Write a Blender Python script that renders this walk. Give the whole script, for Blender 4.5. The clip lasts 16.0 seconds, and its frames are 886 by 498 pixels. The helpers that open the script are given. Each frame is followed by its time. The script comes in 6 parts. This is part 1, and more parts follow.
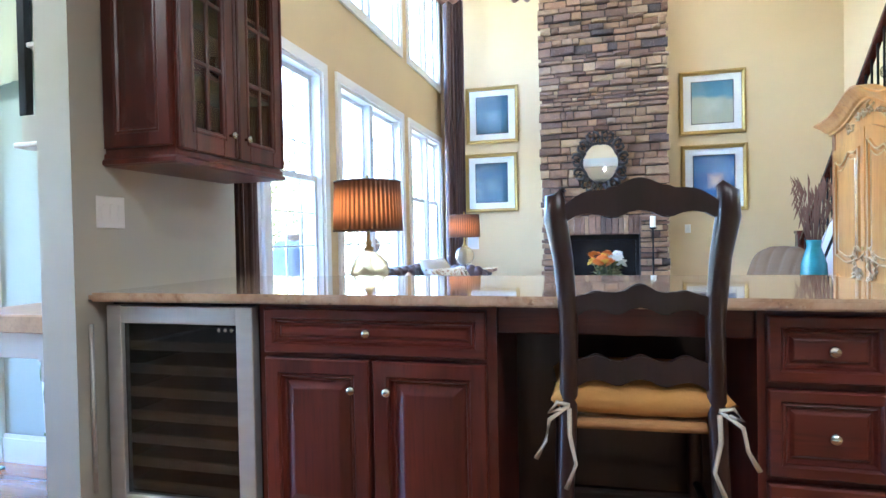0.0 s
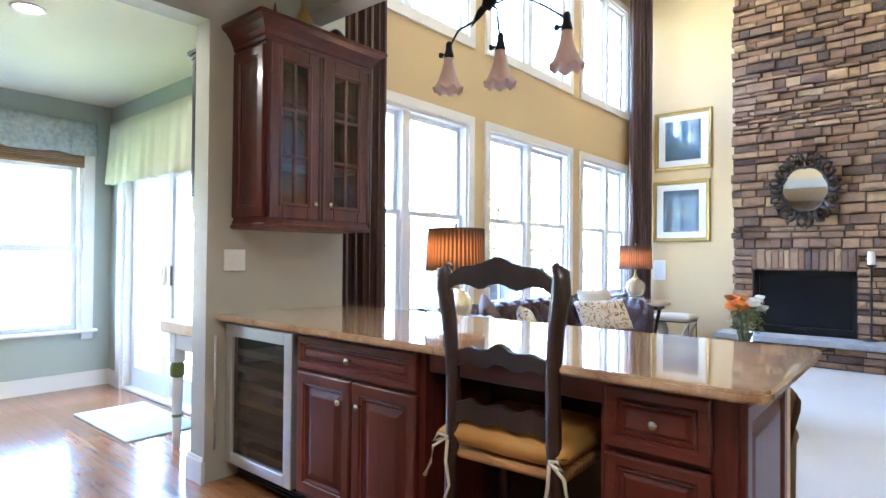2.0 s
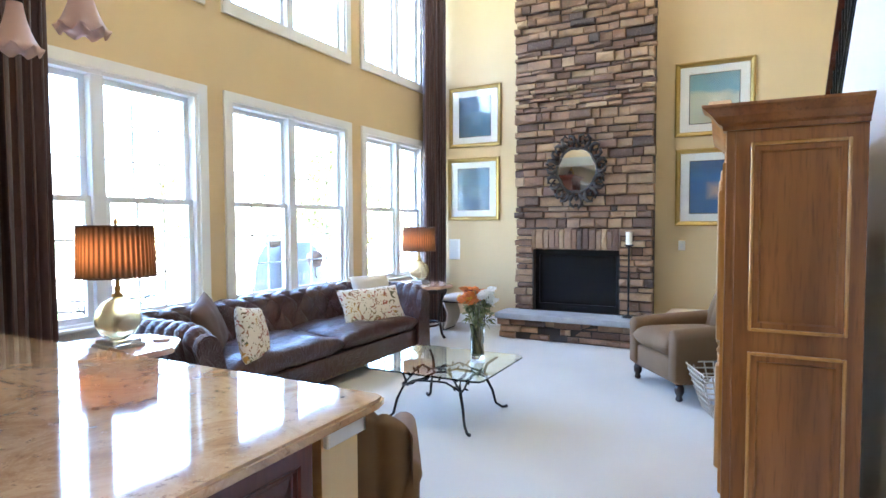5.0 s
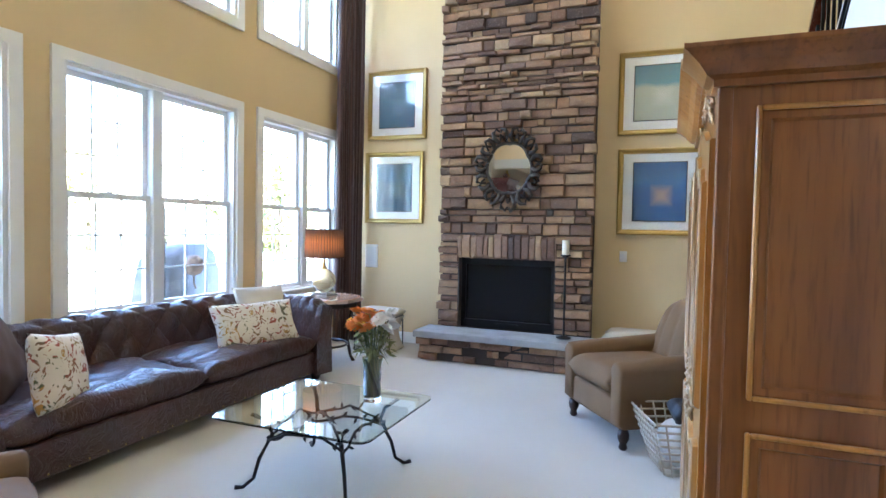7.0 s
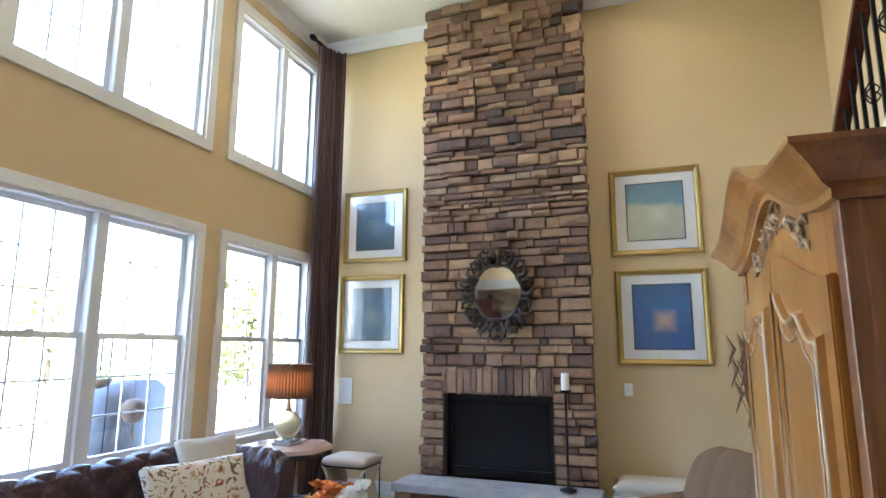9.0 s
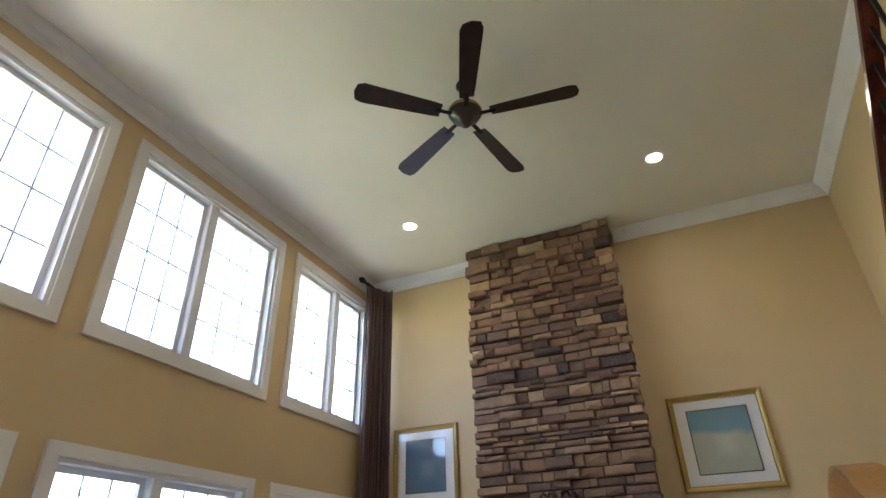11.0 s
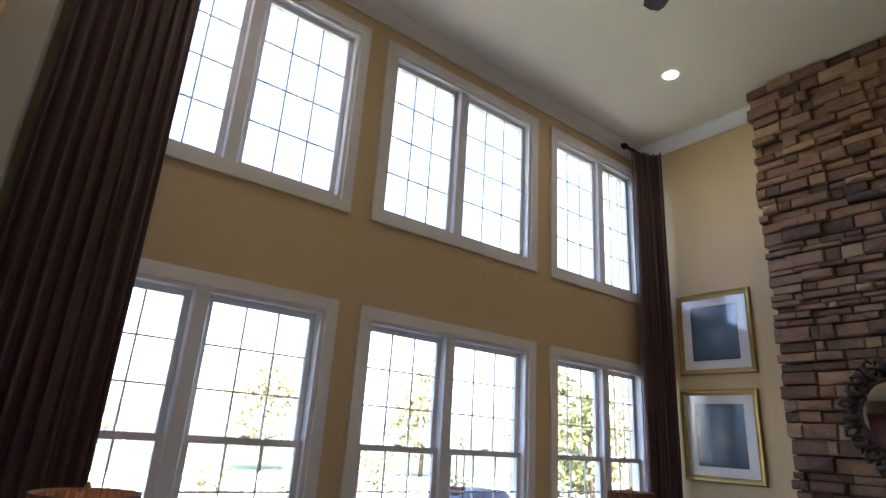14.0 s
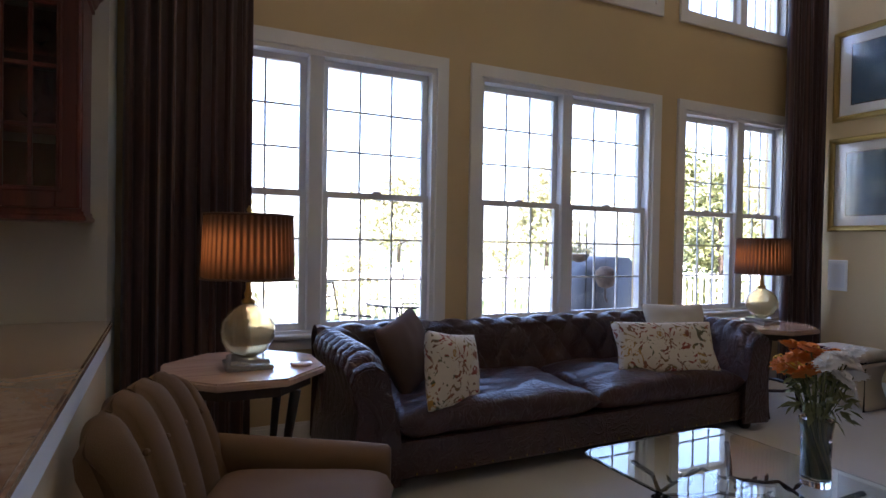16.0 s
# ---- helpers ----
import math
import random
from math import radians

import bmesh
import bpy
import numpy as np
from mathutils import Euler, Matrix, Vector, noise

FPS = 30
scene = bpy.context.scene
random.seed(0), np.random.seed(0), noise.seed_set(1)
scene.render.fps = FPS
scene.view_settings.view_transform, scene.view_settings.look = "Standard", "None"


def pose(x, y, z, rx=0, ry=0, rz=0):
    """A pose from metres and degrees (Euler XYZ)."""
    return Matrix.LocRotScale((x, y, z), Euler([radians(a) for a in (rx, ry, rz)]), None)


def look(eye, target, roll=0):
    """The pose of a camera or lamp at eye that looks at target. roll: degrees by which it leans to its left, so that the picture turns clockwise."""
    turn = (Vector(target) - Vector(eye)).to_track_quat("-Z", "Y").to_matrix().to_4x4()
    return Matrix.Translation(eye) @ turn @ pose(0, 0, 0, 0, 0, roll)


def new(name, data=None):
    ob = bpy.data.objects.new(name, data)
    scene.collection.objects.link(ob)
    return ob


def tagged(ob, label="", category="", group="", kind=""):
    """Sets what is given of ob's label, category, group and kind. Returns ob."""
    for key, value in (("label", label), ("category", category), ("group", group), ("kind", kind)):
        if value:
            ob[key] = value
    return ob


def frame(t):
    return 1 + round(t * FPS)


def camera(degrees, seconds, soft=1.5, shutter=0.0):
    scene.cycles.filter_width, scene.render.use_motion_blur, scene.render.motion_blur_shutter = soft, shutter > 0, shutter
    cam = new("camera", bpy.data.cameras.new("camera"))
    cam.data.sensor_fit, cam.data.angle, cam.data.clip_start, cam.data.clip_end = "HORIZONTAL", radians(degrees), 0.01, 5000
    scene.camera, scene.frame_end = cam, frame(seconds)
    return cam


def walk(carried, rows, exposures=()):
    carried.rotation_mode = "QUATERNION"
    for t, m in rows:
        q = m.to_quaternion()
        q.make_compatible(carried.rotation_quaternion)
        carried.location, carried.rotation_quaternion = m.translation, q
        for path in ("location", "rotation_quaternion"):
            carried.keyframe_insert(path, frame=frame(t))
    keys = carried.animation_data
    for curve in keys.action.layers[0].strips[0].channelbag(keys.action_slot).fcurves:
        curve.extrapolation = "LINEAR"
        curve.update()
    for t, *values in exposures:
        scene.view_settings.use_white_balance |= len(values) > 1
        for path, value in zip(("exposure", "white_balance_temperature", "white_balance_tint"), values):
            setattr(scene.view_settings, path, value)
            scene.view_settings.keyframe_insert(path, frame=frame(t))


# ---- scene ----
cam = camera(75.5, 16.0)
PATH = [
    (0, (0.968, 0.522, 1.064), (0.449, 2.453, 1.031), -1.1),
    (0.5, (1.225, 0.496, 1.089), (0.455, 2.343, 1.076), -0.8),
    (1, (1.519, 0.506, 1.121), (0.504, 2.229, 1.126), -0.3),
    (1.5, (1.842, 0.542, 1.168), (0.641, 2.141, 1.184), 0.1),
    (2, (2.138, 0.605, 1.218), (0.845, 2.13, 1.245), 0.5),
    (2.5, (2.38, 0.689, 1.27), (1.067, 2.196, 1.304), 0.6),
    (3, (2.55, 0.798, 1.348), (1.272, 2.336, 1.366), 0.7),
    (3.5, (2.677, 0.973, 1.416), (1.465, 2.564, 1.41), 0.6),
    (4, (2.753, 1.214, 1.422), (1.624, 2.865, 1.396), 0.4),
    (4.5, (2.783, 1.421, 1.42), (1.755, 3.136, 1.365), -0.1),
    (5, (2.779, 1.64, 1.41), (1.859, 3.414, 1.323), -0.2),
    (5.2, (2.787, 1.739, 1.437), (1.902, 3.53, 1.331), -0.5),
    (7.3, (2.561, 2.78, 1.392), (1.842, 4.646, 1.343), 1.1),
    (7.5, (2.533, 2.869, 1.388), (1.82, 4.738, 1.362), 1.0),
    (8, (2.476, 3.027, 1.418), (1.778, 4.9, 1.463), 1.2),
    (8.5, (2.427, 3.107, 1.506), (1.746, 4.981, 1.655), 1.0),
    (9, (2.381, 3.167, 1.528), (1.718, 5.023, 1.868), 0.3),
    (9.5, (2.361, 3.224, 1.594), (1.713, 5.029, 2.161), -0.6),
    (10, (2.358, 3.2, 1.777), (1.711, 4.941, 2.52), -1.1),
    (10.2, (2.346, 3.171, 1.816), (1.705, 4.883, 2.628), -1.4),
    (12.3, (2.316, 2.758, 1.734), (1.448, 4.174, 2.849), -0.8),
    (12.5, (2.329, 2.796, 1.735), (1.388, 4.186, 2.822), 0.1),
    (13, (2.34, 2.916, 1.74), (1.216, 4.245, 2.725), 1.7),
    (13.5, (2.34, 3.052, 1.731), (1.024, 4.309, 2.561), 2.9),
    (14, (2.399, 3.234, 1.685), (0.883, 4.374, 2.317), 3.7),
    (14.5, (2.44, 3.341, 1.59), (0.776, 4.361, 2.026), 3.5),
    (15, (2.382, 3.336, 1.499), (0.64, 4.284, 1.758), 2.7),
    (15.5, (2.351, 3.287, 1.388), (0.571, 4.192, 1.493), 1.7),
    (16, (2.371, 3.304, 1.303), (0.571, 4.176, 1.277), 1.0),
]
walk(cam, [(t, look(eye, target, roll)) for t, eye, target, roll in PATH],
     exposures=[(0, 5.75, 4850, 10), (2, 5.7, 5350, 12), (4, 5.65, 5400, 10), (7.5, 5.2, 5500, 10), (9, 4.95, 5650, 12), (10, 4.38, 5800, 14), (12.5, 3.85, 6100, 20), (14, 3.38, 5950, 23), (16, 3.25, 5900, 24)])

# ---- light and sky ----
LAMP_W, SPOT_W, SPOT_K = 0.22, 0.5, 0.35      # bulbs in the table lamps, downlights and added kitchen fill, watts
SUN_EL, SUN_AZ = radians(52), radians(120)
world = bpy.data.worlds.new("sky")
scene.world = world
world.use_nodes = True
wn, wl = world.node_tree.nodes, world.node_tree.links
wn.clear()
sky = wn.new("ShaderNodeTexSky")
sky.sky_type, sky.sun_disc, sky.sun_elevation, sky.sun_rotation = "NISHITA", False, SUN_EL, SUN_AZ
sky.air_density, sky.dust_density = 1.0, 2.5
bg = wn.new("ShaderNodeBackground")
bg.inputs["Strength"].default_value = 0.15
wo = wn.new("ShaderNodeOutputWorld")
wl.new(sky.outputs[0], bg.inputs["Color"])
wl.new(bg.outputs[0], wo.inputs["Surface"])


def lamp(name, kind, m, energy, color=(1, 0.95, 0.88), **kw):
    data = bpy.data.lights.new(name, kind)
    data.energy, data.color = energy, color
    if "size" in kw:
        data.shadow_soft_size = kw["size"]
    if "cone" in kw:
        data.spot_size, data.spot_blend = radians(kw["cone"]), 0.6
    ob = new(name, data)
    ob.matrix_world = m
    return ob


sun = lamp("sun", "SUN", look((math.sin(SUN_AZ) * math.cos(SUN_EL), math.cos(SUN_AZ) * math.cos(SUN_EL), math.sin(SUN_EL)), (0, 0, 0)), 4.0)
sun.data.angle = radians(0.5)


# ---- materials ----
def rgb(c):
    return (*c, 1) if len(c) == 3 else c


def material(name):
    m = bpy.data.materials.new(name)
    m.use_nodes = True
    t = m.node_tree
    b = t.nodes["Principled BSDF"]
    return m, t, b


def node(t, kind, **kw):
    n = t.nodes.new(kind)
    for k, v in kw.items():
        n.inputs[k.replace("_", " ")].default_value = v
    return n


def coords(t, scale=(1, 1, 1), kind="Object"):
    tc = t.nodes.new("ShaderNodeTexCoord")
    mp = t.nodes.new("ShaderNodeMapping")
    mp.inputs["Scale"].default_value = scale
    t.links.new(tc.outputs[kind], mp.inputs["Vector"])
    return mp.outputs[0]


def ramp(t, fac, stops):
    r = t.nodes.new("ShaderNodeValToRGB")
    e = r.color_ramp.elements
    while len(e) < len(stops):
        e.new(0.5)
    for i, (p, c) in enumerate(stops):
        e[i].position, e[i].color = p, rgb(c)
    t.links.new(fac, r.inputs[0])
    return r.outputs[0]


def mixed(t, a, b, fac, mode="MIX"):
    m = t.nodes.new("ShaderNodeMix")
    m.data_type, m.blend_type = "RGBA", mode
    for sock, v in ((m.inputs[6], a), (m.inputs[7], b)):
        if isinstance(v, tuple):
            sock.default_value = rgb(v)
        else:
            t.links.new(v, sock)
    if isinstance(fac, (int, float)):
        m.inputs[0].default_value = fac
    else:
        t.links.new(fac, m.inputs[0])
    return m.outputs[2]


def relief(t, b, height, strength, distance=0.01):
    bp = t.nodes.new("ShaderNodeBump")
    bp.inputs["Strength"].default_value, bp.inputs["Distance"].default_value = strength, distance
    t.links.new(height, bp.inputs["Height"])
    t.links.new(bp.outputs[0], b.inputs["Normal"])


def plain(name, color, rough=0.5, metal=0.0, var=0.12, big=1.5, fine=60.0, bump=0.1, spec=0.5, coat=0.0, stretch=(1, 1, 1)):
    """A surface of one colour with broad and fine unevenness."""
    m, t, b = material(name)
    v = coords(t, stretch)
    n1 = node(t, "ShaderNodeTexNoise", Scale=big, Detail=4.0)
    n2 = node(t, "ShaderNodeTexNoise", Scale=fine, Detail=3.0)
    t.links.new(v, n1.inputs["Vector"])
    t.links.new(v, n2.inputs["Vector"])
    lo = tuple(max(0, c * (1 - var)) for c in color)
    hi = tuple(min(1, c * (1 + var)) for c in color)
    c1 = ramp(t, n1.outputs[0], [(0.3, lo), (0.7, hi)])
    c2 = mixed(t, c1, tuple(c * (1 - var) for c in color), n2.outputs[0])
    t.links.new(mixed(t, c1, c2, 0.5), b.inputs["Base Color"])
    b.inputs["Roughness"].default_value = rough
    b.inputs["Metallic"].default_value = metal
    b.inputs["Specular IOR Level"].default_value = spec
    b.inputs["Coat Weight"].default_value = coat
    b.inputs["Coat Roughness"].default_value = 0.1
    if bump:
        relief(t, b, n2.outputs[0], bump, 0.004)
    return m


def wood(name, dark, light, rough=0.35, axis="z", grain=14.0, coat=0.0, worn=None):
    m, t, b = material(name)
    s = {"x": (0.08, 1, 1), "y": (1, 0.08, 1), "z": (1, 1, 0.08)}[axis]
    v = coords(t, s)
    n1 = node(t, "ShaderNodeTexNoise", Scale=grain, Detail=6.0, Distortion=0.6)
    n2 = node(t, "ShaderNodeTexNoise", Scale=grain * 9, Detail=3.0)
    t.links.new(v, n1.inputs["Vector"])
    t.links.new(v, n2.inputs["Vector"])
    c = ramp(t, n1.outputs[0], [(0.3, dark), (0.5, tuple((a + d) / 2 for a, d in zip(dark, light))), (0.72, light)])
    c = mixed(t, c, tuple(x * 0.6 for x in dark), ramp(t, n2.outputs[0], [(0.52, (0, 0, 0)), (0.75, (0.6, 0.6, 0.6))]))
    if worn:
        n3 = node(t, "ShaderNodeTexNoise", Scale=2.3, Detail=8.0, Roughness=0.7)
        t.links.new(coords(t, (1, 1, 0.4)), n3.inputs["Vector"])
        c = mixed(t, c, worn, ramp(t, n3.outputs[0], [(0.5, (0, 0, 0)), (0.72, (0.55, 0.55, 0.55))]))
    info = t.nodes.new("ShaderNodeObjectInfo")
    c = mixed(t, c, tuple(x * 0.75 for x in dark), ramp(t, info.outputs["Random"], [(0, (0, 0, 0)), (1, (0.35, 0.35, 0.35))]))
    t.links.new(c, b.inputs["Base Color"])
    b.inputs["Roughness"].default_value = rough
    b.inputs["Coat Weight"].default_value = coat
    b.inputs["Coat Roughness"].default_value = 0.12
    relief(t, b, n2.outputs[0], 0.12, 0.003)
    return m


def granite():
    m, t, b = material("granite")
    v = coords(t)
    n1 = node(t, "ShaderNodeTexNoise", Scale=3.0, Detail=9.0, Roughness=0.7, Distortion=1.6)
    n2 = node(t, "ShaderNodeTexVoronoi", Scale=60.0)
    n3 = node(t, "ShaderNodeTexNoise", Scale=26.0, Detail=6.0, Roughness=0.7)
    for n in (n1, n2, n3):
        t.links.new(v, n.inputs["Vector"])
    c = ramp(t, n1.outputs[0], [(0.28, (0.2, 0.105, 0.06)), (0.42, (0.38, 0.23, 0.125)), (0.55, (0.5, 0.345, 0.21)), (0.75, (0.34, 0.2, 0.115))])
    c = mixed(t, c, (0.09, 0.05, 0.035), ramp(t, n3.outputs[0], [(0.58, (0, 0, 0)), (0.67, (0.62, 0.62, 0.62))]))
    c = mixed(t, c, (0.68, 0.55, 0.4), ramp(t, n2.outputs["Distance"], [(0.0, (0.35, 0.35, 0.35)), (0.25, (0, 0, 0))]))
    t.links.new(c, b.inputs["Base Color"])
    b.inputs["Roughness"].default_value = 0.07
    b.inputs["Specular IOR Level"].default_value = 0.75
    b.inputs["Coat Weight"].default_value = 0.6
    b.inputs["Coat Roughness"].default_value = 0.03
    return m


def stone(name, island):
    m, t, b = material(name)
    src = t.nodes.new("ShaderNodeNewGeometry").outputs["Random Per Island"] if island else t.nodes.new("ShaderNodeObjectInfo").outputs["Random"]
    v = coords(t)
    if not island:
        g = t.nodes.new("ShaderNodeNewGeometry")
        v = g.outputs["Position"]
    n1 = node(t, "ShaderNodeTexNoise", Scale=9.0, Detail=7.0, Roughness=0.65)
    n2 = node(t, "ShaderNodeTexNoise", Scale=55.0, Detail=5.0)
    t.links.new(v, n1.inputs["Vector"])
    t.links.new(v, n2.inputs["Vector"])
    c = ramp(t, src, [(0.0, (0.055, 0.04, 0.036)), (0.1, (0.15, 0.078, 0.046)), (0.28, (0.29, 0.16, 0.088)), (0.46, (0.14, 0.08, 0.055)),
                      (0.6, (0.36, 0.215, 0.11)), (0.78, (0.23, 0.128, 0.08)), (1.0, (0.44, 0.295, 0.16))])
    c = mixed(t, c, (0.09, 0.06, 0.05), ramp(t, n1.outputs[0], [(0.35, (0.4, 0.4, 0.4)), (0.58, (0, 0, 0))]))
    c = mixed(t, c, (0.45, 0.35, 0.26), ramp(t, n2.outputs[0], [(0.55, (0, 0, 0)), (0.8, (0.35, 0.35, 0.35))]))
    t.links.new(c, b.inputs["Base Color"])
    b.inputs["Roughness"].default_value = 0.85
    relief(t, b, n1.outputs[0], 0.7, 0.02)
    return m


def glass(name, color=(1, 1, 1), rough=0.0, ior=1.45):
    m, t, b = material(name)
    b.inputs["Base Color"].default_value = rgb(color)
    b.inputs["Transmission Weight"].default_value = 1.0
    b.inputs["Roughness"].default_value = rough
    b.inputs["IOR"].default_value = ior
    return m


def pane_glass():
    m, t, b = material("window_glass")
    t.nodes.remove(b)
    tr, gl, lw, mx, pw, ad = (t.nodes.new("ShaderNode" + k) for k in ("BsdfTransparent", "BsdfGlossy", "LayerWeight", "MixShader", "Math", "Math"))
    pw.operation, ad.operation = "POWER", "MULTIPLY_ADD"
    pw.inputs[1].default_value, ad.inputs[1].default_value, ad.inputs[2].default_value = 5.0, 0.5, 0.03
    gl.inputs["Roughness"].default_value = 0.02
    t.links.new(lw.outputs["Facing"], pw.inputs[0])
    t.links.new(pw.outputs[0], ad.inputs[0])
    t.links.new(ad.outputs[0], mx.inputs[0])
    t.links.new(tr.outputs[0], mx.inputs[1])
    t.links.new(gl.outputs[0], mx.inputs[2])
    t.links.new(mx.outputs[0], t.nodes["Material Output"].inputs[0])
    return m


def glow(name, color, strength):
    m, t, b = material(name)
    b.inputs["Base Color"].default_value = rgb(color)
    b.inputs["Emission Color"].default_value = rgb(color)
    b.inputs["Emission Strength"].default_value = strength
    return m


def stripes(name, a, c, axis, freq, rough=0.7):
    """Cloth with stripes along one axis and a fine weave."""
    m, t, b = material(name)
    tc = t.nodes.new("ShaderNodeTexCoord")
    uvm = t.nodes.new("ShaderNodeSeparateXYZ")
    t.links.new(tc.outputs["UV"], uvm.inputs[0])
    mul = t.nodes.new("ShaderNodeMath")
    mul.operation = "MULTIPLY"
    mul.inputs[1].default_value = freq
    t.links.new(uvm.outputs[axis], mul.inputs[0])
    fr = t.nodes.new("ShaderNodeMath")
    fr.operation = "FRACT"
    t.links.new(mul.outputs[0], fr.inputs[0])
    col = ramp(t, fr.outputs[0], [(0.0, a), (0.3, a), (0.36, c), (0.55, c), (0.6, tuple(x * 0.55 for x in a)), (0.75, tuple(x * 0.55 for x in a)), (0.8, a)])
    n2 = node(t, "ShaderNodeTexNoise", Scale=180.0, Detail=2.0)
    t.links.new(coords(t), n2.inputs["Vector"])
    t.links.new(mixed(t, col, tuple(x * 0.6 for x in a), n2.outputs[0]), b.inputs["Base Color"])
    b.inputs["Roughness"].default_value = rough
    b.inputs["Sheen Weight"].default_value = 0.2
    relief(t, b, n2.outputs[0], 0.15, 0.002)
    return m


def carpet():
    m, t, b = material("carpet")
    v = coords(t)
    n1 = node(t, "ShaderNodeTexNoise", Scale=0.9, Detail=3.0)
    n2 = node(t, "ShaderNodeTexNoise", Scale=260.0, Detail=2.0)
    for n in (n1, n2):
        t.links.new(v, n.inputs["Vector"])
    c = ramp(t, n1.outputs[0], [(0.35, (0.5, 0.47, 0.41)), (0.65, (0.58, 0.55, 0.49))])
    t.links.new(mixed(t, c, (0.4, 0.37, 0.32), ramp(t, n2.outputs[0], [(0.4, (0.5, 0.5, 0.5)), (0.6, (0, 0, 0))])), b.inputs["Base Color"])
    b.inputs["Roughness"].default_value = 0.95
    b.inputs["Sheen Weight"].default_value = 0.3
    relief(t, b, n2.outputs[0], 0.5, 0.006)
    return m


def floral():
    """Cream cloth printed with loose leaf and flower spots."""
    m, t, b = material("floral_cloth")
    v = coords(t)
    w = node(t, "ShaderNodeTexVoronoi", Scale=14.0)
    n = node(t, "ShaderNodeTexNoise", Scale=11.0, Detail=4.0, Distortion=3.0)
    for q in (w, n):
        t.links.new(v, q.inputs["Vector"])
    spot = ramp(t, n.outputs[0], [(0.53, (0, 0, 0)), (0.57, (1, 1, 1))])
    tint = ramp(t, w.outputs["Color"], [(0.2, (0.2, 0.13, 0.06)), (0.45, (0.28, 0.05, 0.03)), (0.6, (0.08, 0.1, 0.05)), (0.8, (0.4, 0.22, 0.05))])
    t.links.new(mixed(t, (0.62, 0.55, 0.44), tint, spot), b.inputs["Base Color"])
    b.inputs["Roughness"].default_value = 0.85
    relief(t, b, node(t, "ShaderNodeTexNoise", Scale=300.0).outputs[0], 0.2, 0.002)
    return m


def print_art(name, top, mid, spot):
    """A soft abstract print: two bands of colour and a pale block."""
    m, t, b = material(name)
    tc = t.nodes.new("ShaderNodeTexCoord")
    n = node(t, "ShaderNodeTexNoise", Scale=4.0, Detail=6.0)
    t.links.new(tc.outputs["Object"], n.inputs["Vector"])
    sep = t.nodes.new("ShaderNodeSeparateXYZ")
    t.links.new(tc.outputs["Object"], sep.inputs[0])
    add = t.nodes.new("ShaderNodeMath")
    add.operation = "MULTIPLY_ADD"
    add.inputs[1].default_value, add.inputs[2].default_value = 0.25, -0.12
    t.links.new(n.outputs[0], add.inputs[0])
    s2 = t.nodes.new("ShaderNodeMath")
    t.links.new(add.outputs[0], s2.inputs[0])
    t.links.new(sep.outputs[2], s2.inputs[1])
    c = ramp(t, s2.outputs[0], [(0.0, mid), (0.03, mid), (0.09, top), (0.25, tuple(x * 0.8 for x in top))])
    vec = t.nodes.new("ShaderNodeVectorMath")
    vec.operation = "SUBTRACT"
    vec.inputs[1].default_value = (0.02, 0, -0.04)
    t.links.new(tc.outputs["Object"], vec.inputs[0])
    ab = t.nodes.new("ShaderNodeVectorMath")
    ab.operation = "ABSOLUTE"
    t.links.new(vec.outputs[0], ab.inputs[0])
    sp = t.nodes.new("ShaderNodeSeparateXYZ")
    t.links.new(ab.outputs[0], sp.inputs[0])
    mx = t.nodes.new("ShaderNodeMath")
    mx.operation = "MAXIMUM"
    t.links.new(sp.outputs[0], mx.inputs[0])
    t.links.new(sp.outputs[2], mx.inputs[1])
    blk = ramp(t, mx.outputs[0], [(0.02, (0.75, 0.75, 0.75)), (0.12, (0, 0, 0))])
    t.links.new(mixed(t, c, spot, blk), b.inputs["Base Color"])
    b.inputs["Roughness"].default_value = 0.25
    b.inputs["Coat Weight"].default_value = 1.0
    b.inputs["Coat Roughness"].default_value = 0.02
    return m


def leafy(name, a, c):
    m, t, b = material(name)
    info = t.nodes.new("ShaderNodeNewGeometry")
    t.links.new(ramp(t, info.outputs["Random Per Island"], [(0, a), (1, c)]), b.inputs["Base Color"])
    b.inputs["Roughness"].default_value = 0.6
    b.inputs["Transmission Weight"].default_value = 0.0
    return m


def leather():
    """Dark red-brown hide with soft creases and fine grain."""
    m, t, b = material("oxblood_leather")
    v = coords(t)
    n1 = node(t, "ShaderNodeTexNoise", Scale=9.0, Detail=3.0, Roughness=0.5, Distortion=2.2)
    n2 = node(t, "ShaderNodeTexNoise", Scale=130.0, Detail=3.0)
    n3 = node(t, "ShaderNodeTexNoise", Scale=3.0, Detail=4.0)
    for n in (n1, n2, n3):
        t.links.new(v, n.inputs["Vector"])
    c = ramp(t, n3.outputs[0], [(0.3, (0.04, 0.014, 0.011)), (0.55, (0.07, 0.024, 0.017)), (0.75, (0.105, 0.038, 0.025))])
    t.links.new(mixed(t, c, (0.03, 0.011, 0.009), n2.outputs[0]), b.inputs["Base Color"])
    b.inputs["Roughness"].default_value = 0.3
    b.inputs["Coat Weight"].default_value = 0.25
    b.inputs["Coat Roughness"].default_value = 0.15
    crease = ramp(t, n1.outputs[0], [(0.4, (0.5, 0.5, 0.5)), (0.49, (0.42, 0.42, 0.42)), (0.5, (0.2, 0.2, 0.2)), (0.51, (0.45, 0.45, 0.45)), (0.62, (0.6, 0.6, 0.6))])
    relief(t, b, mixed(t, crease, n2.outputs[0], 0.1), 1.0, 0.028)
    return m


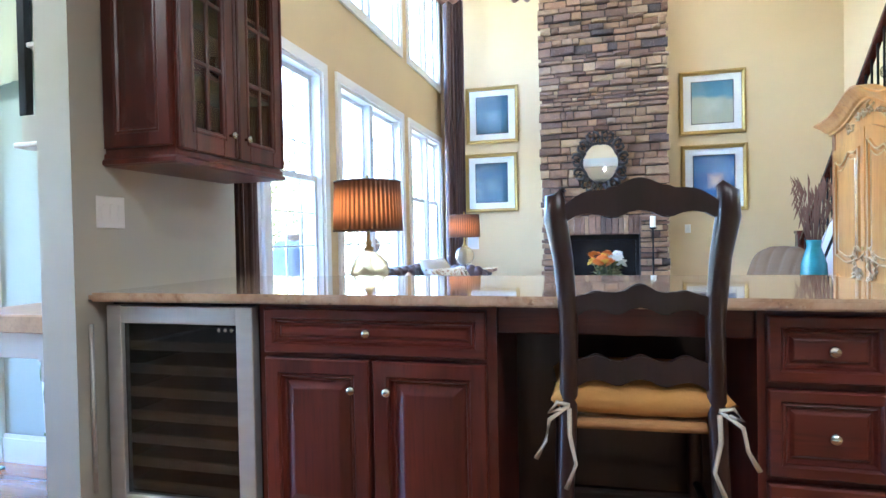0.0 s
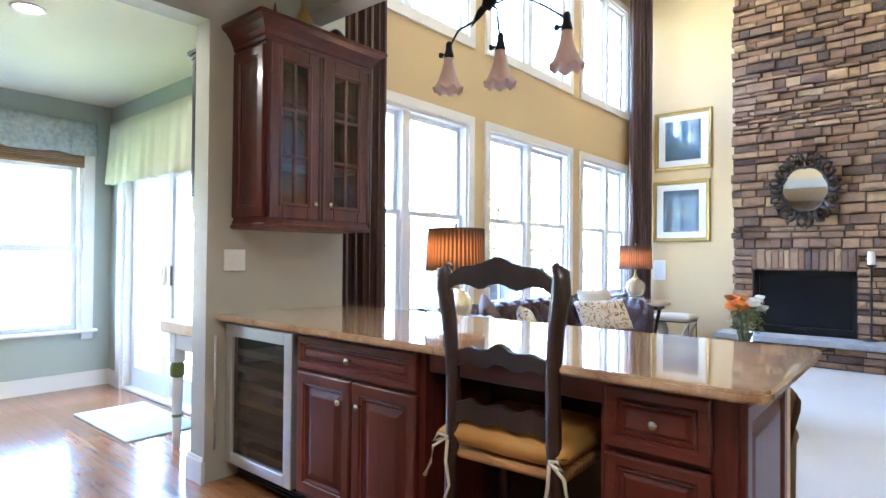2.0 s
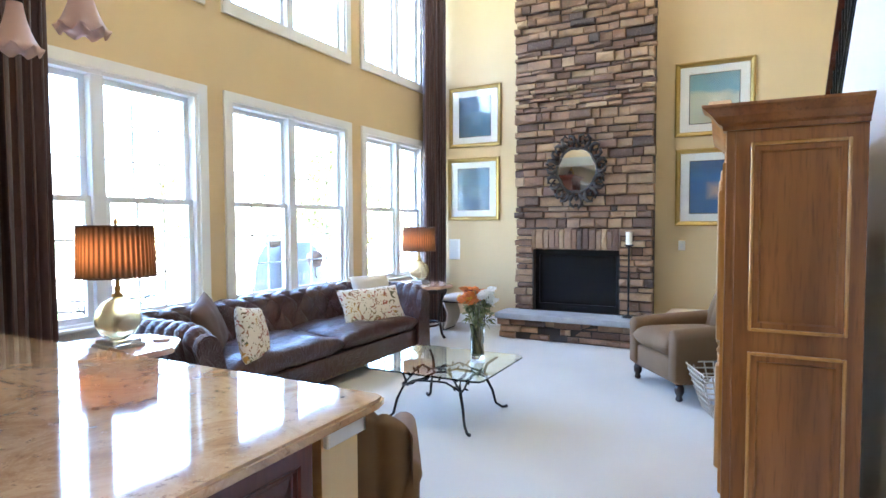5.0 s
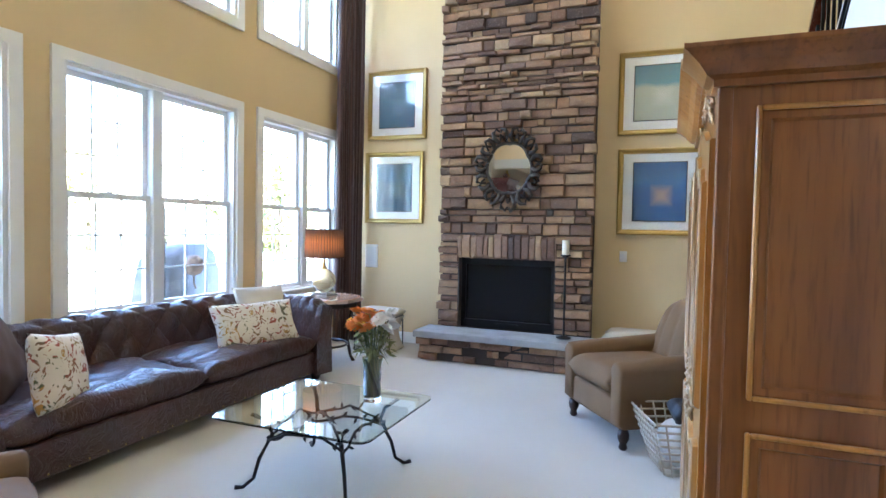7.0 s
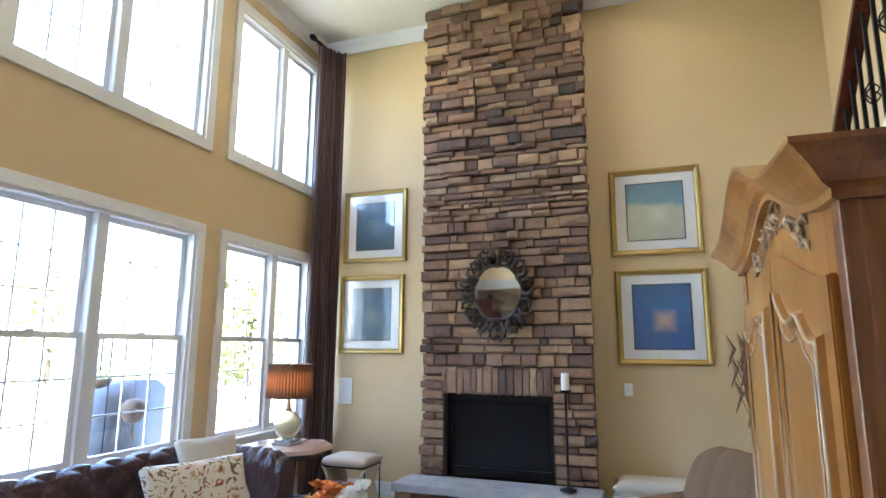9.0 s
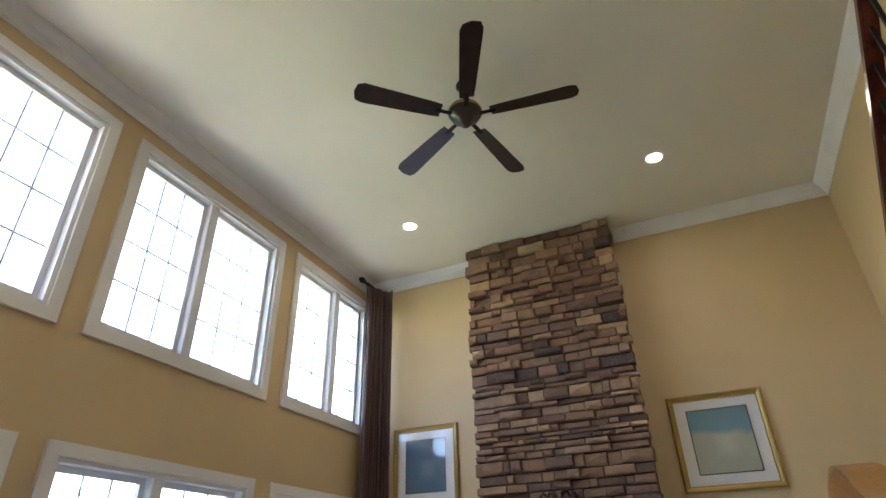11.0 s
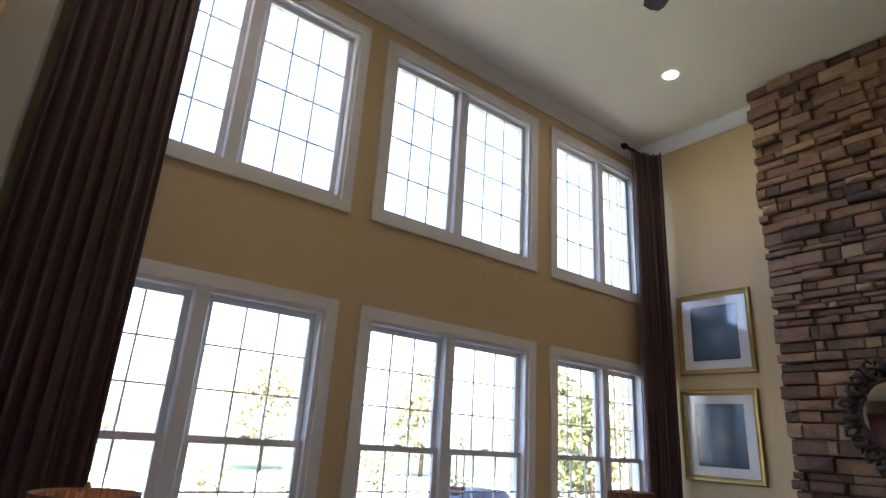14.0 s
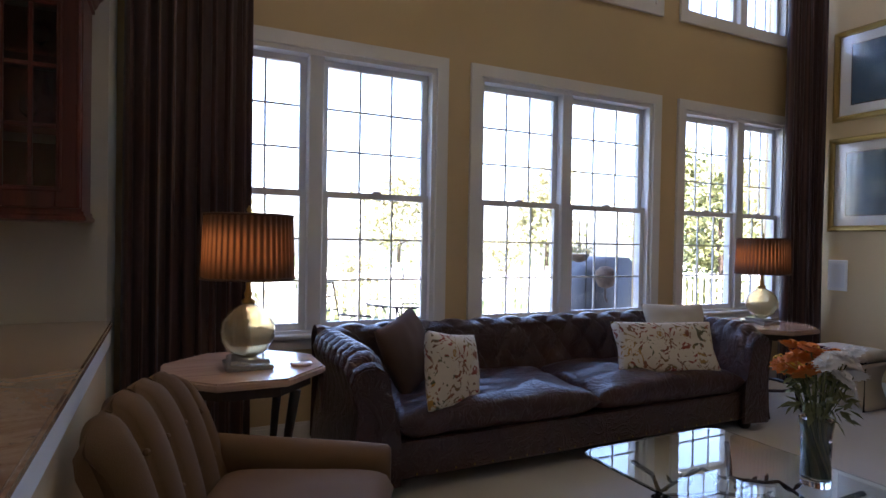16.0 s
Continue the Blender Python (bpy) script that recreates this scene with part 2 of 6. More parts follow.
M_YELLOW = plain("yellow_wall_paint", (0.61, 0.46, 0.25), 0.6, var=0.04, bump=0.06, fine=140)
M_GREY = plain("sage_grey_wall_paint", (0.45, 0.44, 0.38), 0.6, var=0.04, bump=0.06, fine=140)
M_GREEN = plain("pale_blue_green_paint", (0.4, 0.45, 0.41), 0.6, var=0.04, bump=0.05, fine=140)
M_CEIL = plain("ceiling_paint", (0.74, 0.7, 0.55), 0.8, var=0.03, bump=0.1, fine=90)
M_WHITE = plain("white_trim_paint", (0.78, 0.77, 0.74), 0.35, var=0.03, bump=0.03)
M_SASH = plain("white_vinyl", (0.72, 0.73, 0.74), 0.35, var=0.03, bump=0.02)
M_CARPET = carpet()
M_FLOORWOOD = wood("oak_floor", (0.2, 0.08, 0.03), (0.42, 0.19, 0.075), 0.18, "x", 10, coat=0.5)
M_CHERRY = wood("cherry_cabinet", (0.055, 0.0085, 0.006), (0.155, 0.027, 0.015), 0.36, "z", 10, coat=0.15)
M_CHERRYX = wood("cherry_cabinet_cross", (0.055, 0.0085, 0.006), (0.155, 0.027, 0.015), 0.36, "x", 10, coat=0.15)
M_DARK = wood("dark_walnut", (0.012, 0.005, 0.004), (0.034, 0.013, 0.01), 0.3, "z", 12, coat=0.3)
M_PINE = wood("antique_pine", (0.17, 0.055, 0.011), (0.37, 0.14, 0.03), 0.42, "z", 9, coat=0.08)
M_PINEPALE = wood("washed_pine", (0.36, 0.145, 0.026), (0.55, 0.265, 0.062), 0.28, "z", 7, coat=0.5, worn=(0.6, 0.39, 0.16))
M_PINEWASH = wood("whitewashed_pine", (0.4, 0.24, 0.1), (0.66, 0.52, 0.34), 0.4, "z", 16, coat=0.3)
M_GRANITE = granite()
M_STONE = stone("ledge_stone", False)
M_STONES = stone("ledge_stone_upper", True)
M_SLAB = plain("grey_hearth_slab", (0.34, 0.34, 0.34), 0.75, var=0.2, big=6, fine=40, bump=0.5)
M_MORTAR = plain("dark_mortar", (0.05, 0.04, 0.035), 0.95, var=0.2, bump=0.4)
M_BLACK = plain("black_metal", (0.012, 0.012, 0.013), 0.4, 0.6, var=0.2)
M_SOOT = plain("dark_firebox", (0.006, 0.007, 0.009), 0.25, 0.2, var=0.2)
M_STEEL = plain("brushed_steel", (0.62, 0.63, 0.64), 0.4, 0.75, var=0.06, stretch=(1, 1, 20), fine=30, bump=0.03)
M_NICKEL = plain("satin_nickel", (0.6, 0.57, 0.52), 0.25, 1.0, var=0.04, bump=0)
M_LEATHER = leather()
M_TAN = plain("tan_upholstery", (0.165, 0.092, 0.04), 0.85, var=0.15, big=3, fine=240, bump=0.3)
M_CUSHION = plain("gold_cushion_cloth", (0.5, 0.26, 0.065), 0.85, var=0.15, big=6, fine=160, bump=0.3)
M_RUSH = plain("woven_rush", (0.42, 0.22, 0.08), 0.8, var=0.3, big=60, fine=200, bump=0.6, stretch=(0.2, 1, 1))
M_FLORAL = floral()
M_BROWNCLOTH = plain("brown_velvet", (0.1, 0.055, 0.035), 0.85, var=0.2, fine=200, bump=0.2)
M_CREAM = plain("cream_cloth", (0.52, 0.46, 0.36), 0.85, var=0.08, fine=200, bump=0.2)
M_CURTAIN = stripes("striped_curtain_silk", (0.07, 0.03, 0.026), (0.15, 0.078, 0.06), 0, 26.0)
M_GLASS = glass("clear_glass")
M_ACRYLIC = glass("cloudy_acrylic", (0.95, 0.95, 0.93), 0.06)
M_ACRYLIC.node_tree.nodes["Principled BSDF"].inputs["Transmission Weight"].default_value = 0.65
M_TABLEGLASS = glass("green_edge_glass", (0.86, 0.95, 0.92))
M_SMOKE = glass("dark_door_glass", (0.42, 0.44, 0.46))
M_PANE = pane_glass()
M_MIRROR, _t, _b = material("mirror_silver")
_b.inputs["Metallic"].default_value, _b.inputs["Roughness"].default_value, _b.inputs["Base Color"].default_value = 1.0, 0.03, (0.85, 0.86, 0.85, 1)
M_GOLD = plain("aged_gold_leaf", (0.42, 0.29, 0.09), 0.35, 0.8, var=0.2, fine=80)
M_MAT = plain("white_mat_board", (0.76, 0.77, 0.76), 0.5, var=0.02, bump=0.0, coat=0.8)
M_BULB = glow("warm_bulb", (1.0, 0.72, 0.4), 1.5)
M_DISC = glow("downlight_lens", (1.0, 0.86, 0.66), 14)
M_GRASS = plain("lawn", (0.09, 0.13, 0.04), 0.9, var=0.35, big=0.6, fine=20, bump=0.4)
M_DECK = plain("pale_deck_boards", (0.42, 0.39, 0.35), 0.7, var=0.15, big=2, fine=40, stretch=(1, 8, 1))
M_LEAF = leafy("evergreen_leaves", (0.07, 0.09, 0.03), (0.3, 0.3, 0.11))
# the bright outdoor haze is put into this leaf colour
M_LEAFPALE = leafy("haze_pale_leaves", (0.32, 0.31, 0.17), (0.48, 0.44, 0.25))
M_BARK = plain("bark", (0.1, 0.07, 0.05), 0.9, var=0.4, big=8, fine=40, bump=0.6)
M_COVER = plain("dark_blue_grill_cover", (0.03, 0.035, 0.045), 0.55, var=0.2, big=5, bump=0.3)

# ---- builders ----
def thing(name, m=Matrix(), label="", category="", group="", kind=""):
    ob = new(name)
    ob.matrix_world = m
    return tagged(ob, label, category, group, kind)


def finish(bm, name, mat, parent=None, label="", smooth=False):
    me = bpy.data.meshes.new(name)
    bmesh.ops.recalc_face_normals(bm, faces=bm.faces)
    bm.to_mesh(me)
    bm.free()
    if smooth:
        me.shade_smooth()
    me.materials.append(mat)
    ob = new(name, me)
    if parent is not None:
        ob.parent = parent
    if label:
        ob["label"] = label
    return ob


part = lambda name, bm, mat, parent, label="", smooth=False: finish(bm, name, mat, parent, label, smooth)


def box(x0, x1, y0, y1, z0, z1, bevel=0.0, bm=None, seg=1):
    own = bm if bm is not None else bmesh.new()
    r = bmesh.ops.create_cube(own, size=1, matrix=Matrix.LocRotScale(((x0 + x1) / 2, (y0 + y1) / 2, (z0 + z1) / 2), None, (abs(x1 - x0), abs(y1 - y0), abs(z1 - z0))))
    if bevel:
        es = list({e for v in r["verts"] for e in v.link_edges})
        bmesh.ops.bevel(own, geom=es, offset=bevel, segments=seg, affect="EDGES", profile=0.6)
    return own


def boxes(rows, bevel=0.0):
    bm = bmesh.new()
    for r in rows:
        box(*r, bevel=bevel, bm=bm)
    return bm


def lathe(profile, seg=32, bm=None, m=Matrix(), cap=True):
    """Turns (radius, z) pairs about the z axis."""
    bm = bm if bm is not None else bmesh.new()
    rings = []
    for r, z in profile:
        rings.append([bm.verts.new(m @ Vector((max(r, 1e-4) * math.cos(2 * math.pi * k / seg), max(r, 1e-4) * math.sin(2 * math.pi * k / seg), z))) for k in range(seg)])
    for a, b in zip(rings, rings[1:]):
        for k in range(seg):
            bm.faces.new((a[k], a[(k + 1) % seg], b[(k + 1) % seg], b[k]))
    if cap:
        bm.faces.new(rings[0][::-1])
        bm.faces.new(rings[-1])
    return bm


def tube(points, radius, seg=8, bm=None, closed=False):
    """A round bar along points; radius is a number or one for each point."""
    bm = bm if bm is not None else bmesh.new()
    pts = [Vector(p) for p in points]
    rings = []
    for i, p in enumerate(pts):
        a = pts[i - 1] if i or closed else p
        c = pts[(i + 1) % len(pts)] if i + 1 < len(pts) or closed else p
        d = (c - a).normalized()
        u = d.orthogonal().normalized() if abs(d.z) > 0.95 else d.cross(Vector((0, 0, 1))).normalized()
        w = d.cross(u)
        r = radius[i] if isinstance(radius, (list, tuple)) else radius
        rings.append([bm.verts.new(p + r * (math.cos(2 * math.pi * k / seg) * u + math.sin(2 * math.pi * k / seg) * w)) for k in range(seg)])
    pairs = list(zip(rings, rings[1:])) + ([(rings[-1], rings[0])] if closed else [])
    for a, b in pairs:
        for k in range(seg):
            bm.faces.new((a[k], a[(k + 1) % seg], b[(k + 1) % seg], b[k]))
    if not closed:
        bm.faces.new(rings[0][::-1])
        bm.faces.new(rings[-1])
    return bm


def sheet(fn, nu, nv, bm=None, wrap=False, uv=None):
    """A grid surface from fn(u, v), u and v from 0 to 1."""
    bm = bm if bm is not None else bmesh.new()
    g = [[bm.verts.new(fn(i / nu, j / nv)) for j in range(nv + 1)] for i in range(nu + (0 if wrap else 1))]
    lay = bm.loops.layers.uv.verify() if uv else None
    for i in range(nu):
        a, b = g[i], g[(i + 1) % len(g)]
        for j in range(nv):
            f = bm.faces.new((a[j], b[j], b[j + 1], a[j + 1]))
            if uv:
                for lp, (p, q) in zip(f.loops, ((i, j), (i + 1, j), (i + 1, j + 1), (i, j + 1))):
                    lp[lay].uv = (p / nu, q / nv)
    return bm


def extruded(outline, d0, d1, axis="y", bm=None, bevel=0.0):
    """A plate from an outline; axis names the way it is thick."""
    bm = bm if bm is not None else bmesh.new()
    put = {"y": lambda a, b, d: (a, d, b), "x": lambda a, b, d: (d, a, b), "z": lambda a, b, d: (a, b, d)}[axis]
    lo = [bm.verts.new(put(a, b, d0)) for a, b in outline]
    hi = [bm.verts.new(put(a, b, d1)) for a, b in outline]
    n = len(outline)
    fs = [bm.faces.new(lo), bm.faces.new(hi[::-1])]
    for k in range(n):
        fs.append(bm.faces.new((lo[k], lo[(k + 1) % n], hi[(k + 1) % n], hi[k])))
    if bevel:
        es = list({e for f in fs[:2] for e in f.edges})
        bmesh.ops.bevel(bm, geom=es, offset=bevel, segments=2, affect="EDGES")
    return bm


def puff(w, d, h, power=2.6, n=20, wrinkle=0.0, seed=0):
    """A stuffed cushion lying flat, w by d by h, on its base plane."""
    def top(sign):
        def fn(u, v):
            x, y = 2 * u - 1, 2 * v - 1
            k = (max(0.0, 1 - abs(x) ** power) * max(0.0, 1 - abs(y) ** power)) ** 0.42
            q = wrinkle * noise.noise((x * 3 + seed, y * 3, sign))
            pin = 1 - 0.06 * (1 - abs(x * y)) * max(abs(x), abs(y)) ** 6
            return Vector((x * w / 2 * pin, y * d / 2 * pin, h / 2 + sign * (h / 2) * k + q * k))
        return fn
    bm = sheet(top(1), n, n)
    sheet(top(-1), n, n, bm)
    bmesh.ops.remove_doubles(bm, verts=bm.verts, dist=1e-4)
    return bm


def wall_with_holes(name, plane, a0, a1, z0, z1, d0, d1, holes, mat):
    """A wall along x or y with right-angled openings through it."""
    xs = sorted({a0, a1, *(h[0] for h in holes), *(h[1] for h in holes)})
    zs = sorted({z0, z1, *(h[2] for h in holes), *(h[3] for h in holes)})
    bm = bmesh.new()
    for i in range(len(xs) - 1):
        run = None
        for j in range(len(zs) - 1):
            cx, cz = (xs[i] + xs[i + 1]) / 2, (zs[j] + zs[j + 1]) / 2
            if any(h[0] < cx < h[1] and h[2] < cz < h[3] for h in holes):
                continue
            if plane == "x":
                box(d0, d1, xs[i], xs[i + 1], zs[j], zs[j + 1], bm=bm)
            else:
                box(xs[i], xs[i + 1], d0, d1, zs[j], zs[j + 1], bm=bm)
    bmesh.ops.remove_doubles(bm, verts=bm.verts, dist=1e-5)
    inner = [f for f in bm.faces if sum(1 for g in bm.faces if g is not f and set(g.verts) == set(f.verts))]
    bmesh.ops.delete(bm, geom=inner, context="FACES_ONLY")
    return tagged(finish(bm, name, mat), kind="structure")


# ---- large structure ----
XW, YF, ZC, ZK, ZB = -1.29, 8.95, 5.22, 2.86, 2.6      # window wall, fireplace wall, ceilings
XR, XL, YS, YD = 4.05, -3.76, -2.2, 2.7       # right wall, breakfast wall, back wall, door wall
WIN = [(3.36, 5.005, 4.165), (5.36, 7.055, 6.165), (7.43, 8.83, 8.21)]   # from, to, middle post
W_LO, W_HI = (0.69, 2.51), (3.36, 4.87)

tagged(finish(box(-60, 60, -60, 80, -0.62, -0.5), "ground", M_GRASS), kind="structure")
tagged(finish(box(XL, XR + 0.2, YS, 3.03, -0.2, -0.003), "floor", M_MORTAR), kind="structure")
tagged(finish(box(XW - 0.2, XR + 0.2, 3.03, YF + 0.2, -0.2, 0.012), "carpet_floor", M_CARPET), kind="structure")
tagged(finish(box(XW, XR + 0.2, 2.74, YF + 0.2, ZC, ZC + 0.15), "ceiling", M_CEIL), kind="structure")
tagged(finish(box(XL - 0.2, XR + 0.2, YS - 0.2, 2.738, ZK, ZK + 0.2), "kitchen_ceiling", M_CEIL), kind="structure")
openings = [(a, b, *W_LO) for a, b, _ in WIN] + [(a, b, *W_HI) for a, b, _ in WIN]
wall_with_holes("wall_window", "x", 2.86, YF + 0.2, -0.2, ZC + 0.15, XW - 0.2, XW, openings, M_YELLOW)
wall_with_holes("wall_fireplace", "y", XW, XR + 0.2, -0.2, ZC + 0.15, YF, YF + 0.2, [], M_YELLOW)
wall_with_holes("wall_stair", "x", YS, YF, -0.2, ZC + 0.15, XR, XR + 0.2, [], M_YELLOW)
wall_with_holes("wall_above_kitchen", "y", XW - 0.2, XR, ZK, ZC, 2.74, 2.858, [], M_YELLOW)
wall_with_holes("wall_kitchen_back", "y", XL - 0.2, XR + 0.2, -0.2, ZK, YS - 0.2, YS, [], M_GREY)
wall_with_holes("wall_return", "y", XW, -0.8, 0, ZC, 2.86, 3.05, [], M_GREY)
wall_with_holes("wall_stub", "x", 2.12, 2.86, 0, ZK, -0.95, -0.8, [], M_GREY)
wall_with_holes("wall_breakfast", "x", YS, YD + 0.2, -0.2, ZK, XL - 0.2, XL, [(0.6, 2.46, 0.53, 2.05)], M_GREEN)
wall_with_holes("wall_patio_door", "y", XL, XW - 0.2, -0.2, ZK, YD, YD + 0.2, [(-3.45, -2.0, 0.02, 2.0)], M_GREEN)
wall_with_holes("header_breakfast", "x", YS, 2.12, 2.48, ZK, -0.95, -0.8, [], M_GREY)
tagged(finish(box(XL, -0.95, YS, YD, ZB, ZB + 0.1), "breakfast_ceiling", M_CEIL), kind="structure")
# header that carries the kitchen opening, running from the stub wall
wall_with_holes("header_beam", "y", -0.8, XR, 2.675, ZK, 2.7, 2.856, [], M_GREY)


def crown(name, a, b, inward, z, size, mat=M_WHITE):
    """A stepped crown moulding from a to b along the wall's top."""
    a, b, n = Vector((*a, z)), Vector((*b, z)), Vector((*inward, 0))
    prof = [(0, -size), (0.012, -size), (0.018, -size * 0.82), (size * 0.35, -size * 0.5), (size * 0.72, -size * 0.2), (size * 0.8, -0.012), (size * 0.86, 0), (0, 0)]
    bm = bmesh.new()
    ends = [[bm.verts.new(p + n * u + Vector((0, 0, w))) for u, w in prof] for p in (a, b)]
    for k in range(len(prof)):
        bm.faces.new((ends[0][k], ends[0][(k + 1) % len(prof)], ends[1][(k + 1) % len(prof)], ends[1][k]))
    bm.faces.new(ends[0])
    bm.faces.new(ends[1][::-1])
    return tagged(finish(bm, name, mat), kind="structure")


SX0, SX1, SY = 0.235, 1.9, 8.55                # chimney breast
crown("trim_crown_window", (XW, 3.05), (XW, YF), (1, 0), ZC, 0.13)
crown("trim_crown_fireplace_a", (XW, YF), (SX0, YF), (0, -1), ZC, 0.13)
crown("trim_crown_fireplace_b", (SX1, YF), (XR, YF), (0, -1), ZC, 0.13)
crown("trim_crown_stair", (XR, 2.86), (XR, YF), (-1, 0), ZC, 0.13)


def baseboard(name, x0, x1, y0, y1):
    bm = box(x0, x1, y0, y1, 0.0, 0.12)
    cx, cy = (x0 + x1) / 2, (y0 + y1) / 2
    sx, sy = max(0, (x1 - x0) / 2 - (0.006 if x1 - x0 < 0.1 else 0)), max(0, (y1 - y0) / 2 - (0.006 if y1 - y0 < 0.1 else 0))
    box(cx - sx, cx + sx, cy - sy, cy + sy, 0.12, 0.14, bm=bm)
    return tagged(finish(bm, name, M_WHITE), kind="structure")


baseboard("baseboard_window", XW, XW + 0.018, 3.06, YF)
baseboard("baseboard_fireplace_a", XW, SX0, YF - 0.018, YF)
baseboard("baseboard_fireplace_b", SX1, XR, YF - 0.018, YF)
baseboard("baseboard_breakfast", XL, XL + 0.018, YS, YD)
baseboard("baseboard_door_a", XL, -3.56, YD - 0.018, YD)
baseboard("baseboard_door_b", -1.9, -1.57, YD - 0.018, YD)
baseboard("baseboard_stub_end", -0.965, -0.79, 2.1, 2.12)
baseboard("baseboard_stub_side", -0.968, -0.95, 2.12, 2.86)


def window(name, y0, y1, ym, z0, z1, rows, cols, double_hung):
    """A twin window in the wall at XW: casing, frame, mullion and two sashes side by side, with muntins between the panes."""
    w = thing(name, kind="structure")
    c = 0.085
    part("window_frame", boxes([(XW, XW + 0.025, y0 - c, y0, z0 - c, z1 + c), (XW, XW + 0.025, y1, y1 + c, z0 - c, z1 + c), (XW, XW + 0.025, y0, y1, z1, z1 + c),
                                (XW, XW + 0.025, y0, y1, z0 - c, z0),
                                (XW - 0.15, XW + 0.002, y0, y0 + 0.03, z0, z1), (XW - 0.15, XW + 0.002, y1 - 0.03, y1, z0, z1),
                                (XW - 0.15, XW + 0.002, y0 + 0.03, y1 - 0.03, z1 - 0.03, z1), (XW - 0.15, XW + 0.002, y0 + 0.03, y1 - 0.03, z0, z0 + 0.03)]), M_WHITE, w)
    if double_hung:
        part("window_sill", box(XW - 0.1, XW + 0.06, y0 - c - 0.02, y1 + c + 0.02, z0 - 0.015, z0 + 0.012, 0.006), M_WHITE, w)
    part("mullion", box(XW - 0.14, XW - 0.01, ym - 0.05, ym + 0.05, z0, z1, 0.008), M_SASH, w)
    for a, b in ((y0 + 0.03, ym - 0.05), (ym + 0.05, y1 - 0.03)):
        spans = [(z0 + 0.03, z1 - 0.03, -0.08)]
        if double_hung:
            zm = (z0 + z1) / 2
            spans = [(z0 + 0.03, zm + 0.02, -0.06), (zm - 0.02, z1 - 0.03, -0.1)]
        for s0, s1, dx in spans:
            x = XW + dx
            f = 0.042
            sash = part("sash", boxes([(x - 0.018, x + 0.018, a, a + f, s0, s1), (x - 0.018, x + 0.018, b - f, b, s0, s1),
                                       (x - 0.018, x + 0.018, a + f, b - f, s0, s0 + f), (x - 0.018, x + 0.018, a + f, b - f, s1 - f, s1)]), M_SASH, w)
            for k in range(1, cols):
                y = a + f + (b - a - 2 * f) * k / cols
                part("muntin", box(x - 0.007, x + 0.007, y - 0.006, y + 0.006, s0 + f, s1 - f), M_SASH, sash)
            for k in range(1, rows):
                z = s0 + f + (s1 - s0 - 2 * f) * k / rows
                part("muntin", box(x - 0.006, x + 0.006, a + f, b - f, z - 0.006, z + 0.006), M_SASH, sash)
            g = part("pane", box(x - 0.002, x + 0.002, a + f - 0.004, b - f + 0.004, s0 + f - 0.004, s1 - f + 0.004), M_PANE, sash)
            g.visible_shadow = False
        if double_hung:
            part("sash_lock", box(XW - 0.085, XW - 0.045, (a + b) / 2 - 0.03, (a + b) / 2 + 0.03, zm + 0.02, zm + 0.036, 0.006), M_SASH, w)
    return w


for i, (a, b, mid) in enumerate(WIN):
    window(f"window_{i + 1}", a, b, mid, *W_LO, 3, 3, True)
    window(f"window_{i + 4}", a, b, mid, *W_HI, 4, 3, False)


# breakfast window and patio door
def breakfast_window():
    w = thing("window_7", kind="structure")
    y0, y1, z0, z1 = 0.6, 2.46, 0.53, 2.05
    part("window_frame", boxes([(XL, XL + 0.025, y0 - 0.09, y0, z0 - 0.09, z1 + 0.09), (XL, XL + 0.025, y1, y1 + 0.09, z0 - 0.09, z1 + 0.09), (XL, XL + 0.025, y0, y1, z1, z1 + 0.09),
                                (XL - 0.16, XL, y0, y0 + 0.03, z0, z1), (XL - 0.16, XL, y1 - 0.03, y1, z0, z1), (XL - 0.16, XL, y0 + 0.03, y1 - 0.03, z1 - 0.03, z1)]), M_WHITE, w)
    part("window_sill", box(XL - 0.12, XL + 0.07, y0 - 0.12, y1 + 0.12, z0 - 0.03, z0, 0.008), M_WHITE, w)
    for a, b in ((y0 + 0.03, 1.46), (1.5, y1 - 0.03)):
        for s0, s1, e in ((z0, 1.28, 0.02), (1.25, z1 - 0.03, -0.022)):
            q = XL + e
            s = part("sash", boxes([(q - 0.1, q - 0.06, a, a + 0.045, s0, s1), (q - 0.1, q - 0.06, b - 0.045, b, s0, s1), (q - 0.1, q - 0.06, a + 0.045, b - 0.045, s0, s0 + 0.045), (q - 0.1, q - 0.06, a + 0.045, b - 0.045, s1 - 0.045, s1)]), M_SASH, w)
            part("pane", box(q - 0.082, q - 0.078, a + 0.04, b - 0.04, s0 + 0.04, s1 - 0.04), M_PANE, s).visible_shadow = False


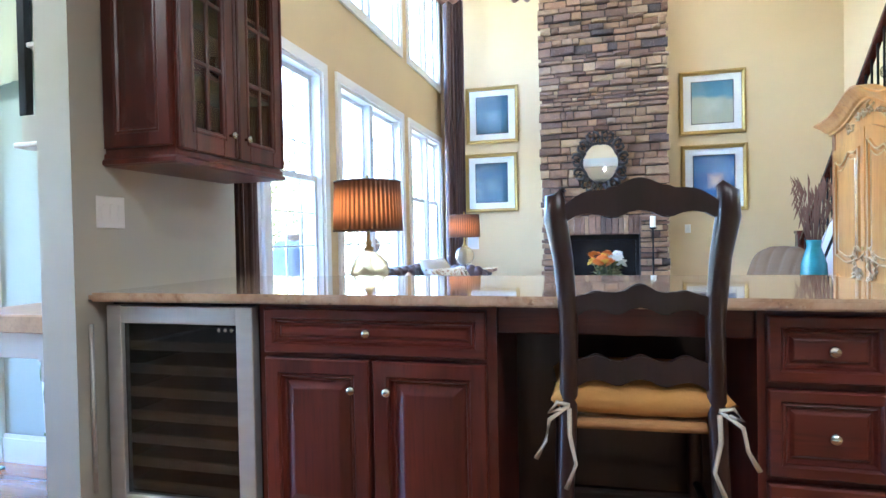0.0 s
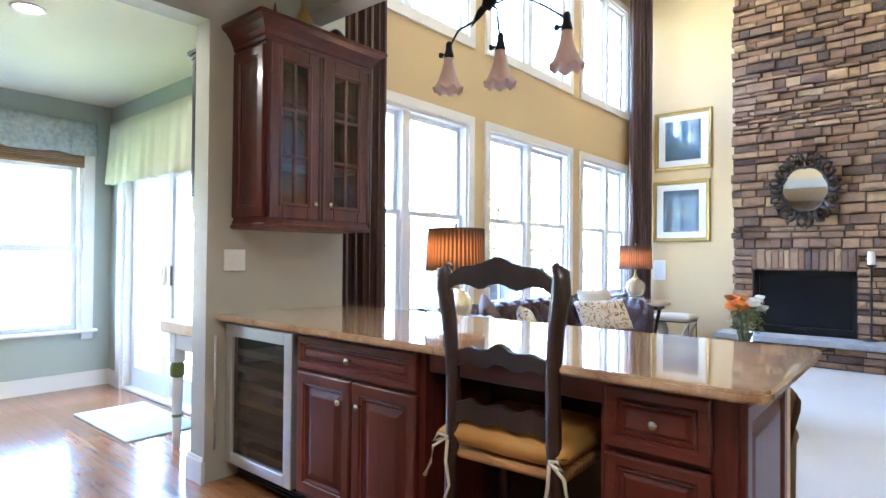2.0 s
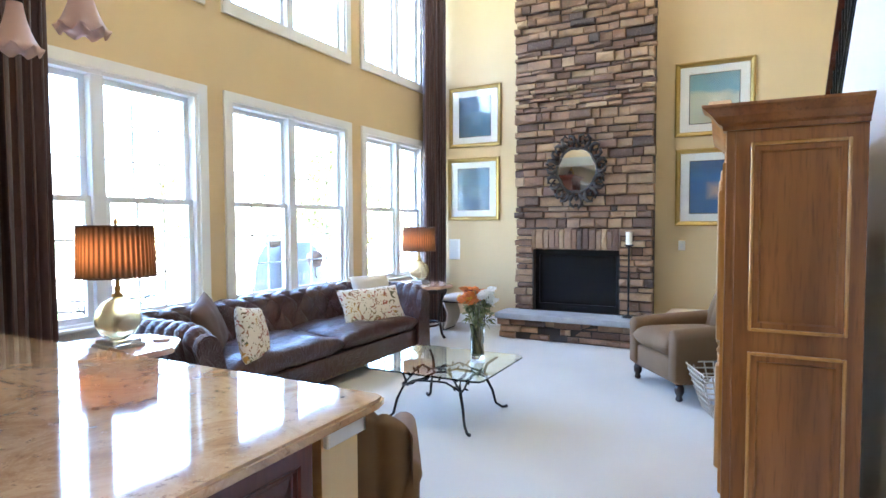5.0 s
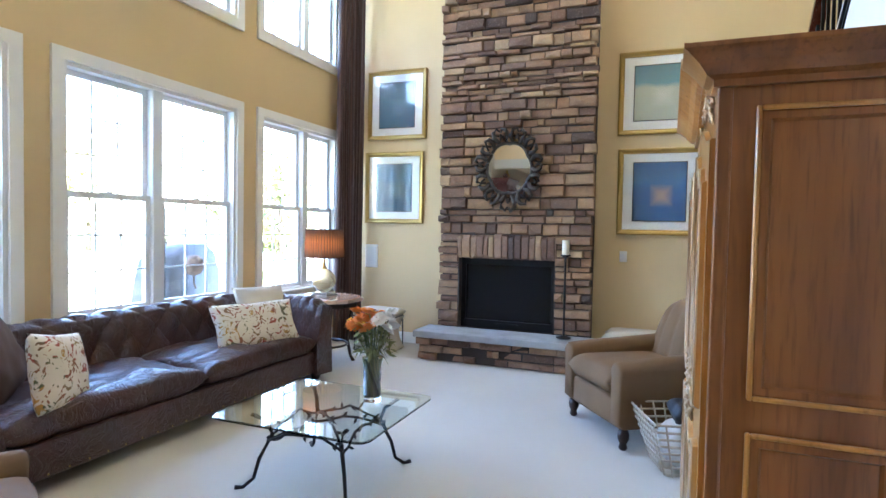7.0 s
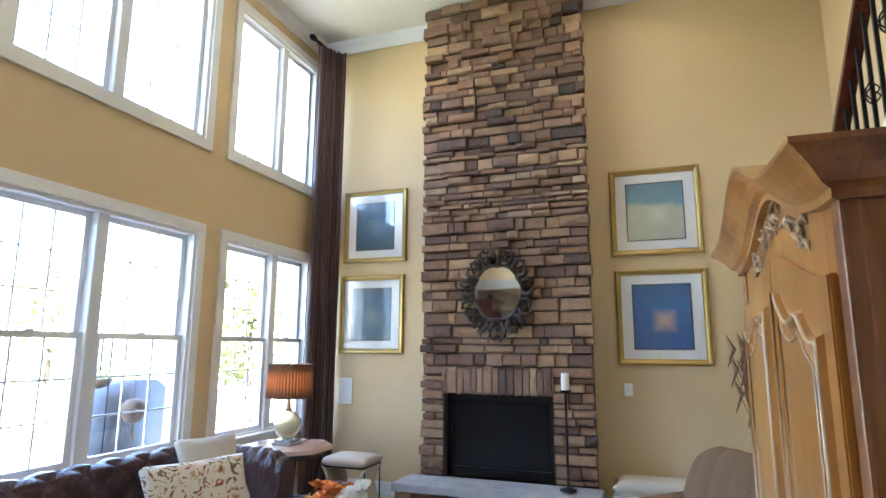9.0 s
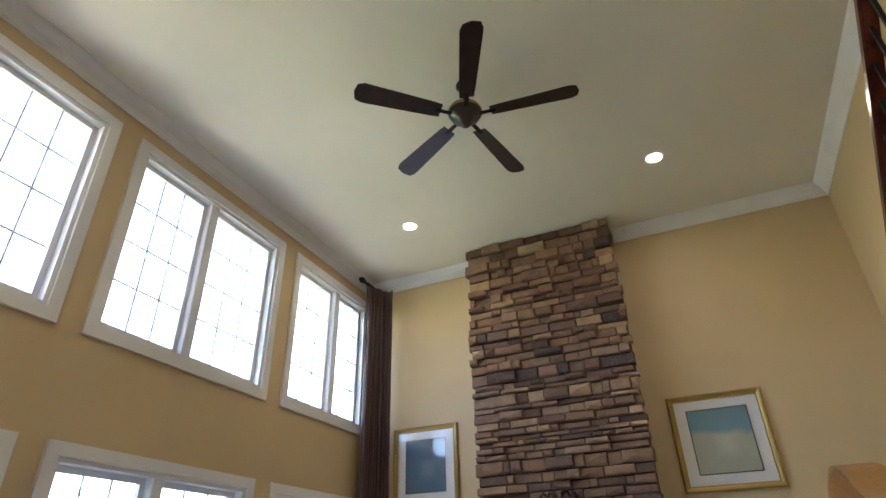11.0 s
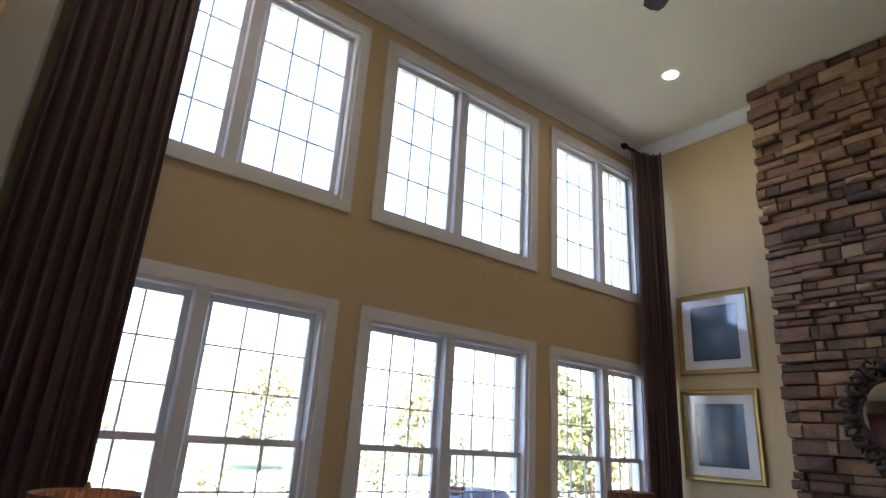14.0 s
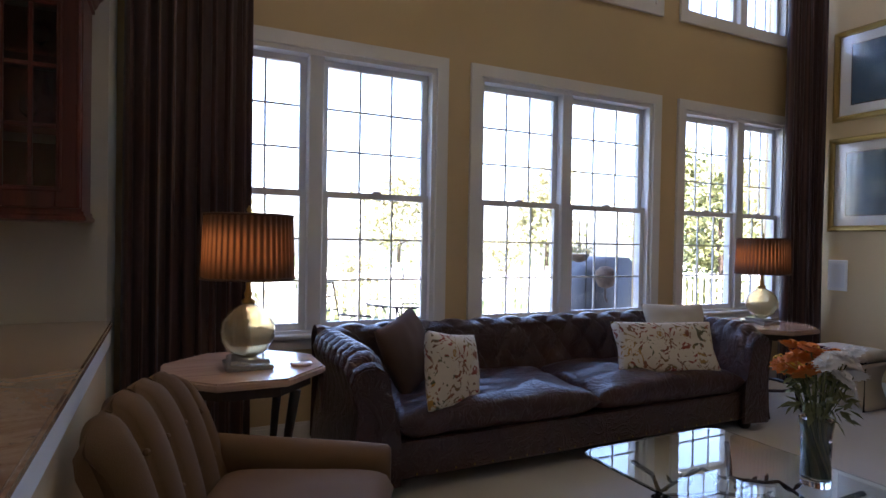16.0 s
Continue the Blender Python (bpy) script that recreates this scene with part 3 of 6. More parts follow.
def patio_door():
    d = thing("door_1", kind="structure")
    x0, x1, z1 = -3.45, -2.0, 2.0
    part("door_frame", boxes([(x0 - 0.1, x0, YD - 0.025, YD, 0, z1 + 0.1), (x1, x1 + 0.1, YD - 0.025, YD, 0, z1 + 0.1), (x0, x1, YD - 0.025, YD, z1, z1 + 0.1),
                              (x0, x0 + 0.03, YD, YD + 0.16, 0, z1), (x1 - 0.03, x1, YD, YD + 0.16, 0, z1), (x0 + 0.03, x1 - 0.03, YD, YD + 0.16, z1 - 0.03, z1)]), M_WHITE, d)
    part("threshold", box(x0, x1, YD - 0.01, YD + 0.18, 0.0, 0.025, 0.005), M_SASH, d)
    for a, b, dy in ((x0 + 0.03, -2.7, 0.06), (-2.76, x1 - 0.03, 0.11)):
        s = part("door_leaf", boxes([(a, a + 0.09, YD + dy, YD + dy + 0.04, 0.025, z1 - 0.03), (b - 0.09, b, YD + dy, YD + dy + 0.04, 0.025, z1 - 0.03),
                                     (a + 0.09, b - 0.09, YD + dy, YD + dy + 0.04, 0.025, 0.2), (a + 0.09, b - 0.09, YD + dy, YD + dy + 0.04, z1 - 0.13, z1 - 0.03)]), M_SASH, d)
        part("pane", box(a + 0.08, b - 0.08, YD + dy + 0.018, YD + dy + 0.022, 0.19, z1 - 0.12), M_PANE, s).visible_shadow = False
        part("door_handle", box(b - 0.06 if dy < 0.1 else a + 0.03, b - 0.03 if dy < 0.1 else a + 0.06, YD + dy - 0.035, YD + dy, 0.95, 1.13, 0.008), M_NICKEL, s)


breakfast_window()
patio_door()


def valance(name, u0, u1, z0, z1, along, mat, label):
    """A gathered cloth valance in front of the window head."""
    v = thing(name, label=label, category="valance")
    n = 90

    def fn(s, q):
        a = u0 + (u1 - u0) * s
        wav = 0.012 * math.sin(s * 60) + 0.006 * math.sin(s * 143)
        z = z1 + (z0 - z1) * q - (0.018 * abs(math.sin(s * 15)) if q > 0.9 else 0)
        off = 0.05 + wav * (0.3 + q) + 0.03 * q
        return Vector((a, YD - off, z)) if along == "x" else Vector((XL + off, a, z))
    bm = sheet(fn, n, 6)
    sol = finish(bm, "cloth", mat, v, smooth=True)
    md = sol.modifiers.new("thick", "SOLIDIFY")
    md.thickness = 0.006
    part("rod_pocket", box(u0, u1, YD - 0.05, YD - 0.001, z1 - 0.04, z1, 0.01) if along == "x" else box(XL + 0.001, XL + 0.05, u0, u1, z1 - 0.04, z1, 0.01), mat, v)


M_VAL1 = plain("cream_green_valance_cloth", (0.62, 0.62, 0.5), 0.9, var=0.08, fine=150, bump=0.2)
M_VAL2 = plain("blue_print_valance_cloth", (0.4, 0.46, 0.45), 0.9, var=0.25, big=25, fine=150, bump=0.2)
M_BAMBOO = plain("bamboo_shade", (0.28, 0.17, 0.08), 0.7, var=0.3, big=20, fine=90, bump=0.4, stretch=(1, 0.1, 12))
valance("valance", -3.66, -1.6, 1.86, 2.42, "x", M_VAL1, "cream gathered cloth valance above the patio door")
valance("valance", 0.4, 2.55, 2.12, 2.42, "y", M_VAL2, "blue patterned cloth valance above the breakfast window")
bs = thing("bamboo_shade", label="rolled brown bamboo shade under the blue valance", category="window shade")
part("slats", boxes([(XL + 0.012, XL + 0.03, 0.5, 2.46, 2.0 + 0.016 * k, 2.013 + 0.016 * k) for k in range(8)]), M_BAMBOO, bs)

# chimney breast
tagged(finish(boxes([(SX0 + 0.03, 0.475, SY + 0.05, YF, 0, ZC), (1.53, SX1 - 0.03, SY + 0.05, YF, 0, ZC), (0.475, 1.53, SY + 0.05, YF, 1.1, ZC), (0.475, 1.53, SY + 0.36, YF, 0, 1.1)]), "chimney_core", M_MORTAR), kind="structure")
rng = random.Random(7)
STONE_MESHES = []
for k in range(10):
    bm = bmesh.new()
    j = lambda s: rng.uniform(-s, s)
    back = [bm.verts.new((x, 0.5, z)) for x, z in ((-0.5, -0.5), (0.5, -0.5), (0.5, 0.5), (-0.5, 0.5))]
    mid = [bm.verts.new((x + j(0.012), -0.3 + j(0.08), z + j(0.05))) for x, z in ((-0.5, -0.48), (0.5, -0.48), (0.5, 0.48), (-0.5, 0.48))]
    fr = [bm.verts.new((x + j(0.02), -0.5 + j(0.1), z + j(0.07))) for x, z in ((-0.47, -0.36), (0.47, -0.36), (0.47, 0.36), (-0.47, 0.36))]
    for a, b in ((back, mid), (mid, fr)):
        for q in range(4):
            bm.faces.new((a[q], a[(q + 1) % 4], b[(q + 1) % 4], b[q]))
    c = bm.verts.new((j(0.2), -0.56 + j(0.06), j(0.15)))
    for q in range(4):
        bm.faces.new((fr[q], fr[(q + 1) % 4], c))
    bmesh.ops.recalc_face_normals(bm, faces=bm.faces)
    me = bpy.data.meshes.new("stone")
    bm.to_mesh(me)
    bm.free()
    me.materials.append(M_STONE)
    STONE_MESHES.append(me)


def courses(x0, x1, z0, z1, skip):
    """Rows of ledge stones, as (x0, x1, z0, z1), leaving out the rectangles in skip."""
    out, z = [], z0
    while z < z1 - 0.02:
        h = min(rng.choice((0.05, 0.065, 0.08, 0.095, 0.11, 0.125)), z1 - z)
        if z1 - z - h < 0.035:
            h = z1 - z
        segs = [(x0 + rng.uniform(-0.022, 0.022), x1 + rng.uniform(-0.022, 0.022))]
        for a, b, c, d in skip:
            if z + h > c + 0.001 and z < d - 0.001:
                segs = [s for p, q in segs for s in ((p, min(q, a)), (max(p, b), q)) if s[1] - s[0] > 0.03]
        for p, q in segs:
            x = p
            while x < q - 0.01:
                w = rng.uniform(0.11, 0.33) if rng.random() < 0.8 else rng.uniform(0.06, 0.12)
                if q - x - w < 0.07:
                    w = q - x
                out.append((x, x + w, z, z + h))
                x += w
        z += h
    return out


def lay(rows, owner, y, rest_name, limit):
    """The first stones as parts, the rest joined."""
    bm = bmesh.new()
    for k, (a, b, c, d) in enumerate(rows):
        depth = rng.uniform(0.05, 0.125)
        m = Matrix.LocRotScale(((a + b) / 2, y + 0.065 - depth / 2 + 0.03, (c + d) / 2), None, (b - a - 0.007, depth, d - c - 0.008))
        me = rng.choice(STONE_MESHES)
        if k < limit:
            ob = new("stone", me)
            ob.parent = owner
            ob.matrix_basis = m
        else:
            n0 = len(bm.verts)
            bm.from_mesh(me)
            bm.verts.ensure_lookup_table()
            for v in bm.verts[n0:]:
                v.co = m @ v.co
    if len(bm.verts):
        ob = finish(bm, rest_name, M_STONES, owner)
        ob["kind"] = "stuff"
    else:
        bm.free()


chimney = thing("chimney_breast", kind="structure")
FX0, FX1, FZ = 0.475, 1.527, 1.09               # firebox opening
lay(courses(SX0, SX1, 0.33, FZ + 0.262, [(FX0, FX1, 0.3, FZ + 0.3)]) + courses(SX0, SX1, FZ + 0.262, ZC - 0.004, []), chimney, SY, "upper_stones", 300)
x = FX0 - 0.02
while x < FX1 + 0.01:                          # upright stones over the firebox
    w = min(rng.uniform(0.05, 0.1), FX1 + 0.02 - x)
    ob = new("stone", rng.choice(STONE_MESHES))
    ob.parent = chimney
    h = rng.uniform(0.25, 0.275)
    ob.matrix_basis = Matrix.LocRotScale((x + w / 2, SY + 0.03, FZ + h / 2 - 0.002), None, (w - 0.005, 0.1, h))
    x += w
hearth = thing("hearth", label="raised ledge-stone hearth with a grey slab", kind="structure")
HX0, HX1, HY = 0.12, 1.95, 8.13
part("hearth_core", box(HX0 + 0.06, HX1 - 0.06, HY + 0.09, SY + 0.05, 0.0, 0.255), M_MORTAR, hearth)
lay(courses(HX0 + 0.03, HX1 - 0.03, 0.012, 0.255, []), hearth, HY + 0.06, "more_stones", 300)
slab = part("slab", box(HX0, HX1, HY, SY + 0.03, 0.255, 0.325, 0.012, seg=2), M_SLAB, hearth, "pale grey bluestone slab")
fb = thing("firebox", label="black fireplace insert with dark glass front", category="fireplace")
part("surround", boxes([(FX0, FX0 + 0.05, SY + 0.1, SY + 0.14, 0.325, FZ), (FX1 - 0.05, FX1, SY + 0.1, SY + 0.14, 0.325, FZ), (FX0, FX1, SY + 0.1, SY + 0.14, FZ - 0.07, FZ), (FX0, FX1, SY + 0.1, SY + 0.14, 0.325, 0.41)], 0.003), M_BLACK, fb)
part("glass_front", box(FX0 + 0.04, FX1 - 0.04, SY + 0.13, SY + 0.145, 0.4, FZ - 0.06), M_SOOT, fb)
part("handle_bar", box(FX0 + 0.4, FX1 - 0.4, SY + 0.09, SY + 0.1, 0.37, 0.385, 0.003), M_BLACK, fb)
for xx in (FX0 - 0.01, FX1 - 0.004):
    part("side_cheek", box(xx, xx + 0.014, SY, SY + 0.14, 0.325, FZ), M_MORTAR, fb)

# stairs along the right side, rising towards the kitchen
SXS = 3.3
hz = lambda y: 3.1 - 0.92 * (y - 6.0)
st = thing("staircase", kind="structure")
outline = [(9.0, 0.012), (3.2, 0.012), (3.2, min(ZC, hz(3.2) - 0.95)), (4.3, hz(4.3) - 0.95), (8.6, 0.12), (9.0, 0.012)][:5]
part("stair_wall", extruded(outline, SXS + 0.02, SXS + 0.12, "x"), M_WHITE, st, "white wall under the stairs")
for k in range(15):
    y1 = 8.4 - 0.2 * k
    part("tread", box(SXS + 0.12, XR - 0.004, y1 - 0.24, y1, 0.17 * k + 0.14, 0.17 * k + 0.18, 0.008), M_DARK, st)
    part("riser", box(SXS + 0.12, XR - 0.004, y1 - 0.02, y1 - 0.004, 0.17 * k + 0.012, 0.17 * k + 0.14), M_WHITE, st)
rl = thing("stair_railing", label="mahogany stair handrail on black iron balusters", category="railing")
rail_prof = lambda y0, y1, dz, w, h: extruded([(y0, hz(y0) + dz), (y1, hz(y1) + dz), (y1, hz(y1) + dz + h), (y0, hz(y0) + dz + h)], SXS - w / 2 + 0.06, SXS + w / 2 + 0.06, "x", bevel=0.012)
M_RAIL = wood("mahogany_rail", (0.06, 0.014, 0.008), (0.16, 0.045, 0.025), 0.22, "y", 12, coat=0.5)
part("handrail", rail_prof(8.3, 3.3, -0.07, 0.07, 0.075), M_RAIL, rl)
part("shoe_rail", rail_prof(8.3, 3.3, -0.98, 0.12, 0.05), M_BLACK, rl)
y, k = 8.2, 0
while y > 3.4:
    z0, z1 = hz(y) - 0.95, hz(y) - 0.06
    bal = part("baluster", boxes([(SXS + 0.052, SXS + 0.068, y - 0.008, y + 0.008, z0, z1)]), M_BLACK, rl)
    zm = z0 + 0.5
    if k % 2:
        bmk = bmesh.new()
        for q in range(4):
            tube([(SXS + 0.06 + 0.03 * math.sin(s / 8 * math.pi) * math.cos(q * 1.57 + s * 0.5), y + 0.03 * math.sin(s / 8 * math.pi) * math.sin(q * 1.57 + s * 0.5), zm - 0.06 + 0.12 * s / 8) for s in range(9)], 0.004, 5, bmk)
        part("basket_twist", bmk, M_BLACK, bal)
    y -= 0.115
    k += 1
part("newel_post", boxes([(SXS + 0.01, SXS + 0.11, 8.3, 8.4, 0.012, 1.05), (SXS, SXS + 0.12, 8.29, 8.41, 1.05, 1.09)], 0.006), M_RAIL, rl)

# ---- kitchen peninsula ----
def raised(w, h, rings, bm=None, m=Matrix()):
    """A panel facing -y, w by h from its lower left corner: rings are (inset, height) from the edge to the field."""
    bm = bm if bm is not None else bmesh.new()
    loops = []
    for i, d in rings:
        loops.append([bm.verts.new(m @ Vector(p)) for p in ((i, -d, i), (w - i, -d, i), (w - i, -d, h - i), (i, -d, h - i))])
    for a, b in zip(loops, loops[1:]):
        for k in range(4):
            bm.faces.new((a[k], a[(k + 1) % 4], b[(k + 1) % 4], b[k]))
    bm.faces.new(loops[-1])
    bm.faces.new(loops[0][::-1])
    return bm


DOOR = [(0, 0), (0, 0.016), (0.005, 0.02), (0.048, 0.02), (0.054, 0.015), (0.06, 0.017), (0.066, 0.008), (0.074, 0.007), (0.1, 0.016), (0.106, 0.017)]
DRAWER = [(0, 0), (0, 0.016), (0.005, 0.02), (0.03, 0.02), (0.036, 0.014), (0.042, 0.016), (0.048, 0.008), (0.054, 0.008), (0.062, 0.014), (0.066, 0.015)]


def knob(parent, x, y, z, turn=0):
    m = Matrix.Translation((x, y, z)) @ Matrix.Rotation(radians(turn), 4, "Z") @ Matrix.Rotation(radians(90), 4, "X")
    part("knob", lathe([(0.006, 0), (0.006, 0.012), (0.013, 0.016), (0.016, 0.022), (0.013, 0.029), (0.004, 0.032)], 16, m=m), M_NICKEL, parent, "satin nickel knob", True)


def front(parent, name, x0, x1, z0, z1, rings, y=2.25, knobs=()):
    rings = [(i, d * 1.4) for i, d in rings]
    d = part(name, raised(x1 - x0, z1 - z0, rings, m=Matrix.Translation((x0, y, z0))), M_CHERRY if name == "door" else M_CHERRYX, parent)
    for kx, kz in knobs:
        knob(d, kx, y - 0.024, kz)
    return d


PEN = Matrix.Translation((0, -0.03, 0)) @ Matrix.Diagonal((1, 1, 0.98, 1))
CF = 2.27                                       # face of the cabinet carcasses
cab = thing("base_cabinet", PEN, label="cherry base cabinet with drawer and two raised-panel doors", category="cabinet")
part("body", boxes([(-0.145, 0.67, CF, 2.76, 0.1, 0.882), (-0.145, 0.67, CF + 0.07, 2.76, 0.012, 0.1)]), M_CHERRY, cab)
front(cab, "drawer", -0.115, 0.64, 0.712, 0.862, DRAWER, CF, [(0.26, 0.787)])
front(cab, "door", -0.115, 0.258, 0.13, 0.695, DOOR, CF, [(0.205, 0.6)])
front(cab, "door", 0.272, 0.64, 0.13, 0.695, DOOR, CF, [(0.325, 0.6)])

desk = thing("knee_space", PEN, label="cherry apron and shade-dark back panel under the counter", category="cabinet")
part("apron", box(0.67, 1.385, CF + 0.02, CF + 0.05, 0.79, 0.882, 0.003), M_CHERRYX, desk)
# near-black colour stands in for the shade at the back of the knee space
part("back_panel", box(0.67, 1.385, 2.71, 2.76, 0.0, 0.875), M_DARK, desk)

dr = thing("drawer_cabinet", PEN, label="cherry drawer cabinet with three drawers", category="cabinet")
part("body", boxes([(1.385, 1.76, CF, 2.86, 0.1, 0.882), (1.385, 1.76, CF + 0.07, 2.86, 0.012, 0.1)]), M_CHERRY, dr)
for z0, z1 in ((0.68, 0.862), (0.42, 0.66), (0.13, 0.4)):
    front(dr, "drawer", 1.405, 1.7, z0, z1, DRAWER, CF, [(1.555, (z0 + z1) / 2)])
side = part("end_panel", raised(0.55, 0.72, DOOR, m=Matrix.Translation((1.76, 2.29, 0.13)) @ Matrix.Rotation(radians(90), 4, "Z")), M_CHERRY, dr)

hw = tagged(finish(boxes([(-0.8, 1.75, 2.88, 3.05, 0.0, 0.86)]), "half_wall", M_YELLOW), kind="structure")
tagged(finish(boxes([(-0.8, 1.77, 3.05, 3.07, 0.78, 0.864), (1.75, 1.77, 2.885, 3.07, 0.78, 0.864), (-0.8, 1.765, 3.05, 3.065, 0.012, 0.14)], 0.004), "trim_half_wall", M_WHITE), kind="structure")

ctop = thing("countertop", label="polished brown and cream granite countertop", category="countertop")
ol = [(-0.795, 2.17), (1.78, 2.14), (1.82, 2.148), (1.842, 2.17), (1.85, 2.21), (1.85, 3.03), (1.84, 3.065), (1.805, 3.08), (-0.795, 3.08)]
part("slab", extruded(ol, 0.865, 0.897, "z", bevel=0.008), M_GRANITE, ctop)

wf = thing("wine_fridge", PEN, label="stainless steel wine fridge with dark glass door", category="wine fridge")
part("body", boxes([(-0.775, -0.755, 2.29, 2.8, 0.1, 0.872), (-0.17, -0.15, 2.29, 2.8, 0.1, 0.872), (-0.755, -0.17, 2.29, 2.8, 0.1, 0.12), (-0.755, -0.17, 2.29, 2.8, 0.85, 0.872), (-0.755, -0.17, 2.78, 2.8, 0.12, 0.85)]), M_BLACK, wf)
dfr = part("door_frame", boxes([(-0.765, -0.7, 2.245, 2.287, 0.11, 0.865), (-0.225, -0.16, 2.245, 2.287, 0.11, 0.865), (-0.7, -0.225, 2.245, 2.287, 0.8, 0.865), (-0.7, -0.225, 2.245, 2.287, 0.11, 0.165)], 0.003), M_STEEL, wf, "brushed steel door frame")
part("door_glass", box(-0.7, -0.225, 2.262, 2.268, 0.165, 0.8), M_SMOKE, dfr)
part("handle", tube([(-0.785, 2.2, 0.18), (-0.785, 2.2, 0.8)], 0.008, 10), M_STEEL, dfr, "round steel bar handle", True)
M_RACK = wood("rack_wood", (0.16, 0.12, 0.09), (0.3, 0.25, 0.2), 0.5, "x")
for k in range(7):
    sh = part("shelf", box(-0.75, -0.175, 2.3, 2.77, 0.17 + 0.088 * k, 0.176 + 0.088 * k), M_BLACK, wf)
    part("shelf_front", box(-0.75, -0.175, 2.29, 2.305, 0.165 + 0.088 * k, 0.2 + 0.088 * k, 0.003), M_RACK, sh, "pale wooden shelf front")
for k in range(3):
    part("control_button", lathe([(0.007, 0), (0.007, 0.004)], 12, m=Matrix.Translation((-0.3 + 0.025 * k, 2.262, 0.78)) @ Matrix.Rotation(radians(90), 4, "X")), M_NICKEL, dfr)
part("toe_grille", boxes([(-0.76, -0.165, 2.32, 2.33, 0.02 + 0.018 * k, 0.03 + 0.018 * k) for k in range(4)]), M_BLACK, wf)

# upper glass cabinet on the stub wall
uc = thing("wall_cabinet", label="cherry wall cabinet with glazed doors and crown moulding", category="cabinet")
UX0, UX1, UY0, UY1, UZ0, UZ1 = -0.8, -0.495, 2.27, 2.98, 1.405, 2.345
for nm, bx in (("side", (UX0, UX1, UY0, UY0 + 0.02, UZ0, UZ1)), ("side", (UX0, UX1, UY1 - 0.02, UY1, UZ0, UZ1)), ("bottom", (UX0, UX1, UY0 + 0.02, UY1 - 0.02, UZ0, UZ0 + 0.02)), ("top", (UX0, UX1, UY0 + 0.02, UY1 - 0.02, UZ1 - 0.02, UZ1)),
               ("back", (UX0, UX0 + 0.012, UY0 + 0.02, UY1 - 0.02, UZ0 + 0.02, UZ1 - 0.02)), ("shelf", (UX0 + 0.012, UX1 - 0.02, UY0 + 0.02, UY1 - 0.02, 1.72, 1.735)), ("shelf", (UX0 + 0.012, UX1 - 0.02, UY0 + 0.02, UY1 - 0.02, 2.05, 2.065))):
    part(nm, box(*bx), M_CHERRY, uc)
part("side_panel", raised(UX1 - UX0 - 0.01, UZ1 - UZ0 - 0.04, [(a, d * 0.8) for a, d in DOOR], m=Matrix.Translation((UX0 + 0.005, UY0, UZ0 + 0.02))), M_CHERRY, uc)
for y0, y1, ky in ((UY0 + 0.004, 2.614, 2.565), (2.62, UY1 - 0.004, 2.67)):
    f = 0.088
    z0, z1 = UZ0 + 0.01, UZ1 - 0.005
    dd = part("door", boxes([(UX1, UX1 + 0.022, y0, y0 + f, z0, z1), (UX1, UX1 + 0.022, y1 - f, y1, z0, z1), (UX1, UX1 + 0.022, y0 + f, y1 - f, z0, z0 + f), (UX1, UX1 + 0.022, y0 + f, y1 - f, z1 - f, z1)], 0.004), M_CHERRY, uc)
    part("inner_bead", boxes([(UX1 + 0.008, UX1 + 0.028, y0 + f - 0.022, y0 + f - 0.008, z0 + f - 0.022, z1 - f + 0.022), (UX1 + 0.008, UX1 + 0.028, y1 - f + 0.008, y1 - f + 0.022, z0 + f - 0.022, z1 - f + 0.022),
                              (UX1 + 0.008, UX1 + 0.028, y0 + f - 0.008, y1 - f + 0.008, z0 + f - 0.022, z0 + f - 0.008), (UX1 + 0.008, UX1 + 0.028, y0 + f - 0.008, y1 - f + 0.008, z1 - f + 0.008, z1 - f + 0.022)], 0.004), M_CHERRY, dd)
    part("outer_bead", boxes([(UX1 + 0.014, UX1 + 0.03, y0 + 0.002, y0 + 0.018, z0 + 0.002, z1 - 0.002), (UX1 + 0.014, UX1 + 0.03, y1 - 0.018, y1 - 0.002, z0 + 0.002, z1 - 0.002)], 0.005), M_CHERRY, dd)
    part("muntin", box(UX1 + 0.004, UX1 + 0.018, (y0 + y1) / 2 - 0.009, (y0 + y1) / 2 + 0.009, z0 + f, z1 - f, 0.003), M_CHERRY, dd)
    for k in (1, 2):
        zz = z0 + f + (z1 - z0 - 2 * f) * k / 3
        part("muntin", box(UX1 + 0.005, UX1 + 0.017, y0 + f, y1 - f, zz - 0.009, zz + 0.009, 0.003), M_CHERRY, dd)
    part("glass_pane", box(UX1 + 0.006, UX1 + 0.009, y0 + f - 0.005, y1 - f + 0.005, z0 + f - 0.005, z1 - f + 0.005), M_PANE, dd)
    knob(dd, UX1 + 0.022, ky, UZ0 + 0.1, 90)


def cornice(x0, x1, y0, y1, z, prof, open_back=True):
    """A moulding round three sides of a cabinet top: prof is (out, up)."""
    bm = bmesh.new()
    rows = []
    for o, u in prof:
        rows.append([bm.verts.new(p) for p in ((x0, y0 - o, z + u), (x1 + o, y0 - o, z + u), (x1 + o, y1 + o, z + u), (x0, y1 + o, z + u))])
    for a, b in zip(rows, rows[1:]):
        for k in range(3):
            bm.faces.new((a[k], a[k + 1], b[k + 1], b[k]))
        bm.faces.new((a[3], a[0], b[0], b[3]))
    bm.faces.new(rows[-1])
    bm.faces.new(rows[0][::-1])
    return bm


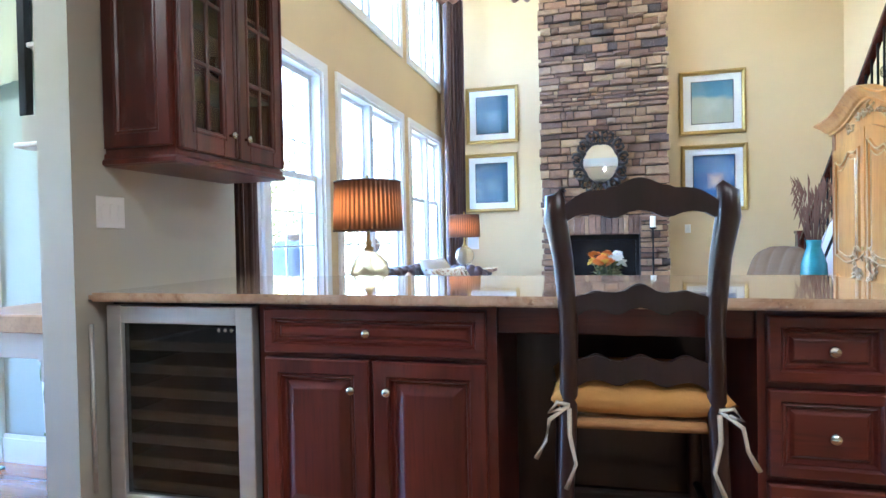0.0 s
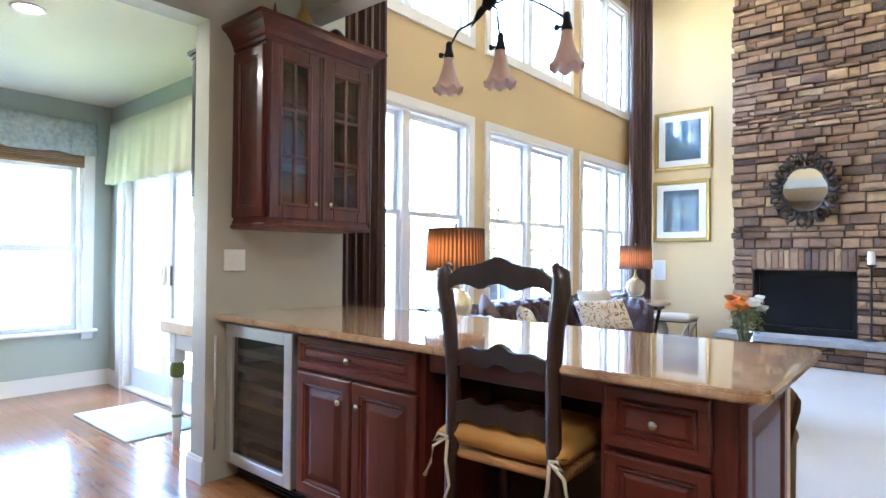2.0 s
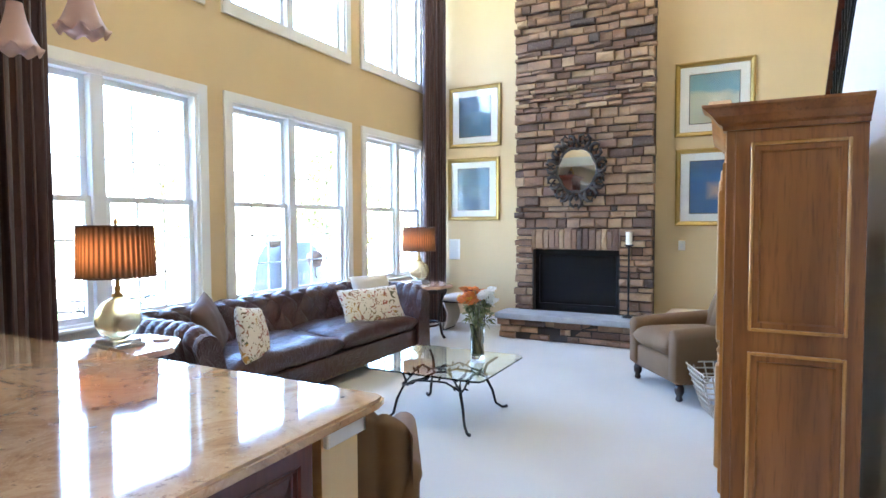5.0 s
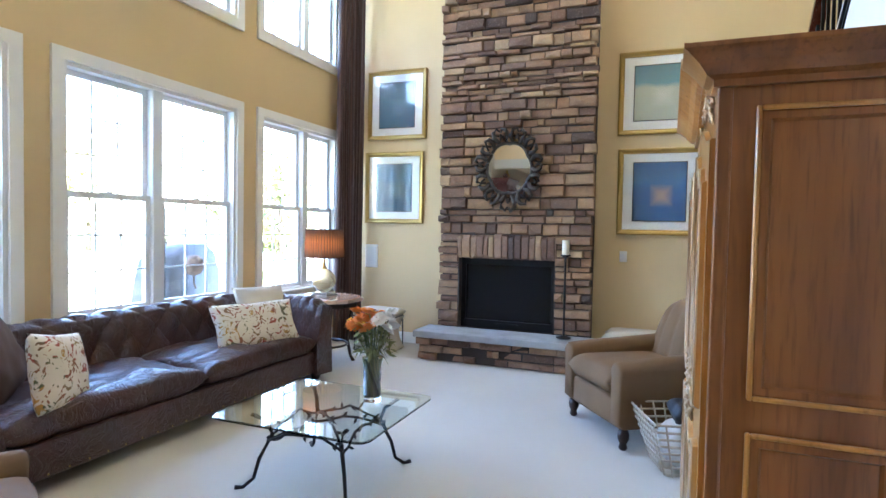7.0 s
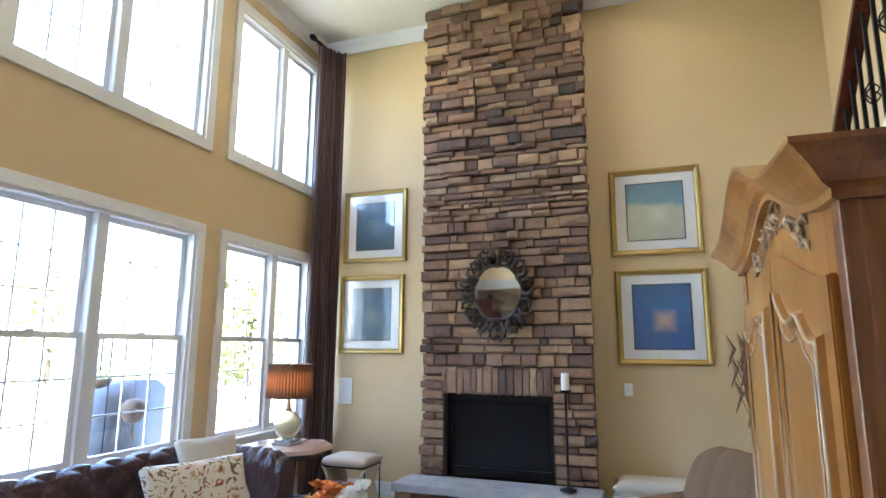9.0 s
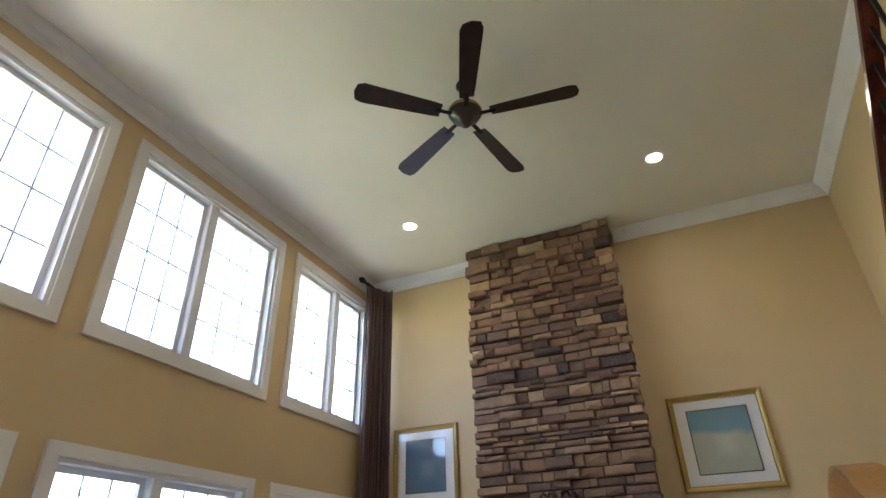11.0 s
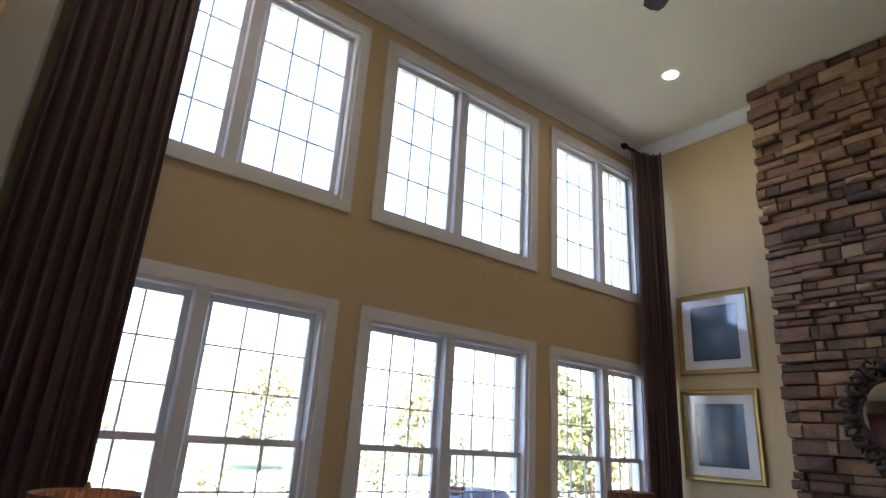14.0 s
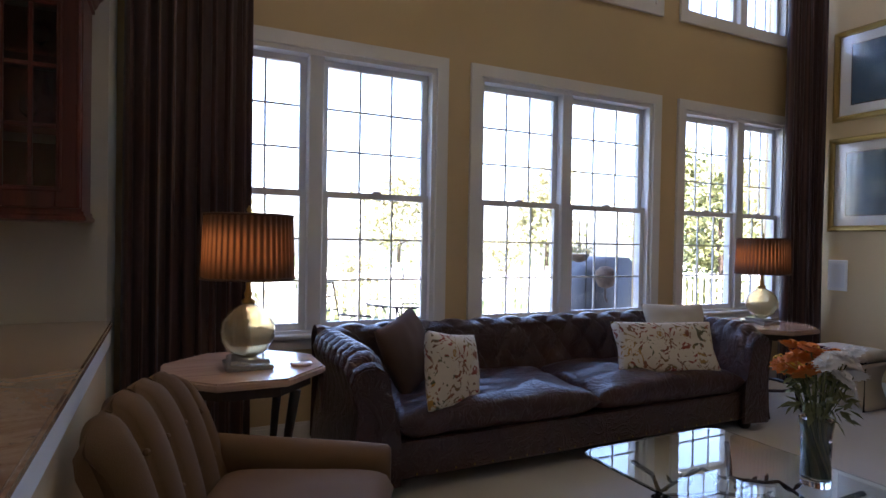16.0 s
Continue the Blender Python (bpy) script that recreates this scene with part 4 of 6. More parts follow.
part("crown", cornice(UX0, UX1, UY0, UY1, UZ1, [(0.0, 0), (0.012, 0), (0.012, 0.02), (0.02, 0.03), (0.03, 0.055), (0.055, 0.085), (0.075, 0.1), (0.085, 0.105), (0.085, 0.125)]), M_CHERRY, uc)
part("light_rail", cornice(UX0, UX1, UY0, UY1, UZ0 - 0.045, [(0.004, 0), (0.018, 0.006), (0.018, 0.02), (0.008, 0.03), (0.008, 0.045)]), M_CHERRY, uc)
orn = thing("bell_ornament", label="small gold bell-shaped ornament on the wall cabinet", category="ornament")
part("bell", lathe([(0.055, 0), (0.055, 0.012), (0.045, 0.03), (0.03, 0.07), (0.018, 0.09), (0.01, 0.12), (0.004, 0.135)], 20, m=Matrix.Translation((-0.6, 2.58, UZ1 + 0.125)) @ Matrix.Scale(1.55, 4)), M_GOLD, orn, smooth=True)
fin = thing("finial_ornament", label="small dark round ornament on the wall cabinet", category="ornament")
part("ball", lathe([(0.02, 0), (0.03, 0.01), (0.034, 0.03), (0.02, 0.05), (0.006, 0.06)], 16, m=Matrix.Translation((-0.57, 2.79, UZ1 + 0.125)) @ Matrix.Scale(1.8, 4)), M_DARK, fin, smooth=True)
crk = thing("candle_pricket", label="thin dark pricket ornament on the wall cabinet", category="ornament")
part("spike", lathe([(0.02, 0), (0.006, 0.01), (0.006, 0.08), (0.002, 0.11)], 10, m=Matrix.Translation((-0.65, 2.42, UZ1 + 0.125)) @ Matrix.Scale(1.5, 4)), M_DARK, crk)
for k, (yy, zz, hh) in enumerate(((2.4, 1.43, 0.13), (2.5, 1.43, 0.1), (2.75, 1.43, 0.14), (2.86, 1.43, 0.12), (2.42, 1.735, 0.15), (2.54, 1.735, 0.12), (2.76, 1.735, 0.16), (2.87, 1.735, 0.11), (2.45, 2.065, 0.14), (2.8, 2.065, 0.15))):
    g = thing("goblet", label="clear stemmed glass on a cabinet shelf", category="glass", group="glasses in the wall cabinet")
    part("bowl", lathe([(0.028, 0), (0.004, 0.008), (0.004, hh * 0.45), (0.03, hh * 0.6), (0.034, hh * 0.8), (0.03, hh)], 14, m=Matrix.Translation((-0.67, yy, zz))), M_GLASS, g, smooth=True)
sw = thing("light_switch", label="white three-gang light switch plate", category="switch")
part("plate", box(-0.8, -0.793, 2.215, 2.345, 1.13, 1.25, 0.003), M_WHITE, sw)
for k in range(3):
    part("rocker", box(-0.793, -0.789, 2.232 + 0.038 * k, 2.254 + 0.038 * k, 1.16, 1.22, 0.002), M_WHITE, sw)


# counter stool
def stool(m):
    s = thing("counter_stool", m, "dark walnut ladder-back counter stool with gold cushion", "stool")
    W = 0.24
    top_y = -0.06

    def post(sx):
        pts = [(0.19 * sx, 0.02, 0.0), (0.19 * sx, 0.008, 0.35), (0.178 * sx, 0.0, 0.64), (0.176 * sx, -0.004, 0.85), (0.188 * sx, -0.01, 1.02), (0.205 * sx, -0.016, 1.13), (0.205 * sx, -0.018, 1.19), (0.185 * sx, -0.018, 1.215)]
        return tube(pts, [0.021, 0.022, 0.024, 0.024, 0.026, 0.03, 0.026, 0.012], 10)
    for sx in (-1, 1):
        part("back_post", post(sx), M_DARK, s, smooth=True)

    def rail(name, z, h, half, yc, up, down):
        n = 28
        hi = [(-half + 2 * half * k / n, z + h + up(2 * k / n - 1)) for k in range(n + 1)]
        lo = [(x, z + down(2 * k / n - 1)) for k, (x, _) in enumerate(hi)]
        part(name, extruded(hi + lo[::-1], yc - 0.011, yc + 0.011, "y", bevel=0.004), M_DARK, s)
    crest = lambda q: 0.035 * math.exp(-(q / 0.6) ** 2) + 0.008 * math.cos(q * 9) - 0.03 * abs(q) ** 3
    under = lambda q: 0.012 * math.cos(q * 9.5) + 0.012 * (1 - q * q)
    rail("top_rail", 1.13, 0.065, 0.195, -0.017, crest, under)
    rail("middle_rail", 0.865, 0.055, 0.172, -0.006, lambda q: 0.022 * math.exp(-(q / 0.4) ** 2) + 0.01 * math.cos(q * 10), under)
    rail("lower_rail", 0.668, 0.075, 0.172, -0.002, lambda q: 0.012 * math.cos(q * 10), under)
    for sx in (-1, 1):
        part("front_leg", lathe([(0.018, 0), (0.022, 0.06), (0.018, 0.1), (0.024, 0.3), (0.02, 0.4), (0.025, 0.52), (0.024, 0.57)], 14, m=Matrix.Translation((0.2 * sx, 0.39, 0))), M_DARK, s, smooth=True)
        part("stretcher", tube([(0.2 * sx, 0.02, 0.25), (0.2 * sx, 0.39, 0.25)], 0.012, 8), M_DARK, s)
    part("foot_rail", tube([(-0.2, 0.39, 0.2), (0.2, 0.39, 0.2)], 0.014, 8), M_DARK, s)
    part("back_stretcher", tube([(-0.2, 0.02, 0.3), (0.2, 0.02, 0.3)], 0.012, 8), M_DARK, s)
    seat = bmesh.new()
    for k in range(16):
        tube([(-0.205, 0.015 + 0.025 * k, 0.555), (0.205, 0.015 + 0.025 * k, 0.555)], 0.017, 6, seat)
    tagged(part("rush_seat", seat, M_RUSH, s, "woven rush seat", True), "woven rush seat", kind="stuff")
    cu = part("cushion", puff(0.45, 0.42, 0.11, 5, 22, 0.006, 3), M_CUSHION, s, "gold buttoned seat cushion", True)
    cu.matrix_basis = pose(0, 0.19, 0.57)
    for sx in (-1, 1):
        t = bmesh.new()
        x = 0.178 * sx
        tube([(x, -0.03, 0.7), (x + 0.03 * sx, -0.04, 0.71), (x + 0.05 * sx, -0.04, 0.68), (x + 0.02 * sx, -0.035, 0.69)], 0.006, 6, t)
        tube([(x, -0.03, 0.69), (x + 0.0 * sx, -0.04, 0.62), (x - 0.015 * sx, -0.04, 0.54), (x + 0.01 * sx, -0.04, 0.47)], [0.006, 0.006, 0.005, 0.007], 6, t)
        tube([(x, -0.03, 0.7), (x + 0.05 * sx, -0.04, 0.66), (x + 0.06 * sx, -0.04, 0.6), (x + 0.085 * sx, -0.04, 0.55)], [0.006, 0.006, 0.005, 0.007], 6, t)
        bmesh.ops.translate(t, verts=t.verts, vec=(0, 0, -0.085))
        part("cushion_tie", t, M_CREAM, s, "cream cloth tie", True)
    return s


stool(pose(1.078, 2.15, 0.0, 0, 0, 3) @ Matrix.Diagonal((1.07, 1, 0.985, 1)))

# hanging light with bell shades
pl = thing("pendant_light", label="dark iron branch pendant with three pink bell shades", category="pendant light")
body = bmesh.new()
C0 = Vector((0.66, 2.65, 2.35))
tube([C0 + Vector((-0.02, 0, -0.03)), C0, C0 + Vector((0.03, 0, 0.02))], [0.02, 0.034, 0.02], 10, body)
tube([C0 + Vector((0, 0, 0)), C0 + Vector((-0.04, 0, 0.06)), C0 + Vector((-0.03, 0, 0.11)), C0 + Vector((0.05, 0, 0.15))], 0.008, 8, body)
tube([C0 + Vector((0.06, 0, 0.16)), C0 + Vector((0.06, 0, 0.46))], 0.006, 8, body)
for dx, dz, ln in ((0.16, 0.07, 0.02), (-0.1, -0.09, 0.016)):
    tube([C0, C0 + Vector((dx * 0.5, 0, dz * 0.4)), C0 + Vector((dx, 0, dz))], [0.014, ln, 0.002], 8, body)
part("stem", body, M_BLACK, pl, smooth=True)
part("ceiling_ball", lathe([(0.004, -0.045), (0.03, -0.035), (0.043, 0), (0.03, 0.035), (0.004, 0.045)], 18, m=Matrix.Translation(C0 + Vector((0.06, 0, 0.17)))), M_BLACK, pl, smooth=True)
part("canopy", lathe([(0.06, -0.025), (0.06, -0.01), (0.05, 0)], 20, m=Matrix.Translation((C0.x + 0.06, C0.y, 2.86))), M_BLACK, pl)
M_SHADE_PINK = plain("frosted_pink_glass", (0.72, 0.5, 0.42), 0.45, var=0.1, bump=0.05)
_p = M_SHADE_PINK.node_tree.nodes["Principled BSDF"]
_p.inputs["Transmission Weight"].default_value = 0.35
for k, (sx, sy, sz) in enumerate(((0.43, 2.65, 1.995), (0.715, 2.66, 1.97), (1.02, 2.69, 1.99))):
    a = bmesh.new()
    top = Vector((sx, sy, sz + 0.2))
    tube([C0 + Vector((0.01 * k, 0, -0.02)), C0.lerp(top, 0.35) + Vector((0.02, 0, -0.01 + 0.03 * k)), C0.lerp(top, 0.75) + Vector((0, 0, 0.03)), top], 0.005, 8, a)
    arm = part("arm", a, M_BLACK, pl, smooth=True)
    part("socket", lathe([(0.006, 0.06), (0.014, 0.05), (0.016, 0.02), (0.022, 0.0), (0.024, -0.02)], 12, m=Matrix.Translation(top + Vector((0, 0, -0.03)))), M_BLACK, arm, smooth=True)
    part("key", boxes([(sx - 0.045, sx - 0.015, sy - 0.003, sy + 0.003, sz + 0.17, sz + 0.178), (sx - 0.055, sx - 0.04, sy - 0.008, sy + 0.008, sz + 0.165, sz + 0.185)]), M_BLACK, arm)

    def bell(u, v, c=(sx, sy, sz)):
        ang = 2 * math.pi * u
        q = v
        r = 0.022 + 0.018 * q + 0.032 * q ** 2.2
        r *= 1 + (0.09 * math.sin(ang * 8) * max(0, q - 0.75) * 4)
        z = 0.15 * (1 - q) + 0.012 * math.sin(ang * 8) * (1 if q > 0.97 else 0)
        return Vector((c[0] + r * math.cos(ang), c[1] + r * math.sin(ang), c[2] + z))
    sh = part("bell_shade", sheet(bell, 40, 12, wrap=True), M_SHADE_PINK, pl, "frosted pink glass bell shade", True)
    sh.modifiers.new("thick", "SOLIDIFY").thickness = 0.004

# breakfast side: console, mat, dark frame
con = thing("console_table", label="butcher-block console on white turned legs with green rings", category="console table")
M_BUTCHER = wood("butcher_block", (0.42, 0.25, 0.12), (0.6, 0.4, 0.21), 0.4, "y", 9)
M_GREENP = plain("green_paint", (0.14, 0.2, 0.05), 0.4, var=0.2)
part("tabletop", box(-1.51, -0.97, 2.185, 2.64, 0.74, 0.81, 0.006), M_BUTCHER, con)
part("apron", boxes([(-1.5, -1.06, 2.25, 2.27, 0.63, 0.74), (-1.5, -1.48, 2.25, 2.6, 0.63, 0.74)], 0.003), M_WHITE, con)
for lx, ly in ((-1.46, 2.28), (-1.46, 2.58), (-1.08, 2.28), (-1.08, 2.58)):
    lg = part("leg", lathe([(0.022, 0.0), (0.026, 0.1), (0.034, 0.38), (0.036, 0.45)], 18, m=Matrix.Translation((lx, ly, 0))), M_WHITE, con, smooth=True)
    part("ring", lathe([(0.03, 0.45), (0.042, 0.46), (0.044, 0.5), (0.04, 0.53), (0.03, 0.545)], 18, m=Matrix.Translation((lx, ly, 0))), M_GREENP, lg, "green painted ring", True)
    part("ring", lathe([(0.028, 0.2), (0.034, 0.205), (0.034, 0.215), (0.028, 0.22)], 18, m=Matrix.Translation((lx, ly, 0))), M_GREENP, lg, "green painted ring", True)
    part("block", box(lx - 0.036, lx + 0.036, ly - 0.036, ly + 0.036, 0.545, 0.74, 0.004), M_WHITE, lg)
mt = thing("door_mat", label="pale blue door mat on the wood floor", category="mat")
part("mat", box(-2.77, -1.8, 2.11, 2.62, 0.0, 0.012, 0.004), plain("pale_blue_mat", (0.5, 0.58, 0.58), 0.95, var=0.1, fine=200, bump=0.4), mt)
ol2 = thing("wall_outlet", label="white wall outlet low on the breakfast wall", category="outlet")
part("plate", box(XL, XL + 0.007, 1.7, 1.78, 0.3, 0.42, 0.003), M_WHITE, ol2)

# narrow shelf on the breakfast side of the stub wall
ws = thing("wall_shelf", label="open dark-framed wall shelf with grey base box", category="shelf")
part("back_board", box(-0.966, -0.952, 2.17, 2.62, 1.55, 2.34), M_WHITE, ws, "white back board")
for y in (2.165, 2.59):
    part("stile", box(-1.085, -1.045, y, y + 0.03, 1.55, 2.34, 0.004), M_BLACK, ws, "black painted upright")
for z in (1.8, 2.07):
    part("shelf", box(-1.08, -0.967, 2.17, 2.62, z, z + 0.018, 0.003), M_WHITE, ws)
part("cornice", boxes([(-1.1, -0.952, 2.155, 2.635, 2.34, 2.36), (-1.115, -0.952, 2.145, 2.645, 2.36, 2.385)], 0.004), M_BLACK, ws, "black moulded cornice")
part("base_box", box(-1.075, -0.952, 2.165, 2.625, 1.45, 1.55, 0.004), M_GREY, ws, "grey base box")
part("ledge", box(-1.1, -0.952, 2.15, 2.64, 1.43, 1.45, 0.005), M_WHITE, ws, "white ledge")

# ---- great room ----
def curtain(name, y0, y1, x, folds, depth, slant, label):
    ZR = ZC - 0.13                                # height of the rod
    c = thing(name, label=label, category="curtain", group="great room curtains")
    zt, zb = ZR - 0.05, 0.02

    def fn(u, v):
        y = y0 + (y1 - y0) * u
        q = v
        a = u * folds * 2 * math.pi
        amp = depth * (0.75 + 0.35 * q) + 0.012 * math.sin(u * 23 + q * 2)
        sway = 0.012 * math.sin(q * 3 + u * 9)
        return Vector((x + slant * u + amp * math.sin(a + 0.5 * math.sin(q * 2.2 + u * 6)) + sway, y + 0.018 * math.sin(2 * a) + 0.03 * (q - 0.5) * (u - 0.5), zt + (zb - zt) * q))
    bm = sheet(fn, folds * 14, 26, uv=True)
    cl = part("cloth", bm, M_CURTAIN, c, smooth=True)
    cl.modifiers.new("thick", "SOLIDIFY").thickness = 0.006
    rod = part("rod", tube([(x, y0 - 0.06, ZR), (x, y1 + 0.06, ZR)], 0.018, 12), M_BLACK, c, "black iron curtain rod", True)
    for e, s in ((y0 - 0.06, -1), (y1 + 0.06, 1)):
        if s < 0 and y0 > 6 or s > 0 and y0 < 6:
            part("finial", lathe([(0.018, 0), (0.03, 0.01), (0.016, 0.025), (0.04, 0.05), (0.03, 0.085), (0.006, 0.12)], 14, m=Matrix.Translation((x, e, ZR)) @ Matrix.Rotation(radians(-90 * s), 4, "X")), M_BLACK, rod, smooth=True)
    part("bracket", boxes([(XW + 0.0, x + 0.01, (y0 + y1) / 2 + 0.3 - 0.01, (y0 + y1) / 2 + 0.3 + 0.01, ZR - 0.03, ZR - 0.01), (XW, XW + 0.01, (y0 + y1) / 2 + 0.28, (y0 + y1) / 2 + 0.32, ZR - 0.08, ZR + 0.03)]), M_BLACK, rod)
    for k in range(folds):
        part("ring", tube([(x + 0.028 * math.cos(a), y0 + (y1 - y0) * (k + 0.5) / folds, ZR - 0.005 + 0.028 * math.sin(a)) for a in [i * math.pi / 6 for i in range(12)]], 0.004, 5, closed=True), M_BLACK, rod)


curtain("curtain", 3.1, 3.75, -1.13, 9, 0.045, 0.0, "brown striped silk curtain drawn beside the tall window")
curtain("curtain", 8.57, 8.86, -1.13, 6, 0.05, 0.2, "brown striped silk curtain hanging in the corner")


def sofa():
    X0, X1, Y0, Y1 = -1.17, -0.26, 4.1, 7.17
    s = thing("sofa", label="long tufted oxblood leather chesterfield sofa", category="sofa")
    part("base", box(X0 + 0.1, X1 - 0.04, Y0 + 0.1, Y1 - 0.1, 0.1, 0.3, 0.03, seg=2), M_LEATHER, s, smooth=True)
    part("front_rail", box(X1 - 0.06, X1 - 0.02, Y0 + 0.18, Y1 - 0.18, 0.1, 0.29, 0.015, seg=2), M_LEATHER, s)
    # outer back and arms: a rolled roll round three sides
    prof = [(0.0, 0.08), (0.02, 0.3), (0.05, 0.52), (0.02, 0.62), (0.0, 0.68), (0.02, 0.75), (0.07, 0.785), (0.13, 0.785), (0.18, 0.75), (0.205, 0.69), (0.215, 0.6), (0.235, 0.5), (0.255, 0.4), (0.265, 0.3)]

    def pt(t):
        f = t * (len(prof) - 1)
        i = min(int(f), len(prof) - 2)
        a, b = prof[i], prof[i + 1]
        q = f - i
        return a[0] + (b[0] - a[0]) * q, a[1] + (b[1] - a[1]) * q

    def roll(along, length, cols, ribbed=False):
        def fn(u, v):
            o, z = pt(v)
            e = 0.004
            o2, z2 = pt(min(1, v + e))
            o1, z1 = pt(max(0, v - e))
            d = math.hypot(o2 - o1, z2 - z1) or 1
            no, nz = -(z2 - z1) / d, (o2 - o1) / d
            k = 0.0
            if v > 0.36:
                w = (v - 0.36) / 0.64
                aa, bb = u * cols, w * 2.5
                k = (abs(math.sin(math.pi * (aa + bb))) * abs(math.sin(math.pi * (aa - bb)))) ** 0.38 - 1
                k *= min(1, w * 6)
            if ribbed:
                rib = abs(math.sin(math.pi * u * 8.5)) ** 0.4 - 1
                k = rib * 1.1 * math.exp(-((v - 0.47) / 0.2) ** 2) + 0.35 * k * (v > 0.6)
                z -= 0.075 * max(0.0, (u - 0.72) / 0.28) ** 2.4 * max(0.0, (z - 0.3) / 0.48)
            o, z = o + no * k * 0.032 * 1, z + nz * k * 0.032
            return along(u * length, o, z)
        return sheet(fn, int(cols * 14), 60)
    part("back", roll(lambda a, o, z: Vector((X0 + o, Y0 + 0.02 + a, z)), Y1 - Y0 - 0.04, 13), M_LEATHER, s, "buttoned leather back", True)
    part("arm", roll(lambda a, o, z: Vector((X0 + 0.1 + a, Y0 + o, z - 0.02)), X1 - X0 - 0.1, 6, True), M_LEATHER, s, "rolled and buttoned leather arm", True)
    part("arm", roll(lambda a, o, z: Vector((X0 + 0.1 + a, Y1 - o, z - 0.02)), X1 - X0 - 0.1, 6, True), M_LEATHER, s, "rolled and buttoned leather arm", True)
    for yy, sg in ((Y0, 1), (Y1, -1)):
        outl = [(yy + sg * p[0], p[1] - 0.02 - 0.075 * max(0.0, (p[1] - 0.3) / 0.48)) for p in prof] + [(yy + sg * 0.27, 0.08)]
        part("arm_front", extruded(outl, X1 - 0.015, X1 + 0.012, "x", bevel=0.01), M_LEATHER, s, smooth=False)
    L = Y1 - Y0 - 0.5
    for k in range(2):
        cu = part("seat_cushion", puff(0.74, L / 2 + 0.01, 0.2, 7, 48, 0.03, k * 5), M_LEATHER, s, "creased leather seat cushion", True)
        cu.matrix_basis = pose(X1 - 0.37, Y0 + 0.25 + L * (k + 0.5) / 2, 0.27)
    for fx in (X0 + 0.12, X1 - 0.08):
        for fy in (Y0 + 0.14, Y1 - 0.14):
            part("bun_foot", lathe([(0.025, 0.012), (0.04, 0.03), (0.042, 0.06), (0.03, 0.1)], 14, m=Matrix.Translation((fx, fy, 0))), M_DARK, s, smooth=True)
    bt = bmesh.new()
    for k in range(26):
        y = Y0 + 0.14 + (Y1 - Y0 - 0.28) * k / 25
        bmesh.ops.create_uvsphere(bt, u_segments=6, v_segments=4, radius=0.006, matrix=Matrix.Translation((X1 - 0.018, y, 0.12)))
    tagged(part("nail_heads", bt, M_GOLD, s), kind="stuff")


sofa()


def pillow(name, m, w, h, mat, label, seed):
    p = thing(name, m, label, "pillow", "pillows on the sofa")
    part("cover", puff(w, h, 0.15, 2.4, 18, 0.012, seed), mat, p, smooth=True)


pillow("throw_pillow", pose(-0.58, 6.46, 0.55, 62, 0, 70), 0.74, 0.4, M_FLORAL, "cream pillow printed with leaves and birds", 1)
pillow("throw_pillow", pose(-0.86, 6.87, 0.66, 60, 0, 70), 0.5, 0.34, M_CREAM, "plain beige lumbar pillow against the sofa back", 2)
pillow("throw_pillow", pose(-0.47, 4.69, 0.58, 76, 10, 112), 0.42, 0.42, M_FLORAL, "square cream floral pillow leaning on the sofa arm", 3)
pillow("throw_pillow", pose(-0.74, 4.53, 0.64, 70, -14, 128), 0.42, 0.42, M_BROWNCLOTH, "square brown velvet pillow behind the floral one", 4)


def table_lamp(x, y, z):
    l = thing("table_lamp", pose(x, y, z), "glass globe table lamp with pleated brown shade, lit", "lamp", "table lamps")
    part("foot", boxes([(-0.1, 0.1, -0.1, 0.1, 0.0, 0.022), (-0.085, 0.085, -0.085, 0.085, 0.022, 0.045)], 0.006), M_ACRYLIC, l, "clear acrylic foot")
    part("globe", lathe([(0.04, 0.046), (0.085, 0.075), (0.115, 0.125), (0.12, 0.165), (0.11, 0.21), (0.08, 0.25), (0.04, 0.275), (0.025, 0.285), (0.022, 0.282), (0.036, 0.272), (0.074, 0.247), (0.104, 0.208), (0.114, 0.165), (0.109, 0.127), (0.08, 0.08), (0.036, 0.052)], 32), M_GLOBE, l, "mottled glass globe", True)
    part("neck", lathe([(0.028, 0.285), (0.03, 0.3), (0.014, 0.31), (0.02, 0.33), (0.012, 0.345), (0.01, 0.44), (0.018, 0.46), (0.018, 0.5)], 18), M_GOLD, l, "gilt metal neck", True)

    def drum(u, v):
        a = 2 * math.pi * u
        r = (0.198 - 0.01 * v) + 0.005 * math.sin(a * 44)
        return Vector((r * math.cos(a), r * math.sin(a), 0.4 + 0.28 * v))
    sh = part("shade", sheet(drum, 264, 6, wrap=True, uv=True), M_PLEAT, l, "pleated brown silk shade", True)
    for zz, r in ((0.4, 0.2), (0.68, 0.19)):
        ring = bmesh.new()
        tube([(r * math.cos(k * math.pi / 24), r * math.sin(k * math.pi / 24), zz) for k in range(48)], 0.006, 6, ring, closed=True)
        part("trim_band", ring, M_BROWNCLOTH, sh)
    part("spider", tube([(-0.186, 0, 0.665), (0, 0, 0.66), (0.186, 0, 0.665)], 0.003, 6), M_GOLD, l)
    part("finial", lathe([(0.004, 0.66), (0.012, 0.675), (0.006, 0.69), (0.013, 0.705), (0.003, 0.725)], 12), M_GOLD, l, smooth=True)
    part("bulb", lathe([(0.012, 0.5), (0.028, 0.54), (0.03, 0.57), (0.015, 0.6), (0.003, 0.605)], 14), M_BULB, l, smooth=True)
    lamp("bulb_light", "POINT", pose(x, y, z + 0.55), LAMP_W, (1.0, 0.62, 0.3), size=0.05)


